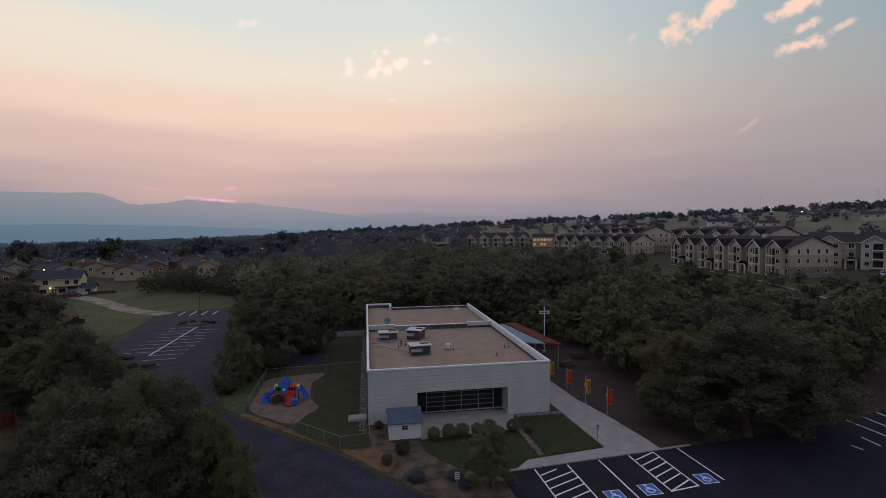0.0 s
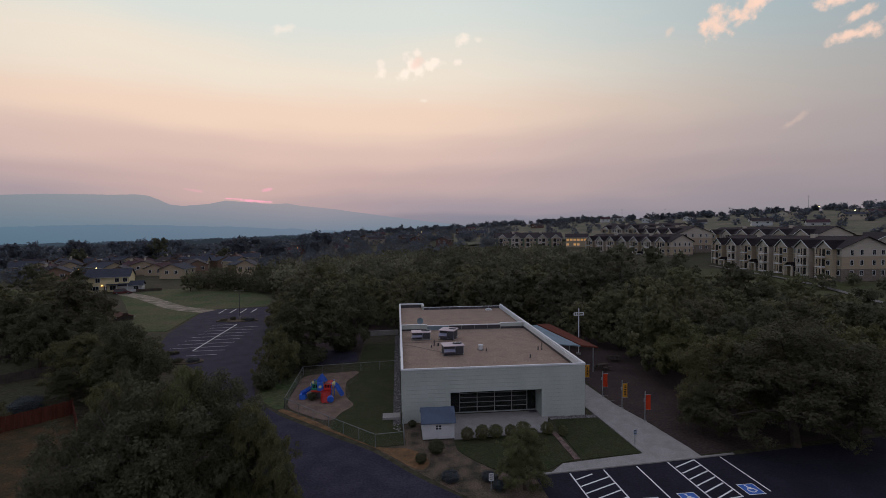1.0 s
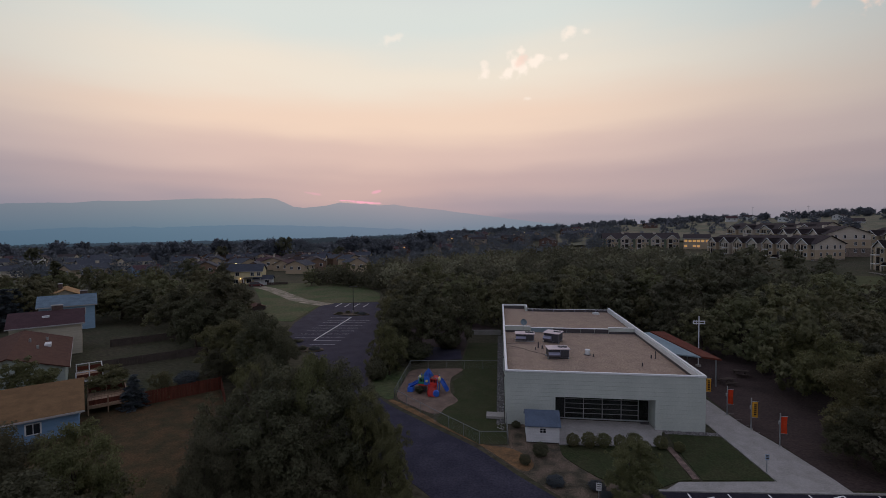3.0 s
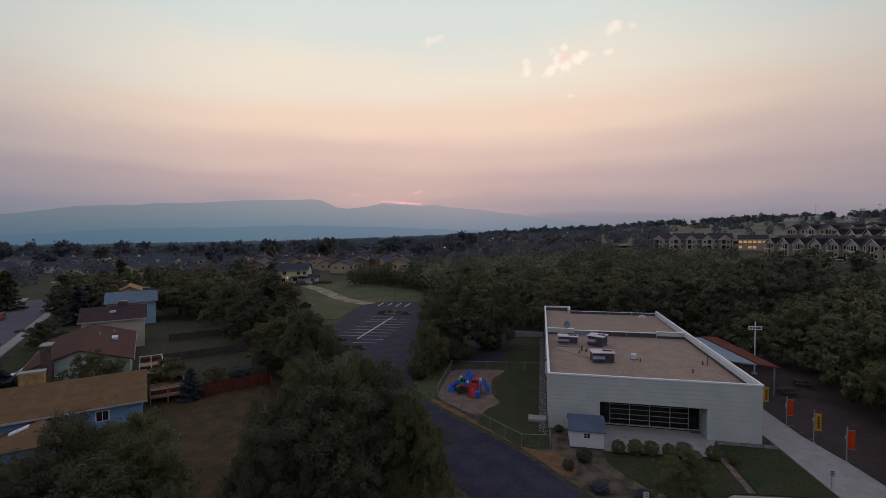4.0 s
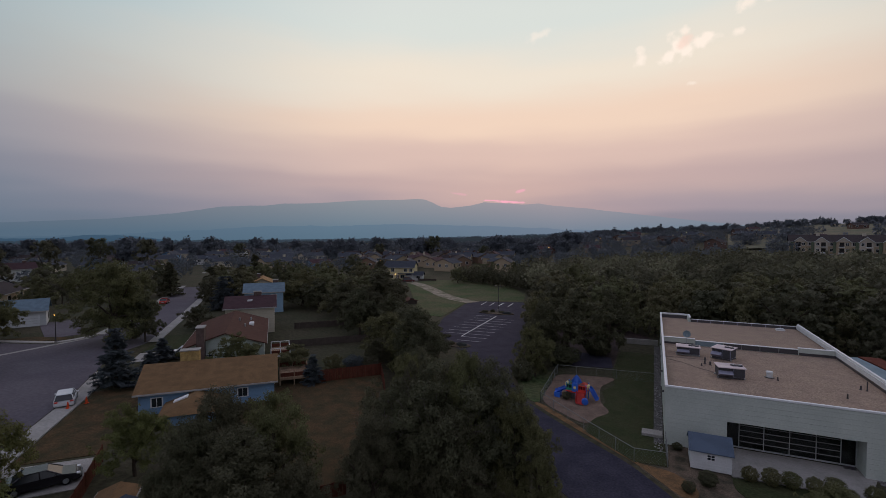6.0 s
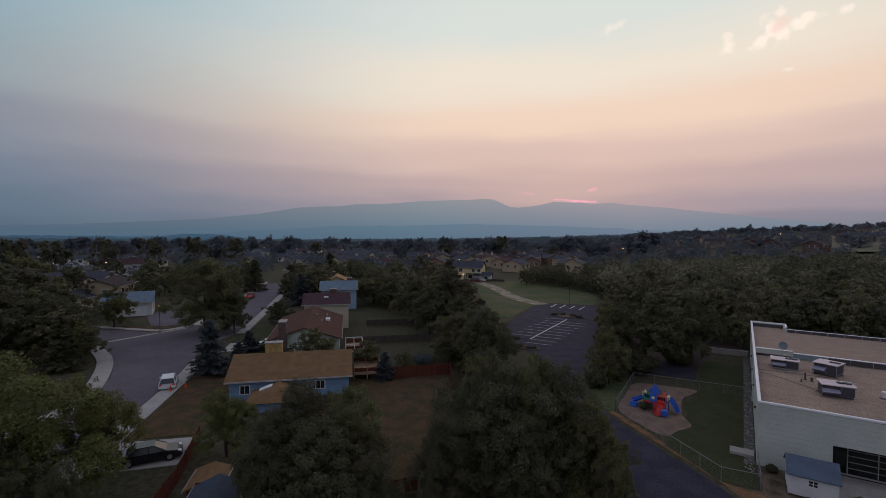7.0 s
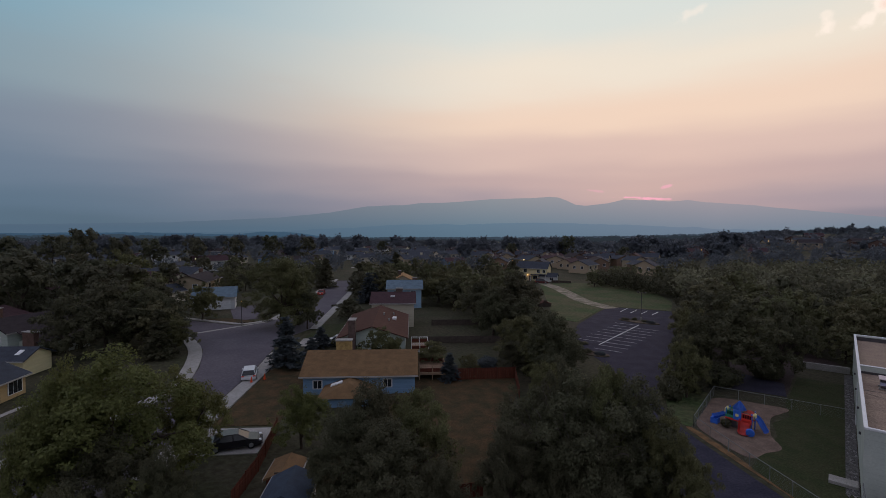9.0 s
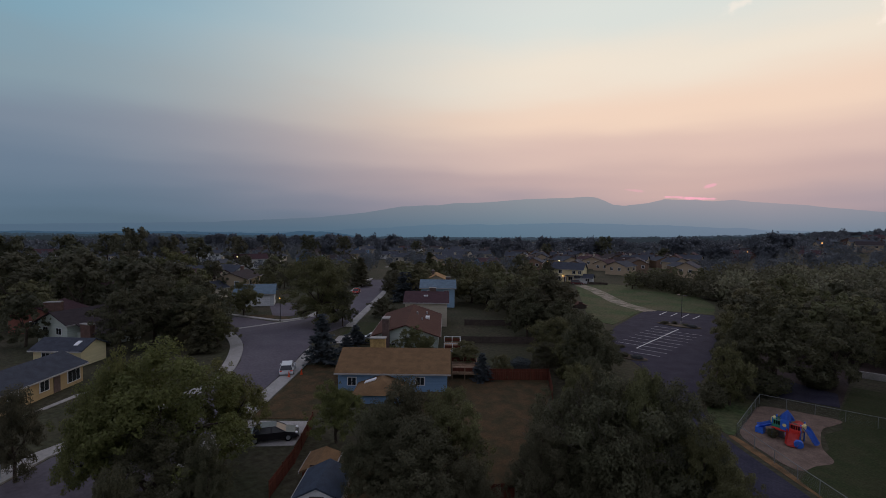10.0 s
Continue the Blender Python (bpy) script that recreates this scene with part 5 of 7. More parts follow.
for k, x, y, h, r in ((0, 45.7, 43.4, 10.5, 5.4), (1, 40.2, 59.7, 9.7, 5.0), (0, 35.6, 58.0, 8.9, 4.2), (1, 41.9, 77.4, 9.4, 6.0), (0, 79.7, 60.4, 10.1, 4.2), (1, 48.5, 50.5, 11.0, 5.4), (0, 53.0, 45.5, 9.0, 4.2), (1, 58.0, 50.0, 10.0, 5.0),
                      (0, 34.0, 51.5, 9.0, 4.0), (1, -12.9, 69.8, 12.8, 6.6), (0, -15.3, 59.0, 7.9, 2.8), (1, -16.2, 66.5, 9.5, 3.2), (1, -7.4, 76.5, 11.0, 4.2), (0, -18.6, 78.0, 9.5, 3.2), (1, -99.0, 152.0, 9.0, 4.4),
                      (1, -48.2, 73.2, 13.0, 6.6), (1, -50.0, 68.2, 10.0, 4.2), (0, -84.7, 91.9, 10.0, 6.5), (1, -77.1, 89.3, 8.0, 6.1), (1, -58.6, 76.2, 10.4, 4.6), (1, -43.4, 69.0, 8.6, 4.4), (1, -37.6, 63.0, 8.2, 4.4),
                      (1, -57.5, 87.0, 9.0, 4.6), (1, -52.5, 81.5, 9.6, 4.8), (0, -35.4, 65.4, 5.8, 3.1), (1, -30.9, 58.0, 6.4, 3.0), (0, -32.0, 53.5, 7.4, 3.4),
                      (1, -91.5, 18.1, 11.7, 6.0), (1, -88.5, 12.8, 10.4, 4.4), (0, -82.3, 25.4, 6.5, 3.2), (1, -95.0, 26.5, 11.5, 5.6), (1, -151.0, 12.5, 12.0, 8.9), (1, -149.5, 5.0, 14.4, 8.4), (0, -132.7, 30.8, 15.6, 8.6),
                      (1, -139.3, 24.2, 14.4, 7.4), (1, -81.9, 49.4, 9.0, 3.0), (0, -86.5, 50.0, 11.0, 4.6), (1, -84.2, 61.4, 4.9, 3.4), (0, -52.7, 43.4, 6.0, 3.4), (0, -106.1, 38.8, 8.9, 4.1), (0, -46.5, 47.5, 4.2, 2.8)):
    plant(PARK[k], x, y, h, r)
for k, x, y, h, r in ((0, -61.6, 33.0, 7.6, 2.9), (0, -67.6, 42.9, 3.6, 2.0), (0, -64.5, 39.0, 3.0, 1.6), (0, -40.6, 44.7, 3.8, 1.6), (1, -118.0, 91.0, 9.5, 3.8), (1, -110.5, 96.0, 10.0, 4.0), (0, -101.0, 83.0, 8.0, 3.4),
                      (1, -133.0, 89.0, 10.5, 3.8), (1, -80.0, 22.5, 8.0, 2.6), (0, -98.0, 78.5, 8.5, 3.4), (1, -140.0, 128.0, 11.0, 4.0)):
    plant(SPRUCE[k], x, y, h, r, model_half=0.42)
# hedge along the patio and shrubs in the beds
for x, y, s in ((5.88, 40.7, 0.60), (7.3, 40.75, 0.68), (8.6, 40.85, 0.64), (10.0, 40.95, 0.58), (11.25, 41.0, 0.68), (11.7, 39.8, 0.62), (13.5, 41.05, 0.6), (14.9, 40.7, 0.46)):
    plant(SHRUB[0], x, y, 1.15 * s / 0.55, s * 1.02, 0.05)
for k, x, y, h, r in ((1, 2.9, 38.6, 1.3, 0.72), (1, 1.5, 37.0, 0.95, 0.5), (2, 3.6, 34.2, 0.75, 0.75), (2, 6.6, 34.0, 0.6, 0.65), (1, 1.0, 44.2, 0.7, 0.45), (2, 7.0, 32.6, 0.7, 0.5),
                      (1, -37.8, 102.4, 0.7, 0.9), (1, -36.2, 103.6, 0.8, 0.6), (2, -32.4, 102.6, 0.7, 1.1), (1, -33.8, 103.4, 0.6, 0.8), (2, -30.6, 70.4, 0.7, 1.0), (1, -32.6, 70.2, 0.8, 0.8), (1, -35.6, 75.6, 0.5, 0.8), (1, -46.5, 40.0, 1.6, 1.8), (2, -40.0, 52.5, 1.8, 1.6),
                      (1, -10.1, 52.6, 1.0, 0.5), (0, -66.5, 45.5, 1.2, 1.2), (1, -13.2, 66.4, 3.0, 2.6), (1, -17.4, 70.6, 3.2, 2.4), (1, -9.0, 74.4, 2.6, 2.2), (1, -16.5, 57.0, 3.0, 1.6), (1, -15.5, 62.0, 3.4, 2.0)):
    plant(SHRUB[k], x, y, h, r, 0.02)


def inside(x, y, poly):
    hit = False
    for (x0, y0), (x1, y1) in zip(poly, poly[1:] + poly[:1]):
        if (y0 > y) != (y1 > y) and x < (x1 - x0) * (y - y0) / (y1 - y0) + x0:
            hit = not hit
    return hit


def scatter(poly, spacing, clear, seed, limit=400):
    """Places spread over a polygon, no two nearer than the spacing, none on what must stay clear."""
    rng = random.Random(seed)
    xs, ys = [p[0] for p in poly], [p[1] for p in poly]
    out, tries = [], 0
    while len(out) < limit and tries < 9000:
        tries += 1
        x, y = rng.uniform(min(xs), max(xs)), rng.uniform(min(ys), max(ys))
        if inside(x, y, poly) and not clear(x, y) and all((x - a) ** 2 + (y - b) ** 2 > spacing ** 2 for a, b in out):
            out.append((x, y))
    return out


def hall_clear(x, y):
    return (-8 < x < 30 and y < 91) or (-50 < x < -22 and y < 124) or (x > 28 and y < 47) or (x < -20 and inside(x, y, FIELD_EDGE))


FIELD_EDGE = [(-30, 118), (-30, 136), (-50, 168), (-90, 168), (-90, 140), (-50, 90), (-40, 90)]
woods = [(-23, 82), (-31, 124), (-38, 142), (-48, 175), (-20, 230), (30, 225), (52, 188), (62, 146), (68, 112), (76, 88), (84, 64), (66, 50), (50, 46), (44, 52), (28, 60), (28, 88), (-8, 88)]
WOODS = []
for i, (x, y) in enumerate(scatter(woods, 5.0, hall_clear, 3, 460)):
    rng = random.Random(i)
    h = rng.uniform(6.5, 12.5) * (1.0 if math.hypot(x, y) < 130 else 0.8)
    if math.hypot(x, y) < 128:
        plant(MID[rng.randrange(5)], x, y, h, h * rng.uniform(0.38, 0.52))
    else:
        WOODS.append((x, y, h, h * rng.uniform(0.42, 0.55)))


# far woods and street trees, too many to count
def far_wood(name, places, leaf, per, label, seed, material):
    rng = np.random.default_rng(seed)
    pts, sizes = [], []
    for x, y, h, r in places:
        z = terrain(x, y)
        n = per
        d = rng.normal(size=(n, 3))
        d /= np.linalg.norm(d, axis=1)[:, None]
        q = rng.uniform(0.6, 1.0, n)[:, None]
        lump = 1 + 0.3 * np.sin(d[:, :1] * 6 + x) * np.cos(d[:, 1:2] * 5 + y) + 0.15 * np.sin(d[:, 2:] * 9 + x + y)
        p = d * q * lump * np.array((r, r, h * 0.45)) + np.array((x, y, z + h * 0.52))
        p[:, 2] = np.maximum(p[:, 2], z + 0.2)
        pts.append(p)
        sizes.append(np.full(n, leaf * r) * rng.uniform(0.6, 1.3, n))
    me = quad_cloud(name, np.concatenate(pts), np.concatenate(sizes), rng, 0.3, 0.9)
    tagged(part(name, me, material), label, "woodland", kind="stuff")


# ---- houses ----
def shingle(name, colour):
    return mat("shingle_" + name, colour, 0.9, 0.9, 0.22, 0.35, stretch=(1, 1, 2.5))


def siding(name, colour):
    return mat("siding_" + name, colour, 0.8, 1.5, 0.10, 0.2, stretch=(0.4, 0.4, 6))


R_TAN, R_BROWN, R_MAROON = shingle("tan", (0.165, 0.100, 0.050)), shingle("brown", (0.080, 0.038, 0.028)), shingle("maroon", (0.062, 0.035, 0.039))
R_BLUE, R_GREY, R_DARK = shingle("blue_grey", (0.12, 0.17, 0.21)), shingle("grey", (0.050, 0.056, 0.070)), shingle("dark", (0.044, 0.035, 0.036))
W_BLUE, W_CREAM, W_WHITE = siding("blue", (0.17, 0.28, 0.42)), siding("cream", (0.46, 0.41, 0.32)), siding("white", (0.50, 0.51, 0.50))
W_BROWN = siding("brown", (0.20, 0.135, 0.095))
W_YELLOW, W_TAN, W_GREEN = siding("yellow", (0.62, 0.54, 0.32)), siding("tan", (0.36, 0.29, 0.20)), siding("pale_green", (0.42, 0.47, 0.42))
W_BRICK = mat("red_brick", (0.135, 0.085, 0.07), 0.9, 0.7, 0.25, 0.3)
STONE_YELLOW = mat("yellow_stone", (0.42, 0.29, 0.12), 0.9, 0.5, 0.35, 0.7)
BRICK_BROWN = mat("brown_brick", (0.12, 0.085, 0.075), 0.9, 0.4, 0.25, 0.4)
LIT = glow_mat("lit_window", (1.0, 0.50, 0.13), 0.34)
PORCH = glow_mat("porch_light", (1.0, 0.55, 0.18), 3.0)


TRIM_PAINT = mat("dull_trim_paint", (0.36, 0.35, 0.33), 0.8, 1.0, 0.12, 0.05)


def gable_roof(t, x0, x1, y0, y1, eave, rise, material, over=0.45, name="roof_slope", label=""):
    """Two sloping slabs over a rectangle, ridge along x, with bargeboards and fascia."""
    ym = (y0 + y1) / 2
    k = rise / ((y1 - y0) / 2)
    for s, ye in ((-1, y0 - over), (1, y1 + over)):
        bm = bmesh.new()
        ze = eave - k * over
        pts = [(x0 - over, ye, ze), (x1 + over, ye, ze), (x1 + over, ym, eave + rise), (x0 - over, ym, eave + rise)]
        vs = [bm.verts.new(p) for p in pts] + [bm.verts.new((p[0], p[1], p[2] + 0.14)) for p in pts]
        for f in ((0, 1, 2, 3), (7, 6, 5, 4), (0, 4, 5, 1), (1, 5, 6, 2), (2, 6, 7, 3), (3, 7, 4, 0)):
            bm.faces.new([vs[i] for i in f])
        bmesh.ops.recalc_face_normals(bm, faces=bm.faces)
        part(name, bm, material, t, label)
        part("fascia", boxes((x0 - over, min(ye, ye + s * 0.05), ze - 0.06, x1 + over, max(ye, ye + s * 0.05), ze + 0.12)), TRIM_PAINT, t)


def wall_box(x0, x1, y0, y1, z0, eave, rise):
    bm = boxes((x0, y0, z0, x1, y1, eave))
    ym = (y0 + y1) / 2
    for x, flip in ((x0, 0), (x1, 1)):
        vs = [bm.verts.new(p) for p in ((x, y1, eave), (x, y0, eave), (x, ym, eave + rise))]
        bm.faces.new(vs if not flip else vs[::-1])
    return bm


def window(t, face, at, z, w, h, rect, material=None, bars=1):
    """A framed window on one side of a rectangle. face: 'n', 's', 'e' or 'w' of the house's own axes."""
    x0, x1, y0, y1 = rect

    def place(d0, d1, a0, a1, b0, b1):
        if face == "s":
            return (a0, y0 - d1, b0, a1, y0 - d0, b1)
        if face == "n":
            return (a0, y1 + d0, b0, a1, y1 + d1, b1)
        if face == "w":
            return (x0 - d1, a0, b0, x0 - d0, a1, b1)
        return (x1 + d0, a0, b0, x1 + d1, a1, b1)

    f = part("window", boxes(place(0.0, 0.06, at - w / 2 - 0.09, at + w / 2 + 0.09, z - 0.09, z + h + 0.09)), WHITE_PAINT, t, "white framed window")
    n = bars + 1
    for i in range(n):
        a0, a1 = at - w / 2 + w * i / n, at - w / 2 + w * (i + 1) / n
        part("pane", boxes(place(0.05, 0.075, a0 + 0.03, a1 - 0.03, z, z + h)), material or PANE, f)


def house(label, a, b, turn, w, d, eave, rise, wall, roof, windows=(), z=None, chimney=None, garage=None, door=None, lit=None, plane="street", wing=None):
    """A gabled house, ridge along its own x. a, b: its middle on the street's grid, or x, y with plane='world'."""
    x, y = street_grid(a, b) if plane == "street" else (a, b)
    z = terrain(x, y) if z is None else z
    t = thing("house", label, "house", pose(x, y, z, 0, 0, turn))
    rect = (-w / 2, w / 2, -d / 2, d / 2)
    part("wall", wall_box(*rect, -0.3, eave, rise), wall, t)
    gable_roof(t, *rect, eave, rise, roof)
    for row in windows:
        window(t, *row[:5], rect, *row[5:])
    if chimney:
        cx, cy, top, cw, cd, cm = chimney
        c = part("chimney", boxes((cx - cw / 2, cy - cd / 2, 0, cx + cw / 2, cy + cd / 2, top)), cm, t)
        part("chimney_cap", boxes((cx - cw / 2 - 0.08, cy - cd / 2 - 0.08, top, cx + cw / 2 + 0.08, cy + cd / 2 + 0.08, top + 0.12)), OLD_CONCRETE, c)
    if garage:
        face, at, gw = garage
        yy = -d / 2 if face == "s" else d / 2
        s = -1 if face == "s" else 1
        g = part("garage_door", boxes((at - gw / 2, min(yy, yy + s * 0.05), 0.02, at + gw / 2, max(yy, yy + s * 0.05), 2.15)), WHITE_PAINT, t)
        for k in range(3):
            part("panel_groove", boxes((at - gw / 2, min(yy + s * 0.05, yy + s * 0.056), 0.53 * (k + 1), at + gw / 2, max(yy + s * 0.05, yy + s * 0.056), 0.53 * (k + 1) + 0.03)), OLD_CONCRETE, g)
    if door:
        face, at = door
        yy, s = (-d / 2, -1) if face == "s" else (d / 2, 1)
        part("door", boxes((at - 0.48, min(yy, yy + s * 0.06), 0.05, at + 0.48, max(yy, yy + s * 0.06), 2.1)), BRICK_BROWN, t)
    if lit:
        for lx, ly, lz in lit:
            part("porch_light", soft(boxes((lx - 0.14, ly - 0.14, lz - 0.16, lx + 0.14, ly + 0.14, lz + 0.16)), 0.04, 1), PORCH, t, "glowing porch light")
    return t


# ridge lines run across the street (turn 45) or along it (turn 135)
blue = house("blue sided house with a tan shingle gable roof", 60.2, -8.5, 45, 13.4, 9.0, 2.4, 1.75, W_BLUE, R_TAN,
             (("s", 3.4, 0.9, 1.0, 0.9), ("s", -5.0, 0.8, 1.0, 0.9), ("e", 0, 0.8, 1.4, 1.1), ("w", 1.0, 0.8, 1.6, 1.1)), chimney=(-2.6, 1.0, 5.3, 2.0, 1.0, STONE_YELLOW))
for k in range(11):
    part("siding_board", boxes((-6.72, -4.525, 0.05 + 0.2 * k, 6.72, -4.5, 0.235 + 0.2 * k)), W_BLUE, blue)
wing = boxes((-3.8, -8.6, -0.2, 1.6, -4.53, 1.2))
part("wing_wall", wing, W_BLUE, blue)
wroof = bmesh.new()
wv = [wroof.verts.new(p) for p in ((-4.2, -9.0, 1.1), (2.0, -9.0, 1.1), (2.0, -4.53, 1.12), (-4.2, -4.53, 1.12), (-1.1, -6.6, 2.2), (-1.1, -4.53, 2.2))]
for f in ((0, 1, 4), (1, 2, 5, 4), (3, 0, 4, 5), (0, 3, 2, 1), (2, 3, 5)):
    wroof.faces.new([wv[i] for i in f])
part("wing_roof", wroof, R_TAN, blue, "lower tan shingle hip roof")
part("skylight", box(bmesh.new(), -0.7, -0.4, 0.0, 0.7, 0.4, 0.12, pose(-2.5, -5.7, 1.72, 0, -19, 0)), WHITE_TRIM, blue, "pale skylight in the lower roof")

brown = house("long brown roofed house with pale green gable end", 81.0, -8.3, 135, 19.0, 10.2, 3.2, 1.7, W_GREEN, R_BROWN,
              (("w", 2.2, 0.9, 1.2, 1.1), ("s", -2.0, 0.9, 1.4, 1.1), ("s", 4.0, 0.9, 1.4, 1.1)), chimney=(-9.9, 3.0, 6.1, 1.9, 1.0, BRICK_BROWN))
for x, y, zz in ((-2.0, -2.2, 4.2), (1.5, -1.2, 4.55), (4.6, -2.8, 4.0)):
    part("roof_vent", tube(bmesh.new(), (x, y, zz), (x, y, zz + 0.55), 0.14), GALV, brown)
part("skylight", boxes((0.2, -3.4, 3.9, 2.0, -2.7, 4.3)), WHITE_PAINT, brown, "white framed roof skylight")
maroon = house("two-storey cream house with a dark maroon roof", 98.0, -6.0, 45, 8.6, 8.4, 5.0, 1.6, W_CREAM, R_MAROON, (("s", -2.0, 3.0, 1.2, 1.1), ("s", 2.0, 0.8, 1.2, 1.1), ("e", 1.0, 3.2, 1.2, 1.1)),
               chimney=(1.2, 0.3, 7.4, 1.4, 0.8, BRICK_BROWN))
part("skylight", boxes((-0.6, -2.2, 5.75, 0.3, -1.4, 6.15)), WHITE_PAINT, maroon, "white framed roof skylight")
house("pale blue two-storey house with a blue-grey roof", 121.0, -4.0, 45, 8.6, 8.2, 5.0, 1.6, siding("pale_blue", (0.24, 0.36, 0.46)), R_BLUE, (("s", -2.0, 3.2, 1.2, 1.1), ("s", 2.2, 3.2, 1.2, 1.1)), chimney=(2.6, 0.4, 7.3, 1.2, 0.8, BRICK_BROWN))
house("cream house with an orange-tan roof", 146.0, -5.0, 135, 10.0, 7.0, 4.2, 1.6, W_CREAM, shingle("orange", (0.30, 0.18, 0.08)), (("w", 0, 1.2, 1.4, 1.2),), chimney=(1.0, 1.0, 6.8, 1.2, 0.8, BRICK_BROWN))
house("white house with grey roof and bay window", -120.5, 47.6, 62, 9.4, 7.5, 3.2, 1.9, W_WHITE, R_BLUE, (("s", -3.0, 0.7, 1.8, 1.5), ("e", 0.5, 0.9, 1.6, 1.3)), plane="world", garage=("s", 2.2, 3.0))
house("cream gabled house with brown roof", -157.0, 47.0, 30, 13.0, 9.0, 4.6, 2.0, W_CREAM, R_MAROON, (("s", -3.0, 2.6, 1.3, 1.1), ("s", 3.0, 2.6, 1.3, 1.1)), plane="world", chimney=(4.5, 0, 8.0, 1.6, 1.0, W_CREAM))
house("cream garage house with white gable", -138.5, 41.8, 120, 8.0, 6.0, 3.0, 1.6, W_CREAM, R_GREY, (("w", 0, 0.9, 1.2, 1.1),), plane="world")
house("tan house with a dark blue-grey roof and white bay window", -72.9, 0.1, 137, 13.1, 5.8, 2.4, 1.3, siding("gold_tan", (0.40, 0.29, 0.15)), R_GREY,
      (("s", 5.0, 0.55, 1.9, 1.5, None, 2), ("s", 0.6, 0.8, 1.2, 1.2), ("s", -3.4, 0.8, 1.2, 1.2)), plane="world", door=("s", 2.4))
side_house = house("yellow house with a blue-grey roof and a skylight", -87.2, 6.6, 43, 7.0, 4.6, 2.4, 1.1, W_YELLOW, R_GREY, (("s", -1.6, 0.8, 1.2, 1.1),), plane="world")
part("skylight", box(bmesh.new(), -0.3, -0.5, 0.0, 0.3, 0.5, 0.10, pose(2.2, -1.2, 3.08, 25, 0, 0)), WHITE_TRIM, side_house, "white framed skylight")
green_house = house("pale green house with a dark brown roof", -103.6, 11.0, 115.5, 12.0, 7.5, 3.8, 1.7, W_GREEN, R_DARK, (("w", 1.7, 2.0, 1.2, 1.0), ("w", -1.7, 2.0, 1.2, 1.0)), plane="world")
part("wing_wall", boxes((-4.5, -8.4, -0.2, 3.0, -3.76, 2.2)), W_GREEN, green_house)
lean_to = bmesh.new()
lv = [lean_to.verts.new((x, y, z + k)) for k in (0.0, 0.16) for x, y, z in ((-5.0, -8.9, 2.1), (3.5, -8.9, 2.1), (3.5, -3.9, 3.7), (-5.0, -3.9, 3.7))]
for f in ((3, 2, 1, 0), (4, 5, 6, 7), (0, 1, 5, 4), (1, 2, 6, 5), (2, 3, 7, 6), (3, 0, 4, 7)):
    lean_to.faces.new([lv[i] for i in f])
part("wing_roof", lean_to, R_DARK, green_house)
stack = part("chimney", boxes((-5.3, -8.2, 0, -4.55, -5.8, 3.9)), W_BRICK, green_house, "red brick chimney")
part("chimney_cap", boxes((-5.4, -8.3, 3.9, -4.45, -5.7, 4.0)), OLD_CONCRETE, stack)
house("red brick house with a grey-brown roof and brick chimney", -118.5, 6.5, 150, 10.0, 8.0, 3.2, 1.7, mat("salmon_brick", (0.24, 0.10, 0.075), 0.9, 0.7, 0.2, 0.3), R_MAROON, (("w", 0, 1.0, 1.4, 1.2),), plane="world", chimney=(-4.0, -2.6, 5.6, 1.2, 2.6, W_BRICK))
house("white gabled house with a grey roof", -172.0, 61.0, 20, 9.0, 8.0, 4.4, 2.0, W_WHITE, R_GREY, (("s", 0, 2.4, 1.3, 1.1),), plane="world")

yellow = house("yellow two-storey house with a grey roof and lit porch", -95.0, 161.6, 17, 11.8, 8.0, 5.2, 2.2, W_YELLOW, R_GREY,
               (("s", -2.6, 3.4, 1.2, 1.3), ("s", 2.6, 3.4, 1.1, 1.2), ("s", 4.8, 3.4, 1.1, 1.2), ("s", -3.6, 0.8, 2.4, 1.3, None, 2), ("s", 1.4, 0.8, 1.6, 1.3), ("s", 4.0, 0.8, 1.4, 1.3), ("w", -1.5, 3.4, 1.2, 1.2)), plane="world", z=-0.05, door=("s", -0.6), lit=((-1.5, -4.2, 2.4),))
part("porch_roof", boxes((-0.2, -5.8, 2.6, 5.8, -4.0, 2.8)), R_GREY, yellow)
for x in (-0.1, 2.8, 5.7):
    part("porch_post", boxes((x - 0.08, -5.75, 0, x + 0.08, -5.59, 2.6)), WHITE_PAINT, yellow)
house("small white side building with a grey roof", -88.0, 160.8, 17, 6.2, 4.4, 2.2, 1.2, W_WHITE, R_GREY, (("s", 1.5, 0.9, 1.4, 1.0),), plane="world", z=-0.05)

# terraces beyond the field, and homes across the plain and hill
rng_h = random.Random(8)
walls, roofs = (W_TAN, W_CREAM, W_TAN, W_BRICK, W_GREEN, W_TAN), (R_DARK, R_GREY, R_GREY, R_DARK, R_MAROON)
wall_word = {W_BROWN: "brown", W_TAN: "tan", W_CREAM: "cream", W_BRICK: "red brick", W_GREEN: "pale green", W_WHITE: "white", W_BLUE: "blue"}
roof_word = {R_DARK: "dark brown", R_BROWN: "brown", R_GREY: "grey", R_MAROON: "maroon", R_BLUE: "blue-grey", R_TAN: "tan"}


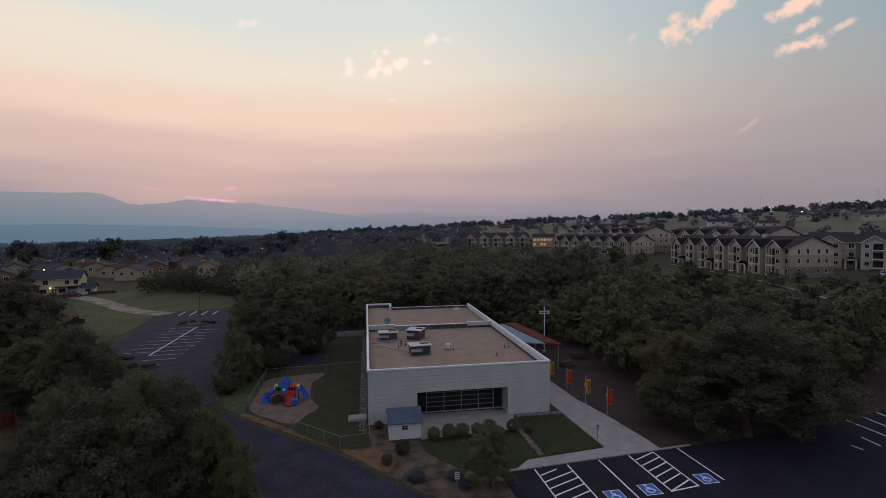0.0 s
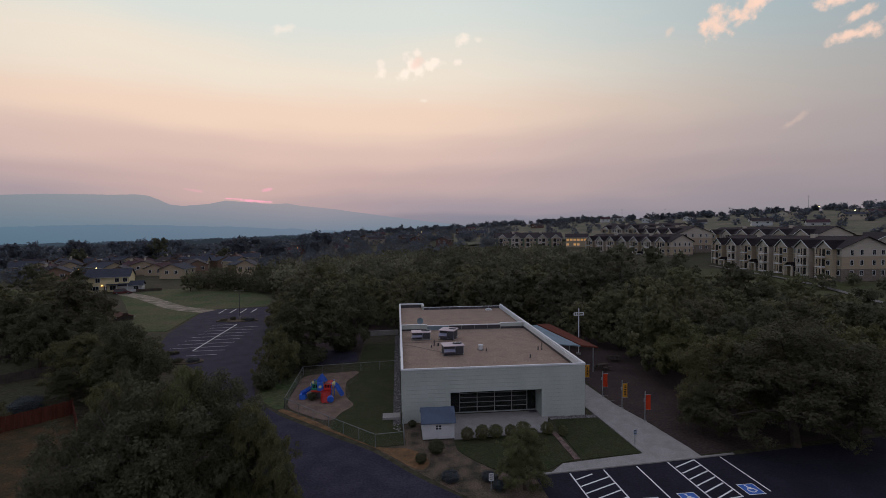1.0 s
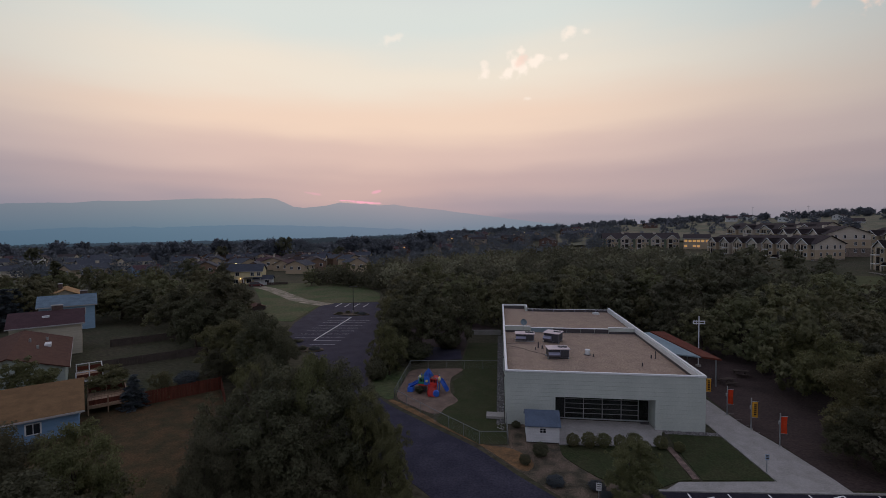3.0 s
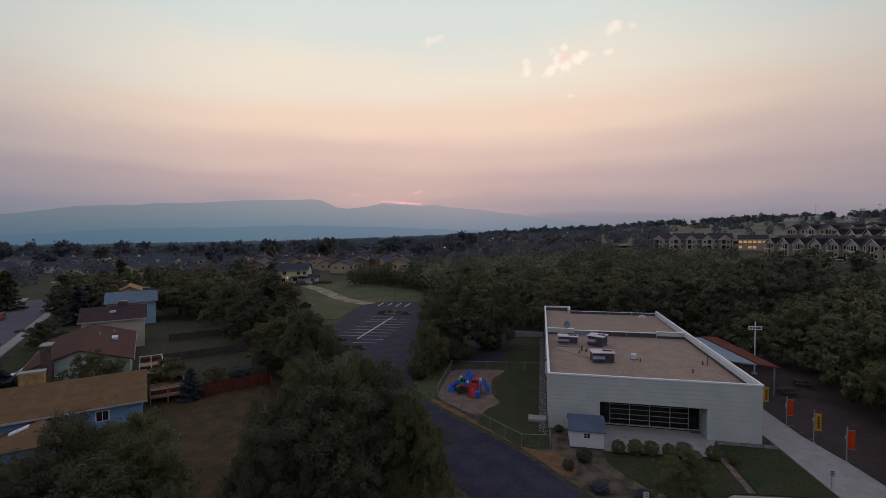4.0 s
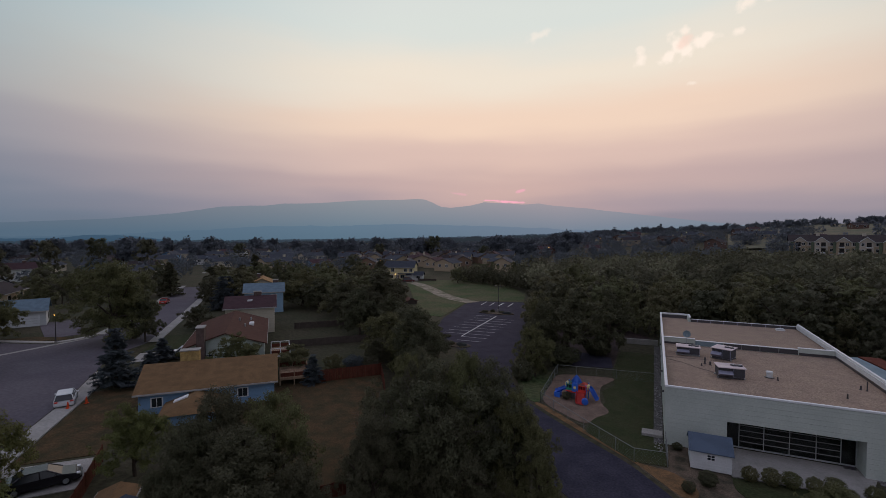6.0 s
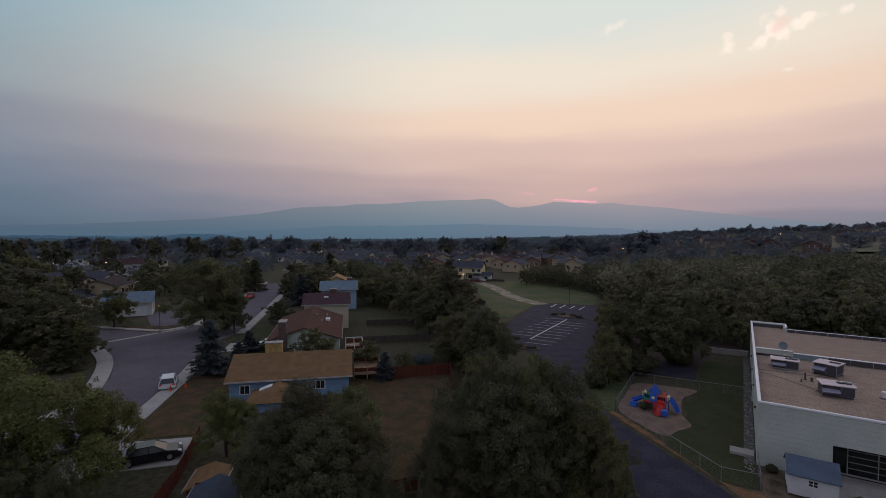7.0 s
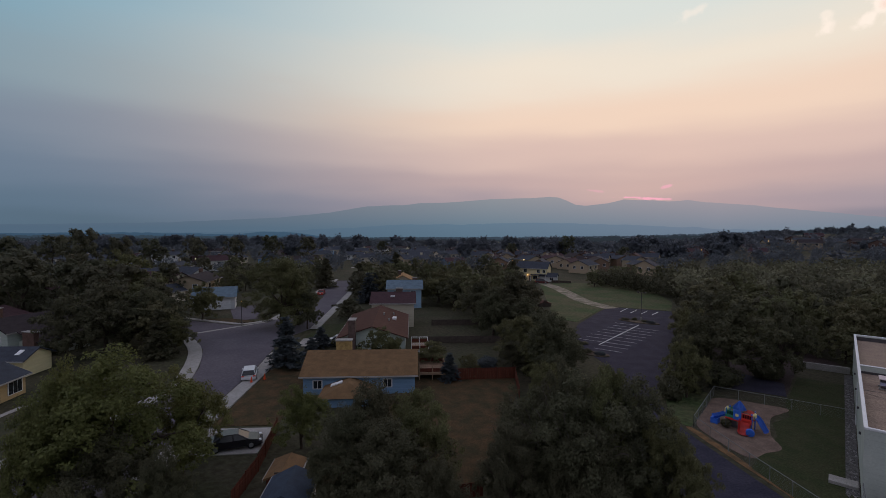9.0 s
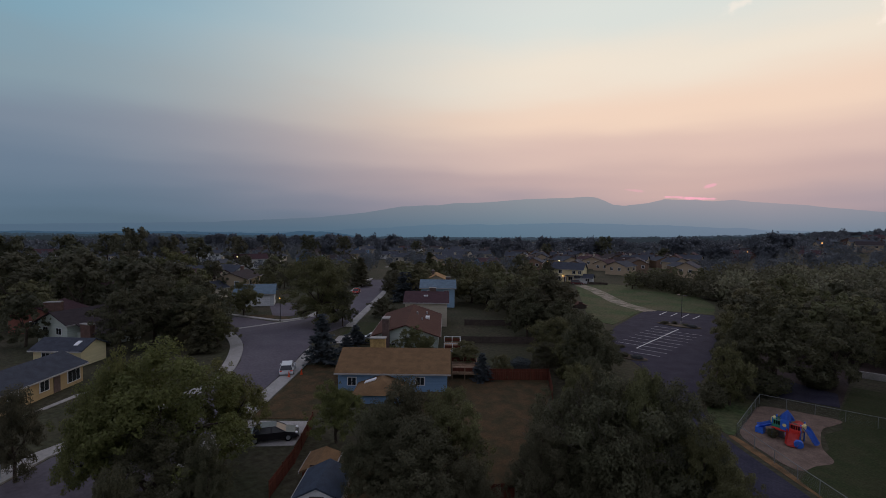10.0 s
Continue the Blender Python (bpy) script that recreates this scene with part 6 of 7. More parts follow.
def plain_house(x, y, big=1.0, wset=walls, rset=roofs, z=None, gable=False):
    wall, roof = rng_h.choice(wset), rng_h.choice(rset)
    w, d, e = rng_h.uniform(10, 15) * big, rng_h.uniform(7.5, 9.5) * big, rng_h.choice((3.2, 5.0, 5.2))
    turn = math.degrees(math.atan2(y, x)) - 90 + rng_h.choice((-20, 10, 25, 70))
    if gable:
        w, d, e = rng_h.uniform(9, 13), rng_h.uniform(7.5, 9.5), rng_h.uniform(3.8, 5.2)
        turn = math.degrees(math.atan2(y, x)) + rng_h.choice((-25, -8, 12, 30, 80))
    rows = [("s", -w / 4, e - 1.9, 1.5, 1.2), ("s", w / 4, e - 1.9, 1.5, 1.2), ("e", 0, e - 1.9, 1.5, 1.2), ("w", -1.8, e - 1.9, 1.2, 1.2), ("w", 1.8, e - 1.9, 1.2, 1.2)]
    t = house(f"{wall_word[wall]} gabled house with a {roof_word[roof]} shingle roof", x, y, turn, w, d, e, rng_h.uniform(1.6, 2.4), wall, roof, rows, plane="world", z=z,
              chimney=(w * 0.3, 0.4, e + 2.9, 1.1, 0.8, rng_h.choice((W_BRICK, W_CREAM, BRICK_BROWN))) if rng_h.random() < 0.6 else None)
    return tagged(t, group="far houses")


HOUSES = []


def free_spot(x, y, gap):
    return all((x - a) ** 2 + (y - b) ** 2 > gap * gap for a, b in HOUSES)


def polar(az, r):
    return (-r * math.sin(radians(az)), r * math.cos(radians(az)))


for lo, hi, r0, r1, count, gap, wset in ((17, 37, 218, 370, 58, 12.5, (W_TAN, W_BROWN, W_BROWN, W_TAN)), (37, 62, 232, 440, 34, 19, (W_TAN, W_WHITE, W_CREAM, W_BLUE)),
                                         (62, 96, 150, 380, 26, 24, (W_CREAM, W_WHITE, W_TAN)), (-18, 14, 330, 560, 26, 20, (W_BRICK, W_TAN, W_BRICK)),
                                         (-62, -22, 420, 720, 20, 26, (W_WHITE, W_TAN, W_WHITE, W_CREAM))):
    made, tries = 0, 0
    while made < count and tries < 4000:
        tries += 1
        x, y = polar(rng_h.uniform(lo, hi), math.sqrt(rng_h.uniform(r0 * r0, r1 * r1)))
        a, b = (-x + y) * 0.7071, (x + y) * 0.7071
        if (-34 < b < -19 and a < 250) or not free_spot(x, y, gap):
            continue
        HOUSES.append((x, y))
        plain_house(x, y, 1.0, wset, gable=lo == 17)
        made += 1


# ---- apartments on the hillside ----
A_LOW, A_TOP, A_STONE = siding("apartment_tan", (0.37, 0.30, 0.21)), siding("apartment_cream", (0.46, 0.41, 0.34)), mat("grey_brown_stone", (0.20, 0.165, 0.135), 0.9, 0.6, 0.25, 0.4)
A_GREEN = siding("apartment_green", (0.16, 0.20, 0.14))


def apartments(x, y, turn, length, depth, bays, label, z=None, lit=(), storeys=3):
    """A three-storey block, its front to its own south, with gabled balcony bays."""
    z = terrain(x, y) if z is None else z
    t = thing("apartment_building", label, "apartment building", pose(x, y, z, 0, 0, turn), group="apartment buildings")
    s = 2.8
    e = storeys * s
    rect = (-length / 2, length / 2, -depth / 2, depth / 2)
    part("stone_base", boxes((rect[0] - 0.03, rect[2] - 0.03, -3.0, rect[1] + 0.03, rect[3] + 0.03, s - 0.2)), A_STONE, t)
    part("wall", boxes((rect[0], rect[2], s - 0.2, rect[1], rect[3], s * 2 + 0.4)), A_LOW, t)
    part("upper_wall", wall_box(*rect, s * 2 + 0.4, e, 3.0), A_TOP, t)
    gable_roof(t, *rect, e, 3.0, R_DARK, 0.6)
    for k in range(bays):
        c = rect[0] + length * (k + 0.5) / bays
        w = min(6.4, length / bays * 0.62)
        y0 = rect[2] - 1.6
        bay = part("bay", wall_box(-w / 2, w / 2, 0, 1.8, -3.0, e - 0.2, 0.0), A_TOP if k % 2 else A_LOW, t)
        bay.location = (c, y0, 0)
        g = bmesh.new()
        gv = [g.verts.new(p) for p in ((c - w / 2 - 0.4, y0 - 0.5, e - 0.35), (c, y0 - 0.5, e + 2.1), (c + w / 2 + 0.4, y0 - 0.5, e - 0.35), (c - w / 2 - 0.4, 0, e - 0.35), (c, 0, e + 2.1), (c + w / 2 + 0.4, 0, e - 0.35))]
        g.faces.new((gv[0], gv[1], gv[4], gv[3])), g.faces.new((gv[1], gv[2], gv[5], gv[4]))
        bmesh.ops.solidify(g, geom=list(g.faces), thickness=0.2)
        part("bay_roof", g, R_DARK, t)
        tri = bmesh.new()
        tv = [tri.verts.new((q, yq, zq)) for yq in (y0, y0 + 0.4) for q, zq in ((c - w / 2, e - 0.25), (c + w / 2, e - 0.25), (c, e + 1.8))]
        for f in ((0, 1, 2), (5, 4, 3), (0, 3, 4, 1), (1, 4, 5, 2), (2, 5, 3, 0)):
            tri.faces.new([tv[q] for q in f])
        part("gable", tri, A_TOP, t)
        for a, b in ((c - w / 2 - 0.4, c), (c, c + w / 2 + 0.4)):
            z0, z1 = (e - 0.45, e + 2.0) if a < c else (e + 2.0, e - 0.45)
            part("bargeboard", tube(bmesh.new(), (a, y0 - 0.52, z0), (b, y0 - 0.52, z1), 0.13, n=4), WHITE_PAINT, t)
        for f in range(storeys):
            zf = f * s
            lit_here = (k, f) in lit
            side = 1 if k % 2 else -1
            bx = c + side * w * 0.14
            # flat panel, near-black where unlit: the balcony recess's shade as a colour
            part("recess", boxes((bx - w * 0.19, y0 - 0.03, zf + 0.25, bx + w * 0.19, y0 - 0.006, zf + 2.3)), LIT if lit_here else mat("painted_recess_shade", (0.03, 0.028, 0.026), 0.9, 1.0, 0.2, 0.1), t)
            bal = part("balcony", boxes((bx - w * 0.22, y0 - 1.3, zf + 0.02, bx + w * 0.22, y0 - 0.04, zf + 0.34)), WHITE_PAINT, t, "white edged balcony")
            part("balcony_rail", boxes((bx - w * 0.22, y0 - 1.3, zf + 0.95, bx + w * 0.22, y0 - 1.24, zf + 1.03)), GREY_WOOD, bal)
            for q in (-1, 1):
                part("balcony_post", boxes((bx + q * w * 0.2 - 0.1, y0 - 1.28, zf + 0.2, bx + q * w * 0.2 + 0.1, y0 - 1.04, zf + s + 0.02)), A_TOP, bal)
            wx = c - side * w * 0.27
            wf = part("window", boxes((wx - 0.62, y0 - 0.07, zf + 0.75, wx + 0.62, y0 - 0.006, zf + 2.15)), WHITE_PAINT, t)
            part("pane", boxes((wx - 0.5, y0 - 0.09, zf + 0.87, wx - 0.03, y0 - 0.07, zf + 2.03)), LIT if lit_here else PANE, wf)
            part("pane", boxes((wx + 0.03, y0 - 0.09, zf + 0.87, wx + 0.5, y0 - 0.07, zf + 2.03)), PANE, wf)
        part("green_panel", boxes((c - w / 2 - 1.2, rect[2] - 0.08, s, c - w / 2 - 0.05, rect[2] - 0.006, e - 0.3)), A_GREEN, t)
    for f in range(storeys):
        for k in range(bays + 1):
            at = min(max(rect[0] + length * k / bays, rect[0] + 1.2), rect[1] - 1.2)
            window(t, "s", at, f * s + 0.85, 1.3, 1.3, rect)
        for at in (-depth * 0.3, -depth * 0.1, depth * 0.15, depth * 0.33):
            window(t, "e", at, f * s + 0.85, 0.9, 1.3, rect)
            window(t, "w", at, f * s + 0.85, 0.9, 1.3, rect)
    for k in range(0, bays - 1, 2):
        c, y0 = rect[0] + length * (k + 1) / bays, rect[2] - 2.9
        g = bmesh.new()
        gv = [g.verts.new((c + q, yy, zz)) for yy in (y0, rect[2] - 0.02) for q, zz in ((-1.7, 2.5), (0.0, 3.7), (1.7, 2.5))]
        g.faces.new((gv[0], gv[1], gv[4], gv[3])), g.faces.new((gv[1], gv[2], gv[5], gv[4]))
        bmesh.ops.solidify(g, geom=list(g.faces), thickness=0.16)
        porch = part("entrance_porch", g, R_DARK, t, "small gabled entrance porch")
        for q in (-1.3, 1.3):
            part("porch_post", boxes((c + q - 0.22, y0 + 0.1, -1.5, c + q + 0.22, y0 + 0.5, 2.62)), A_TOP, porch)
        part("porch_truss", prism(bmesh.new(), [(c - 1.5, y0 + 0.12), (c + 1.5, y0 + 0.12), (c + 1.5, y0 + 0.3), (c - 1.5, y0 + 0.3)], 2.5, 2.75), WHITE_PAINT, porch)
    for k in (0.28, 0.7):
        part("roof_vent", boxes((rect[0] + length * k - 0.7, -1.6, e + 1.9, rect[0] + length * k + 0.7, -0.4, e + 3.7)), A_TOP, t)
    return t


apartments(80.4, 279.0, -10.4, 40, 15, 5, "tan three-storey apartment block with dark gables", z=6.6)
apartments(115.8, 213.9, -69.3, 50, 15, 7, "tan and cream apartment block with gabled bays", z=5.7, lit=((3, 0),))
apartments(127.5, 138.0, -90, 50, 15, 7, "long tan apartment block with stone base")
apartments(170.0, 122.0, -52, 44, 15, 4, "tan apartment block with a small porch")
apartments(166.0, 190.0, -90, 62, 15, 6, "cream apartment block higher on the hillside")
apartments(150.0, 268.0, -72, 56, 15, 5, "cream apartment block on the hill behind")
apartments(141.0, 226.0, -96, 50, 15, 4, "cream apartment block between the others")
house("lit club house with yellow windows and a dark roof", 103.5, 257.0, -24, 12.0, 10.0, 5.6, 2.0, A_LOW, R_DARK, [("s", -4.9 + 1.95 * k, zz, 1.3, 1.1, LIT) for k in range(6) for zz in (1.0, 3.7) if (k, zz) not in ((1, 1.0), (4, 1.0), (5, 1.0))], plane="world")


def hill_lawn():
    bm = bmesh.new()
    prev = None
    for i in range(43):
        az = -57 + i
        r1 = float(np.interp(az, (-57, -47, -36, -24, -14), (150, 172, 205, 262, 285)))
        ring = []
        for k in range(9):
            x, y = polar(az, 104 + (r1 - 104) * k / 8)
            ring.append(bm.verts.new((x, y, terrain(x, y) + 0.12)))
        if prev:
            for k in range(8):
                bm.faces.new((prev[k], prev[k + 1], ring[k + 1], ring[k]))
        prev = ring
    bmesh.ops.recalc_face_normals(bm, faces=bm.faces)
    structure("hill_lawn", bm, HILL_LAWN, "dark green sloping lawn below the apartments", "lawn")


hill_lawn()


def hill_meadow():
    bm = bmesh.new()
    prev = None
    for i in range(60):
        az = -66 + i
        ring = []
        for k in range(13):
            x, y = polar(az, 330 + 400 * k / 12)
            z = terrain(x, y) + 1.5 * noise.noise(Vector((x / 160, y / 160, 0.3)))
            ring.append(bm.verts.new((x, y, z + 1.2)))
        if prev:
            for k in range(12):
                bm.faces.new((prev[k], prev[k + 1], ring[k + 1], ring[k]))
        prev = ring
    bmesh.ops.recalc_face_normals(bm, faces=bm.faces)
    structure("hill_meadow", bm, MEADOW, "dry pale grass slopes on the hill", "meadow")


hill_meadow()
for pts, w in (([(117, 172), (113, 150), (112, 132), (111, 116), (108, 102), (104, 88), (102, 74)], 1.8), ([(70, 238), (84, 222), (96, 200), (101, 182)], 1.6)):
    pts = smooth_line(pts, 5)
    path = bmesh.new()
    prev = None
    for i, p in enumerate(pts):
        d = (Vector(pts[min(i + 1, len(pts) - 1)]) - Vector(pts[max(i - 1, 0)])).normalized() * w / 2
        ring = [path.verts.new((p[0] + s * -d.y, p[1] + s * d.x, terrain(*p) + 0.35)) for s in (1, -1)]
        if prev:
            path.faces.new((prev[0], prev[1], ring[1], ring[0]))
        prev = ring
    bmesh.ops.solidify(path, geom=list(path.faces), thickness=0.4)
    structure("hill_path", path, CONCRETE, "pale concrete path on the apartment lawn", "footpath")


# ---- cars ----
def car(label, x, y, turn, paint, length=4.7, height=1.42, estate=False, z=0.0, lights=False):
    t = thing("car", label, "car", pose(x, y, z, 0, 0, turn), group="parked cars")
    L, W, h = length / 2, 0.9, height
    top = (-0.98, -0.86, 0.12, 0.5) if estate else (-0.72, -0.42, 0.14, 0.52)
    low = [(-L, 0.36), (-L + 0.05, 0.82), (-L + 0.3, 0.92), (L - 1.3, 0.90), (L - 0.25, 0.72), (L, 0.52), (L - 0.04, 0.26), (-L + 0.1, 0.22)]
    body = bmesh.new()
    left = [body.verts.new((px_, -W, pz)) for px_, pz in low]
    right = [body.verts.new((px_, W, pz)) for px_, pz in low]
    body.faces.new(left), body.faces.new(right[::-1])
    for i in range(len(low)):
        j = (i + 1) % len(low)
        body.faces.new((left[j], left[i], right[i], right[j]))
    bmesh.ops.recalc_face_normals(body, faces=body.faces)
    part("body", soft(body, 0.07, 2), paint, t)
    roof_pts = [(L * top[0], 0.88), (L * top[1], h - 0.06), (L * top[2], h - 0.02), (L * top[3], 0.88)]

    def cabin(inset, z0, z1, grow):
        bm = bmesh.new()
        rows = []
        for px_, pz in roof_pts:
            f = (pz - 0.88) / (h - 0.9)
            rows.append([bm.verts.new((px_ * (1 + grow * (1 - f)), s * (W - 0.06 - 0.16 * f + inset), min(max(pz, z0), z1))) for s in (-1, 1)])
        for a, b in zip(rows, rows[1:]):
            bm.faces.new((a[0], b[0], b[1], a[1]))
        bm.faces.new([r[0] for r in rows][::-1]), bm.faces.new([r[1] for r in rows])
        bm.faces.new((rows[0][0], rows[0][1], rows[-1][1], rows[-1][0]))
        bmesh.ops.recalc_face_normals(bm, faces=bm.faces)
        return bm

    part("cabin_glass", cabin(0.0, 0.0, 9, 0.0), PANE, t, "dark tinted car windows")
    a, b = roof_pts[1], roof_pts[2]
    part("roof", soft(boxes((a[0] - 0.05, -W + 0.2, h - 0.09, b[0] + 0.08, W - 0.2, h)), 0.04, 2), paint, t)
    for s in (-1, 1):
        for p, q in ((roof_pts[0], roof_pts[1]), (roof_pts[2], roof_pts[3]), ((0.0, 0.88), (-0.05, h - 0.06))):
            part("pillar", tube(bmesh.new(), (p[0], s * (W - 0.06 - 0.16 * (p[1] > 1)), p[1]), (q[0], s * (W - 0.06 - 0.16 * (q[1] > 1)), q[1]), 0.045, n=5), paint, t)
        part("mirror", soft(boxes((L * 0.34, s * (W + 0.1) - 0.09, 0.88, L * 0.34 + 0.14, s * (W + 0.1) + 0.09, 1.02)), 0.03, 1), paint, t)
        part("headlight", soft(boxes((L - 0.3, s * 0.66 - 0.17, 0.58, L - 0.04, s * 0.66 + 0.17, 0.70)), 0.03, 1), glow_mat("headlamp", (1.0, 0.95, 0.85), 3.0) if lights else WHITE_TRIM, t)
        part("tail_light", soft(boxes((-L + 0.0, s * 0.68 - 0.16, 0.66, -L + 0.12, s * 0.68 + 0.16, 0.82)), 0.03, 1), PLASTIC_RED, t)
        for wx in (-L * 0.6, L * 0.62):
            wheel = part("wheel", tube(bmesh.new(), (wx, s * (W - 0.18), 0.33), (wx, s * (W + 0.03), 0.33), 0.33, n=18), BLACK, t)
            part("rim", tube(bmesh.new(), (wx, s * (W + 0.02), 0.33), (wx, s * (W + 0.045), 0.33), 0.2, n=14), GALV, wheel)
    part("bumper", soft(boxes((L - 0.1, -0.8, 0.26, L + 0.05, 0.8, 0.46)), 0.04, 1), paint, t)
    part("plate", boxes((-L - 0.03, -0.26, 0.5, -L - 0.005, 0.26, 0.62)), WHITE_PAINT, t)
    return t


def paint(name, colour):
    return mat("paint_" + name, colour, 0.25, 2.0, 0.05, 0.0)


car("glossy black saloon car parked on a driveway", *street_grid(42.6, -18.4), 62, paint("black", (0.018, 0.016, 0.02)), 4.8, 1.42, z=0.06)
car("white estate car parked at the kerb", -61.3, 27.5, 149, paint("white", (0.60, 0.62, 0.63)), 4.2, 1.5, True, z=0.03)
car("red car parked in the street", *street_grid(141, -29.5), 135, paint("red", (0.35, 0.04, 0.03)), 4.4, 1.5, z=0.03)
car("silver car parked before the brown house", *street_grid(80.5, -14.4), 45, paint("silver", (0.42, 0.46, 0.50)), 4.5, 1.45, z=0.06)
car("maroon car parked by the yellow house", -86.6, 153.0, 20, paint("maroon", (0.10, 0.03, 0.03)), 4.8, 1.7, True, z=0.05)
for x, y, c, nm in ((146.0, 106.0, (0.6, 0.62, 0.62), "white"), (150.5, 103.0, (0.2, 0.03, 0.03), "red"), (154.0, 100.0, (0.66, 0.67, 0.66), "white"), (158.0, 98.0, (0.05, 0.055, 0.07), "dark blue")):
    car(f"{nm} car parked by the apartments", x, y, -50, paint("apt_" + nm.replace(" ", "_"), c), 4.7, 1.5, nm == "white", terrain(x, y) + 0.35)


# ---- gardens of the estate ----
def board_fence(pts, h, label, material=RED_WOOD):
    t = thing("board_fence", label, "fence", pose(0, 0, 0))
    for a, b in zip(pts, pts[1:]):
        a, b = Vector((*a, 0)), Vector((*b, 0))
        n = max(1, round((b - a).length / 2.4))
        for i in range(n):
            p, q = a.lerp(b, i / n), a.lerp(b, (i + 1) / n)
            part("post", tube(bmesh.new(), p, p + Vector((0, 0, h + 0.08)), 0.06, n=4), material, t)
            u = (q - p)
            ang = math.atan2(u.y, u.x)
            m = max(4, round(u.length / 0.3))
            for k in range(m):
                bm = box(bmesh.new(), u.length * k / m + 0.01, -0.015 - 0.01 * (k % 2), 0.06, u.length * (k + 1) / m - 0.01, 0.015, h - 0.04 * random.random(), Matrix.Translation(p) @ Matrix.Rotation(ang, 4, "Z"))
                part("board", bm, material, t)
            part("rail", tube(bmesh.new(), p + Vector((0, 0, h * 0.75)), q + Vector((0, 0, h * 0.75)), 0.04, n=4), material, t)


board_fence([G(60.3, 3.6), G(60.6, 11.8), G(53.0, 10.6)], 1.6, "red-stained board fence round a back yard")
board_fence([G(45.6, -15.4), G(38.2, -14.8), G(33.0, -15.0)], 1.4, "red-brown board fence beside a driveway")
board_fence([G(32.6, -3.5), G(33.6, 3.2)], 1.2, "red-stained board fence at a yard's end")
board_fence([G(80.0, 0.5), G(80.0, 14.0)], 1.3, "weathered dark board fence", GREY_WOOD)
board_fence([G(95.0, 2.0), G(95.0, 13.0)], 1.3, "weathered dark board fence", GREY_WOOD)
board_fence([(-85.6, 158.6), (-78.6, 160.6)], 0.9, "low dark board fence by the field", GREY_WOOD)


def deck(x, y, turn, w, d, h, material, label):
    t = thing("garden_deck", label, "deck", pose(x, y, 0, 0, 0, turn))
    for k in range(int(w / 0.3)):
        part("plank", boxes((-w / 2 + 0.3 * k, -d / 2, h - 0.06, -w / 2 + 0.3 * k + 0.28, d / 2, h)), DECK_WOOD, t)
    for px_ in (-w / 2, 0, w / 2):
        for py in (-d / 2, d / 2):
            part("post", boxes((px_ - 0.06, py - 0.06, 0, px_ + 0.06, py + 0.06, h + 0.95)), material, t)
    for row in ((-w / 2, -d / 2 - 0.03, w / 2, -d / 2 + 0.03), (-w / 2, d / 2 - 0.03, w / 2, d / 2 + 0.03), (w / 2 - 0.03, -d / 2, w / 2 + 0.03, d / 2)):
        part("rail", boxes((row[0], row[1], h + 0.86, row[2], row[3], h + 0.95)), material, t)
        part("skirt", boxes((row[0], row[1], h - 0.3, row[2], row[3], h - 0.062)), material, t)
        part("railing_board", boxes((row[0], row[1] + 0.01, h + 0.1, row[2], row[3] - 0.01, h + 0.6)), RED_WOOD, t)


deck(*street_grid(63.0, 0.6), 45, 3.4, 5.0, 1.0, DECK_WOOD, "wooden deck with railing beside the blue house")
deck(*street_grid(72.6, -0.9), 45, 2.6, 4.6, 1.5, WHITE_PAINT, "raised deck with white posts behind a brown house")

for (a, b), w, d, e, r, rf, wl_, label in (((32.4, -10.8), 3.6, 3.0, 1.6, 0.7, shingle("slate", (0.044, 0.058, 0.080)), WHITE_PAINT, "garden shed with a blue-grey shingle roof"), ((36.2, -12.0), 2.8, 2.2, 1.2, 0.4, R_TAN, RED_WOOD, "low wooden shed with a tan roof"),
                                     ((119.5, 32.8), 4.2, 3.0, 0.8, 0.5, R_BROWN, GREY_WOOD, "low brown roofed shed at the field's edge")):
    x, y = street_grid(a, b)
    t = thing("garden_shed", label, "shed", pose(x, y, 0, 0, 0, 135))
    part("wall", wall_box(-w / 2, w / 2, -d / 2, d / 2, 0, e, r), wl_, t)
    gable_roof(t, -w / 2, w / 2, -d / 2, d / 2, e, r, rf, 0.2)
    part("door", boxes((-w / 2 - 0.05, -0.5, 0.05, -w / 2, 0.5, 1.7)), GREY_WOOD, t)
for x, y, c in ((*G(60.4, -22.9), "orange"), (*G(61.6, -21.6), "orange")):
    t = thing("utility_marker", "orange marker post on the verge", "marker", pose(x, y, 0.1))
    part("base", boxes((-0.18, -0.18, 0, 0.18, 0.18, 0.05)), ORANGE_CLOTH, t)
    part("cone", tube(bmesh.new(), (0, 0, 0.05), (0, 0, 0.75), 0.15, 0.05, 10), ORANGE_CLOTH, t)
mb = thing("mailbox", "dark mailbox on a post by the kerb", "mailbox", pose(*G(103.5, -24.0), 0.0))
part("post", boxes((-0.06, -0.06, 0, 0.06, 0.06, 1.1)), GREY_WOOD, mb)
part("box", soft(boxes((-0.3, -0.2, 1.1, 0.3, 0.2, 1.45)), 0.05, 2), DARK_PANEL, mb)
lid = thing("utility_box", "pale low utility box on the grass verge", "utility box", pose(-51.8, -0.2, 0.0, 0, 0, 45))
part("lid", soft(boxes((-0.7, -0.5, 0, 0.7, 0.5, 0.3)), 0.03, 1), OLD_CONCRETE, lid)
sg = thing("street_sign", "small green street sign on a pole", "sign", pose(-50.7, -1.3, 0))
part("pole", tube(bmesh.new(), (0, 0, 0), (0, 0, 2.8), 0.04, n=6), GALV, sg)
part("plate", boxes((-0.5, -0.02, 2.5, 0.5, 0.02, 2.75)), mat("sign_green", (0.02, 0.16, 0.09), 0.5, 0.5, 0.1, 0.0), sg)
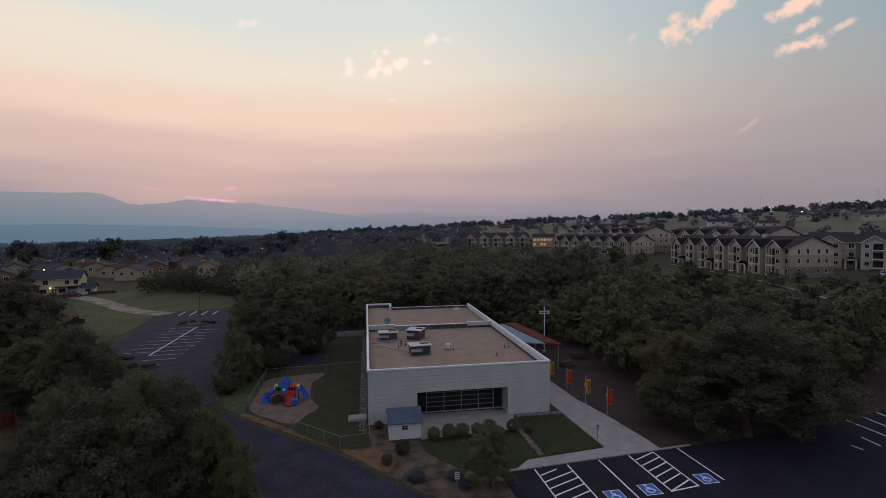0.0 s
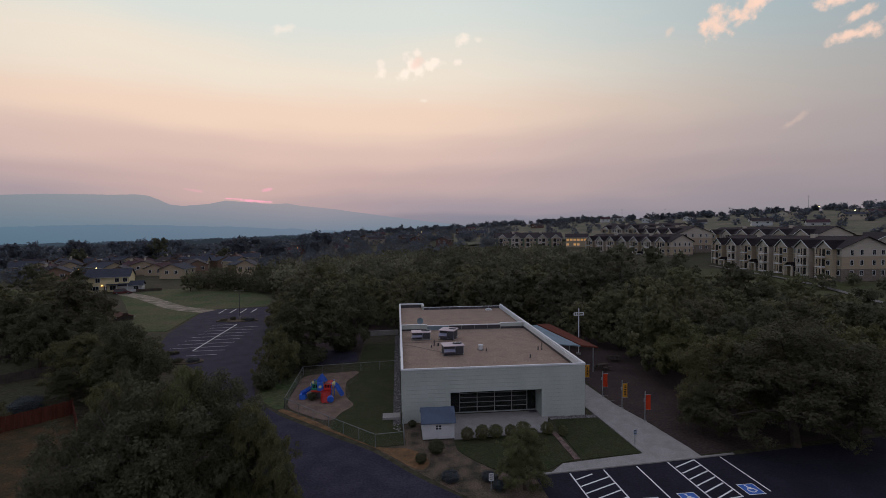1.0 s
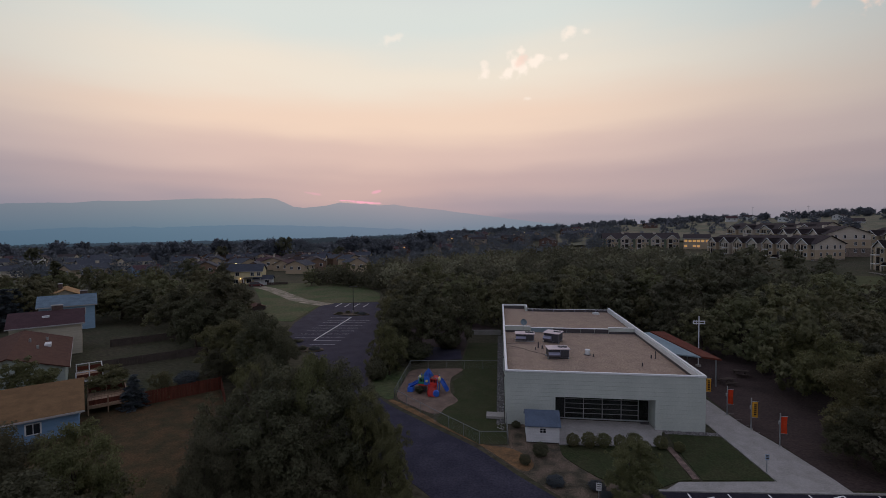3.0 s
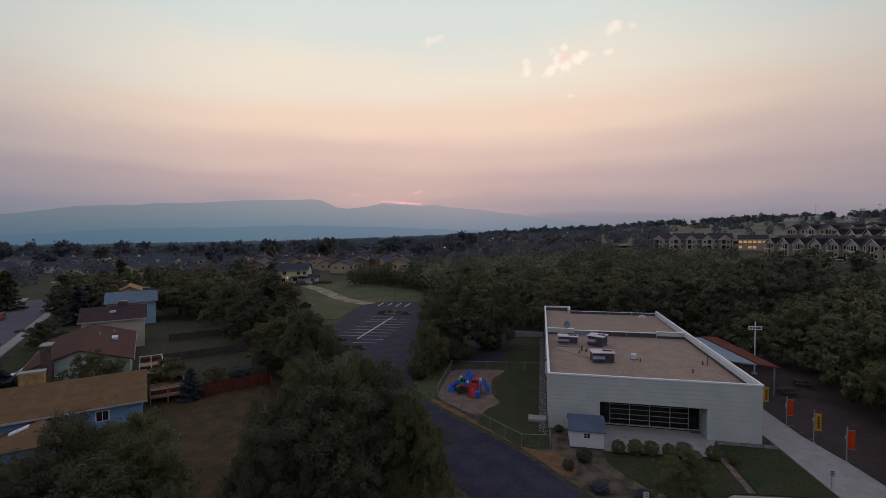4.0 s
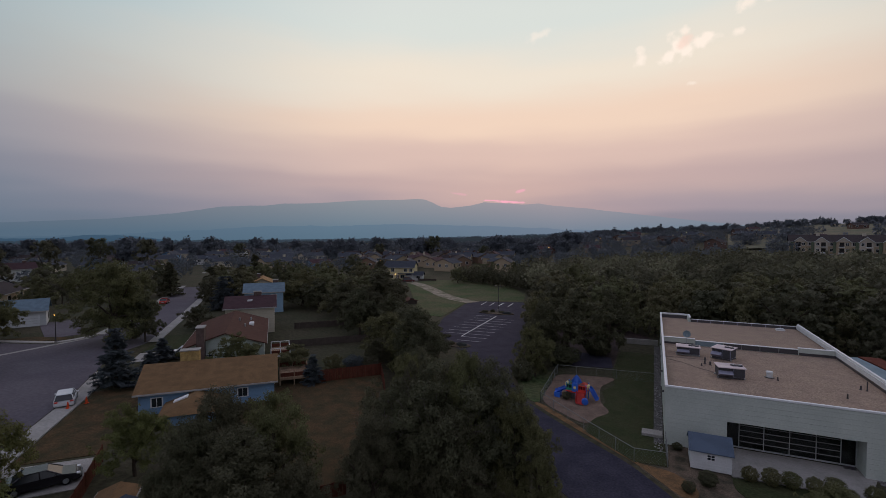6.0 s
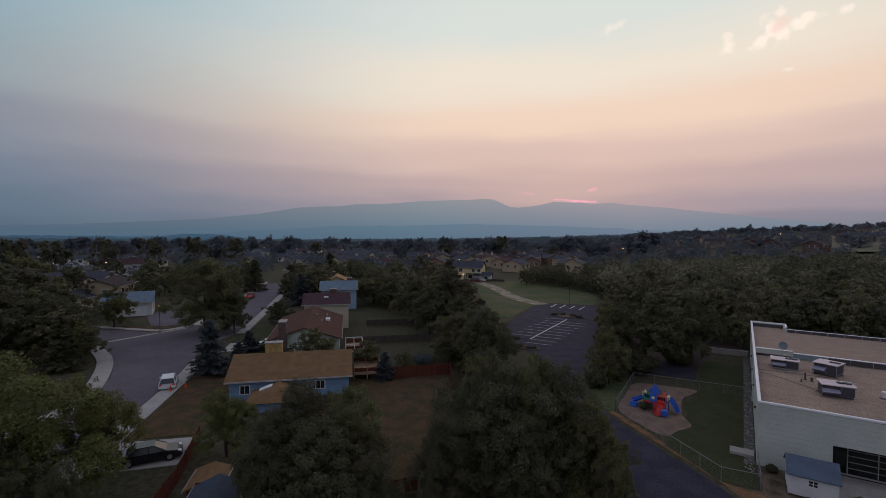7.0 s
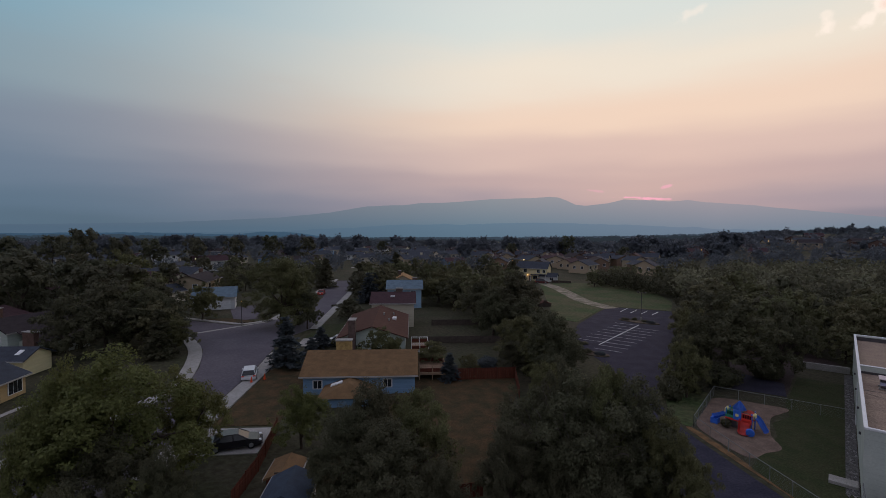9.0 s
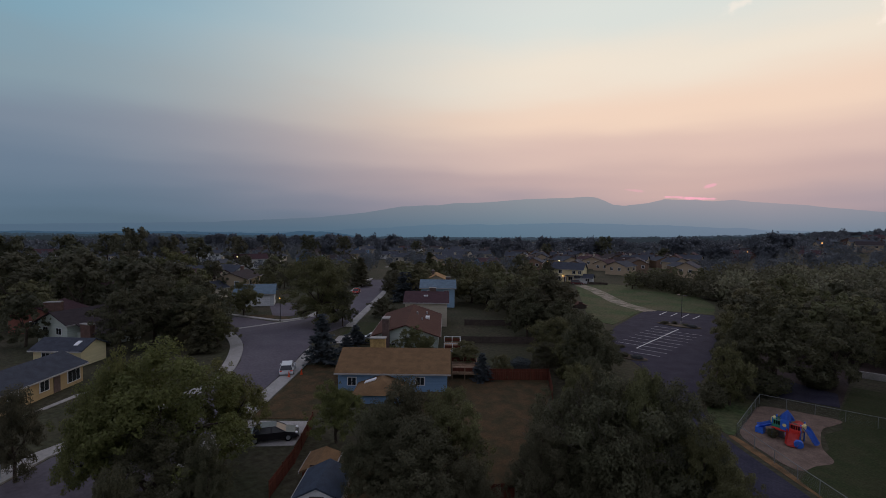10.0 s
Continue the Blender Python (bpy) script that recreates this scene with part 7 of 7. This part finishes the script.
part("lettering_bar", boxes((-0.35, -0.028, 2.58, 0.35, -0.02, 2.67)), WHITE_PAINT, sg)


# ---- wooded distance ----
def busy(x, y):
    a, b = (-x + y) * 0.7071, (x + y) * 0.7071
    if -33 < b < -19 and a < 260:
        return True
    if 40 < a < 128 and -19 < b < 14:
        return True
    if inside(x, y, FIELD_EDGE) or inside(x, y, street_pts):
        return True
    return any((x - p) ** 2 + (y - q) ** 2 < 70 for p, q in HOUSES)


near_estate = [polar(100, 120), polar(96, 190), polar(70, 200), polar(36, 200), polar(34, 150), (-60, 90), (-50, 66), (-58, 78), (-90, 90), (-110, 60), (-96, 50), (-135, 40), (-88, 26), (-75, 22), (-92, 10)]
for i, (x, y) in enumerate(scatter(near_estate, 8.0, lambda x, y: busy(x, y) or math.hypot(x + 121, y - 55) < 13 or math.hypot(x + 80, y - 3) < 11, 5, 70)):
    rng = random.Random(i + 50)
    h = rng.uniform(6.5, 11.5)
    plant(MID[rng.randrange(5)], x, y, h, h * rng.uniform(0.38, 0.5))
for x, y, h, r in ((-104, 20, 14, 6.5), (-110, 20, 15, 7), (-128, 12, 15, 7), (-140, 14, 16, 8), (-136, 2, 15, 7), (-122, 28, 13, 6)):
    plant(MID[1], x, y, h, r)
for x, y, h, r in ((-150, 92, 9, 4.4), (-160, 104, 10, 5), (-134, 108, 9, 4.4), (-126, 118, 9, 4.4), (-148, 118, 8, 4), (-118, 128, 9, 4.6), (-140, 140, 9, 4.4), (-170, 90, 10, 5), (-156, 78, 9, 4.5), (-108, 116, 8, 4), (-66, 84, 10, 5), (-72, 92, 10, 5), (-62, 98, 9, 4.6), (-74, 108, 9, 4.5), (-84, 104, 10, 5), (-80, 120, 9, 4.5), (-92, 128, 9, 4.4), (-68, 157, 7, 3.6), (-58, 166, 9, 4.2), (-50, 172, 9, 4.4), (-64, 168, 8, 4), (-100, 142, 9, 4.5)):
    plant(MID[0], x, y, h, r)
rng_f = random.Random(12)


def spread(lo, hi, r0, r1, n, h0, h1):
    out = []
    while len(out) < n:
        az, r = rng_f.uniform(lo, hi), math.sqrt(rng_f.uniform(r0 * r0, r1 * r1))
        x, y = polar(az, r)
        if busy(x, y) or (-56 < az < -8 and r < 320 and 60 < x < 200):
            continue
        h = rng_f.uniform(h0, h1)
        out.append((x, y, h, h * rng_f.uniform(0.35, 0.55)))
    return out


for k, word in enumerate(("dark", "olive", "fresh")):
    far_wood("wood", WOODS[k::3], 0.14, 420, word + " green woodland crowns behind the hall", 60 + 10 * k, LEAVES[(6, 7, 6)[k]])
# crowns in LEAVES[4] carry painted distance haze in their colour
far_wood("estate_trees", spread(14, 100, 215, 420, 420, 4.0, 8.0), 0.16, 270, "haze-tinted trees among the distant houses", 61, LEAVES[4])
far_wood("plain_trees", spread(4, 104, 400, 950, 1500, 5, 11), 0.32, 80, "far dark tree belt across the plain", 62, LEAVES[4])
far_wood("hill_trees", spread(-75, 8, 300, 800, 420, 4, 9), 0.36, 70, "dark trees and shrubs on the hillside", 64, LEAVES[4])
far_wood("slope_trees", spread(-14, 16, 245, 560, 280, 5, 9), 0.16, 250, "haze-tinted trees between houses on the slope", 68, LEAVES[4])
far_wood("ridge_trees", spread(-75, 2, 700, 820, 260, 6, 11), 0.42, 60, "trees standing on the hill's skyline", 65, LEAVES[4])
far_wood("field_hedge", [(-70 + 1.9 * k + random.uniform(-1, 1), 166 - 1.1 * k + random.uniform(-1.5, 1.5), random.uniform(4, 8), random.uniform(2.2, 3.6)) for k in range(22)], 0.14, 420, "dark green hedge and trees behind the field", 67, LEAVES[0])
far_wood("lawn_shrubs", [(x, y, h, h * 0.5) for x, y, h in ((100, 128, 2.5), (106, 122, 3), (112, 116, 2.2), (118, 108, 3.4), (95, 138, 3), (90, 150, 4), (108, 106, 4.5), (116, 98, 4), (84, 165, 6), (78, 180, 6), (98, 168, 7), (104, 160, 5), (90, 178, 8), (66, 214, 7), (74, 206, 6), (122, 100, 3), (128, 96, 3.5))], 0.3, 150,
         "low dark shrubs on the apartment lawn", 66, LEAVES[6])
for az, rr, h, r in ((26.3, 330, 19, 8), (80, 190, 21, 7), (85, 205, 18, 7), (77, 186, 18, 6), (74, 205, 17, 7), (89, 190, 18, 7), (70, 235, 17, 7), (66, 262, 17, 7), (62, 262, 18, 7), (58, 285, 17, 7), (93, 200, 19, 8), (82, 230, 18, 8), (49, 330, 14, 6), (20, 300, 12, 5), (33, 330, 13, 6)):
    x, y = polar(az, rr)
    plant(MID[1], x, y, h, r)


for k, x, y, h, r in ((0, 82.7, 156.0, 6.5, 2.8), (1, 99.1, 171.0, 7.2, 2.6)):
    plant(SPRUCE[1], x, y, h, r, model_half=0.42)
for x, y, h, r in ((84.0, 190.0, 6.0, 4.4), (91.0, 188.0, 5.4, 3.4), (72.0, 228.0, 5.0, 3.6), (79.0, 214.0, 4.4, 3.2), (103.0, 133.0, 4.6, 3.0), (97.0, 152.0, 4.2, 3.0)):
    plant(MID[1], x, y, h, r)


def far_lamp(az, r, h, colour, size):
    x, y = polar(az, r)
    t = thing("street_lamp", "distant street lamp with a glowing head", "street lamp", pose(x, y, terrain(x, y)), group="distant street lamps")
    part("pole", tube(bmesh.new(), (0, 0, 0), (0, 0, h), 0.1, n=6), DARK_PANEL, t)
    head = bmesh.new()
    bmesh.ops.create_icosphere(head, subdivisions=1, radius=size, matrix=Matrix.Translation((0, 0, h)))
    part("lamp_head", head, glow_mat("far_lamp_" + ("amber" if colour[1] < 0.5 else "warm"), colour, 5.0), t)


# the lamp at azimuth 70 is an added light without a known source
for az, r, h, c, s in ((-47.6, 520, 7, (1.0, 0.75, 0.3), 0.5), (-45.0, 640, 9, (1.0, 0.8, 0.45), 0.45), (33.0, 212, 6, (1.0, 0.45, 0.1), 0.2), (31.6, 218, 6, (1.0, 0.5, 0.15), 0.2), (6.0, 330, 12, (1.0, 0.33, 0.06), 0.24),
                      (12.0, 300, 9, (1.0, 0.45, 0.1), 0.22), (-3.0, 350, 12, (1.0, 0.6, 0.3), 0.22), (70.0, 220, 7, (1.0, 0.6, 0.3), 0.18)):
    far_lamp(az, r, h, c, s)
for az, r, h in ((-44.2, 690, 22), (-53.0, 700, 22), (-27.0, 690, 18), (-31.5, 700, 16)):
    x, y = polar(az, r)
    t = thing("radio_mast", "thin grey radio mast on the hill", "mast", pose(x, y, terrain(x, y) - 0.5))
    part("mast", tube(bmesh.new(), (0, 0, 0), (0, 0, h), 0.2, 0.12, 6), GALV, t)
    part("cross_bar", boxes((-1.5, -0.1, h * 0.9, 1.5, 0.1, h * 0.9 + 0.3)), GALV, t)


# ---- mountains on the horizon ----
# self-lit backdrop colour: distance haze painted by height and from left to right
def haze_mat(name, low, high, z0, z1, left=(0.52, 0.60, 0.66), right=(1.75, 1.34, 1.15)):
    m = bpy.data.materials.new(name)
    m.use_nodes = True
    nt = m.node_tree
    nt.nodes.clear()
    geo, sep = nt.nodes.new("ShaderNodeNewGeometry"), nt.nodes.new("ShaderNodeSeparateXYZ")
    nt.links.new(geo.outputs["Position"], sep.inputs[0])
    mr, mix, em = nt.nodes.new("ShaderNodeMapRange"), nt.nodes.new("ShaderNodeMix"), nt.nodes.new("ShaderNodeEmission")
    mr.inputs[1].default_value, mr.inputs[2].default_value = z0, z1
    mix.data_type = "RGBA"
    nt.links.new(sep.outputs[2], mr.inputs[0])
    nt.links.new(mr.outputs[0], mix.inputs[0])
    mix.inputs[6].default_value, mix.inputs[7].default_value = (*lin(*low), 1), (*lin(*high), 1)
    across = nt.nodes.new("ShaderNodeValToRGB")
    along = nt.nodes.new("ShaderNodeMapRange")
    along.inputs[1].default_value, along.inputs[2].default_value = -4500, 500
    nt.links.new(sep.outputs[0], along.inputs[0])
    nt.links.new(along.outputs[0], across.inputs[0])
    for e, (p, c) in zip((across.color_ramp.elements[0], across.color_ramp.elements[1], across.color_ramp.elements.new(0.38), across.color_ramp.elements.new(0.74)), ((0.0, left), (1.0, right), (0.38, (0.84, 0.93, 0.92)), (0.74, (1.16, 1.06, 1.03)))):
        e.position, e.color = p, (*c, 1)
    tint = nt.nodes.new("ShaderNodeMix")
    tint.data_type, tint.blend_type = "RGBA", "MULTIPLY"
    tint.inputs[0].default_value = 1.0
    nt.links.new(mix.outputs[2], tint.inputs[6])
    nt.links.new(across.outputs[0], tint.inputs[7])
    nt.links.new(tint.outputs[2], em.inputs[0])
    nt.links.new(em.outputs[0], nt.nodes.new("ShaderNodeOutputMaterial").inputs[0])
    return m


def ridge(name, r, profile, material, label, rough, back, segs=240, jag=0.0):
    """A far range: azimuth and elevation of its crest at a few places, roughened, falling away behind."""
    bm = bmesh.new()
    azs, els = [p[0] for p in profile], [p[1] for p in profile]
    prev = None
    for k in range(segs + 1):
        az = azs[0] + (azs[-1] - azs[0]) * k / segs
        el = float(np.interp(az, azs, els)) + rough * noise.noise(Vector((az * 0.45, r, 0.0))) + 0.4 * rough * noise.noise(Vector((az * 1.7, r, 3.0))) + jag * (noise.noise(Vector((az * 6.0, r, 5.0))) + 0.6 * noise.noise(Vector((az * 19.0, r, 7.0))))
        c = polar(az, r)
        top = 19 + r * math.tan(radians(el))
        ring = [bm.verts.new((*c, -130)), bm.verts.new((c[0] * 1.01, c[1] * 1.01, -130 + (top + 130) * 0.55)), bm.verts.new((c[0] * 1.02, c[1] * 1.02, top)), bm.verts.new((c[0] * back, c[1] * back, -130))]
        if prev:
            for i in range(3):
                bm.faces.new((prev[i], prev[i + 1], ring[i + 1], ring[i]))
        prev = ring
    structure(name, bm, material, label, "mountains")


main_profile = [(-12, 0.3), (-7, 0.9), (-3.7, 1.3), (-0.2, 1.8), (3.3, 2.25), (7.1, 2.8), (11.2, 3.2), (13.0, 3.5), (15, 3.4), (17, 3.55), (19.6, 3.72), (21.3, 3.3), (23.8, 3.0), (25.0, 3.15), (25.9, 3.6), (26.9, 4.0),
                (28, 4.12), (30.7, 4.0), (35.5, 3.85), (40.3, 3.45), (44.2, 3.3), (46.3, 3.05), (50.5, 2.85), (55, 2.0), (60.8, 1.3), (72, 0.6), (85, 0.2), (100, -0.3)]
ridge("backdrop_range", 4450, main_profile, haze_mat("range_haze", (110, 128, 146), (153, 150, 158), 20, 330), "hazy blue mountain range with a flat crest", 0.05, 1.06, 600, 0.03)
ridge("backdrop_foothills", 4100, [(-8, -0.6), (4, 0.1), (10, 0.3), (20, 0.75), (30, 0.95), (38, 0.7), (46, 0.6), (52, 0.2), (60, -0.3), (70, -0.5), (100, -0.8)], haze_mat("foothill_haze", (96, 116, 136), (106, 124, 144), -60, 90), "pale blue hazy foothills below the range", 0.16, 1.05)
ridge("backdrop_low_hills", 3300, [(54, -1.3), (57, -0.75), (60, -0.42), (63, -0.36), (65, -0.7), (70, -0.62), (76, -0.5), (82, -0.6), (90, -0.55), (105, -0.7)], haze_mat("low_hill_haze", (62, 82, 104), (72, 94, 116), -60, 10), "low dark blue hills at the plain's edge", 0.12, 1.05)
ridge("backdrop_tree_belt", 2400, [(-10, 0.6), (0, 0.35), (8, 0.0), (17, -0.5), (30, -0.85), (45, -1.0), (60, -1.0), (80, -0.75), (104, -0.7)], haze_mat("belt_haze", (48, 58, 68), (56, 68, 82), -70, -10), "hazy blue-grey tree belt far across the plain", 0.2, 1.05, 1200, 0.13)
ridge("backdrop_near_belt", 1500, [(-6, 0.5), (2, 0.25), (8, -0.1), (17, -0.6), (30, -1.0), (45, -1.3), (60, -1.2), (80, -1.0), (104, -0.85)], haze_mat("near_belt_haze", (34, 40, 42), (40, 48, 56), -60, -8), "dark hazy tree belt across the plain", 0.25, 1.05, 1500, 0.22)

# tree tops that stand out along the skyline
rng = random.Random(71)
skyline = []
for _ in range(120):
    rr, h = rng.uniform(330, 760), rng.uniform(11, 18)
    skyline.append((*polar(rng.uniform(8, 104), rr), h, h * rng.uniform(0.32, 0.5)))
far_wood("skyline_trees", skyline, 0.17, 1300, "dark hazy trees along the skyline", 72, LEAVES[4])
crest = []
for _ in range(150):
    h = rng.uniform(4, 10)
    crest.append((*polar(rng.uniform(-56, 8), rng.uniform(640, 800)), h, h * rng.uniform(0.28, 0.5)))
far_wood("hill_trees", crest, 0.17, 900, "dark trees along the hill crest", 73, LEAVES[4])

# the models have served
for model in NEAR + PARK + MID + SPRUCE + SHRUB:
    for ob in (*model.children_recursive, model):
        bpy.data.objects.remove(ob)
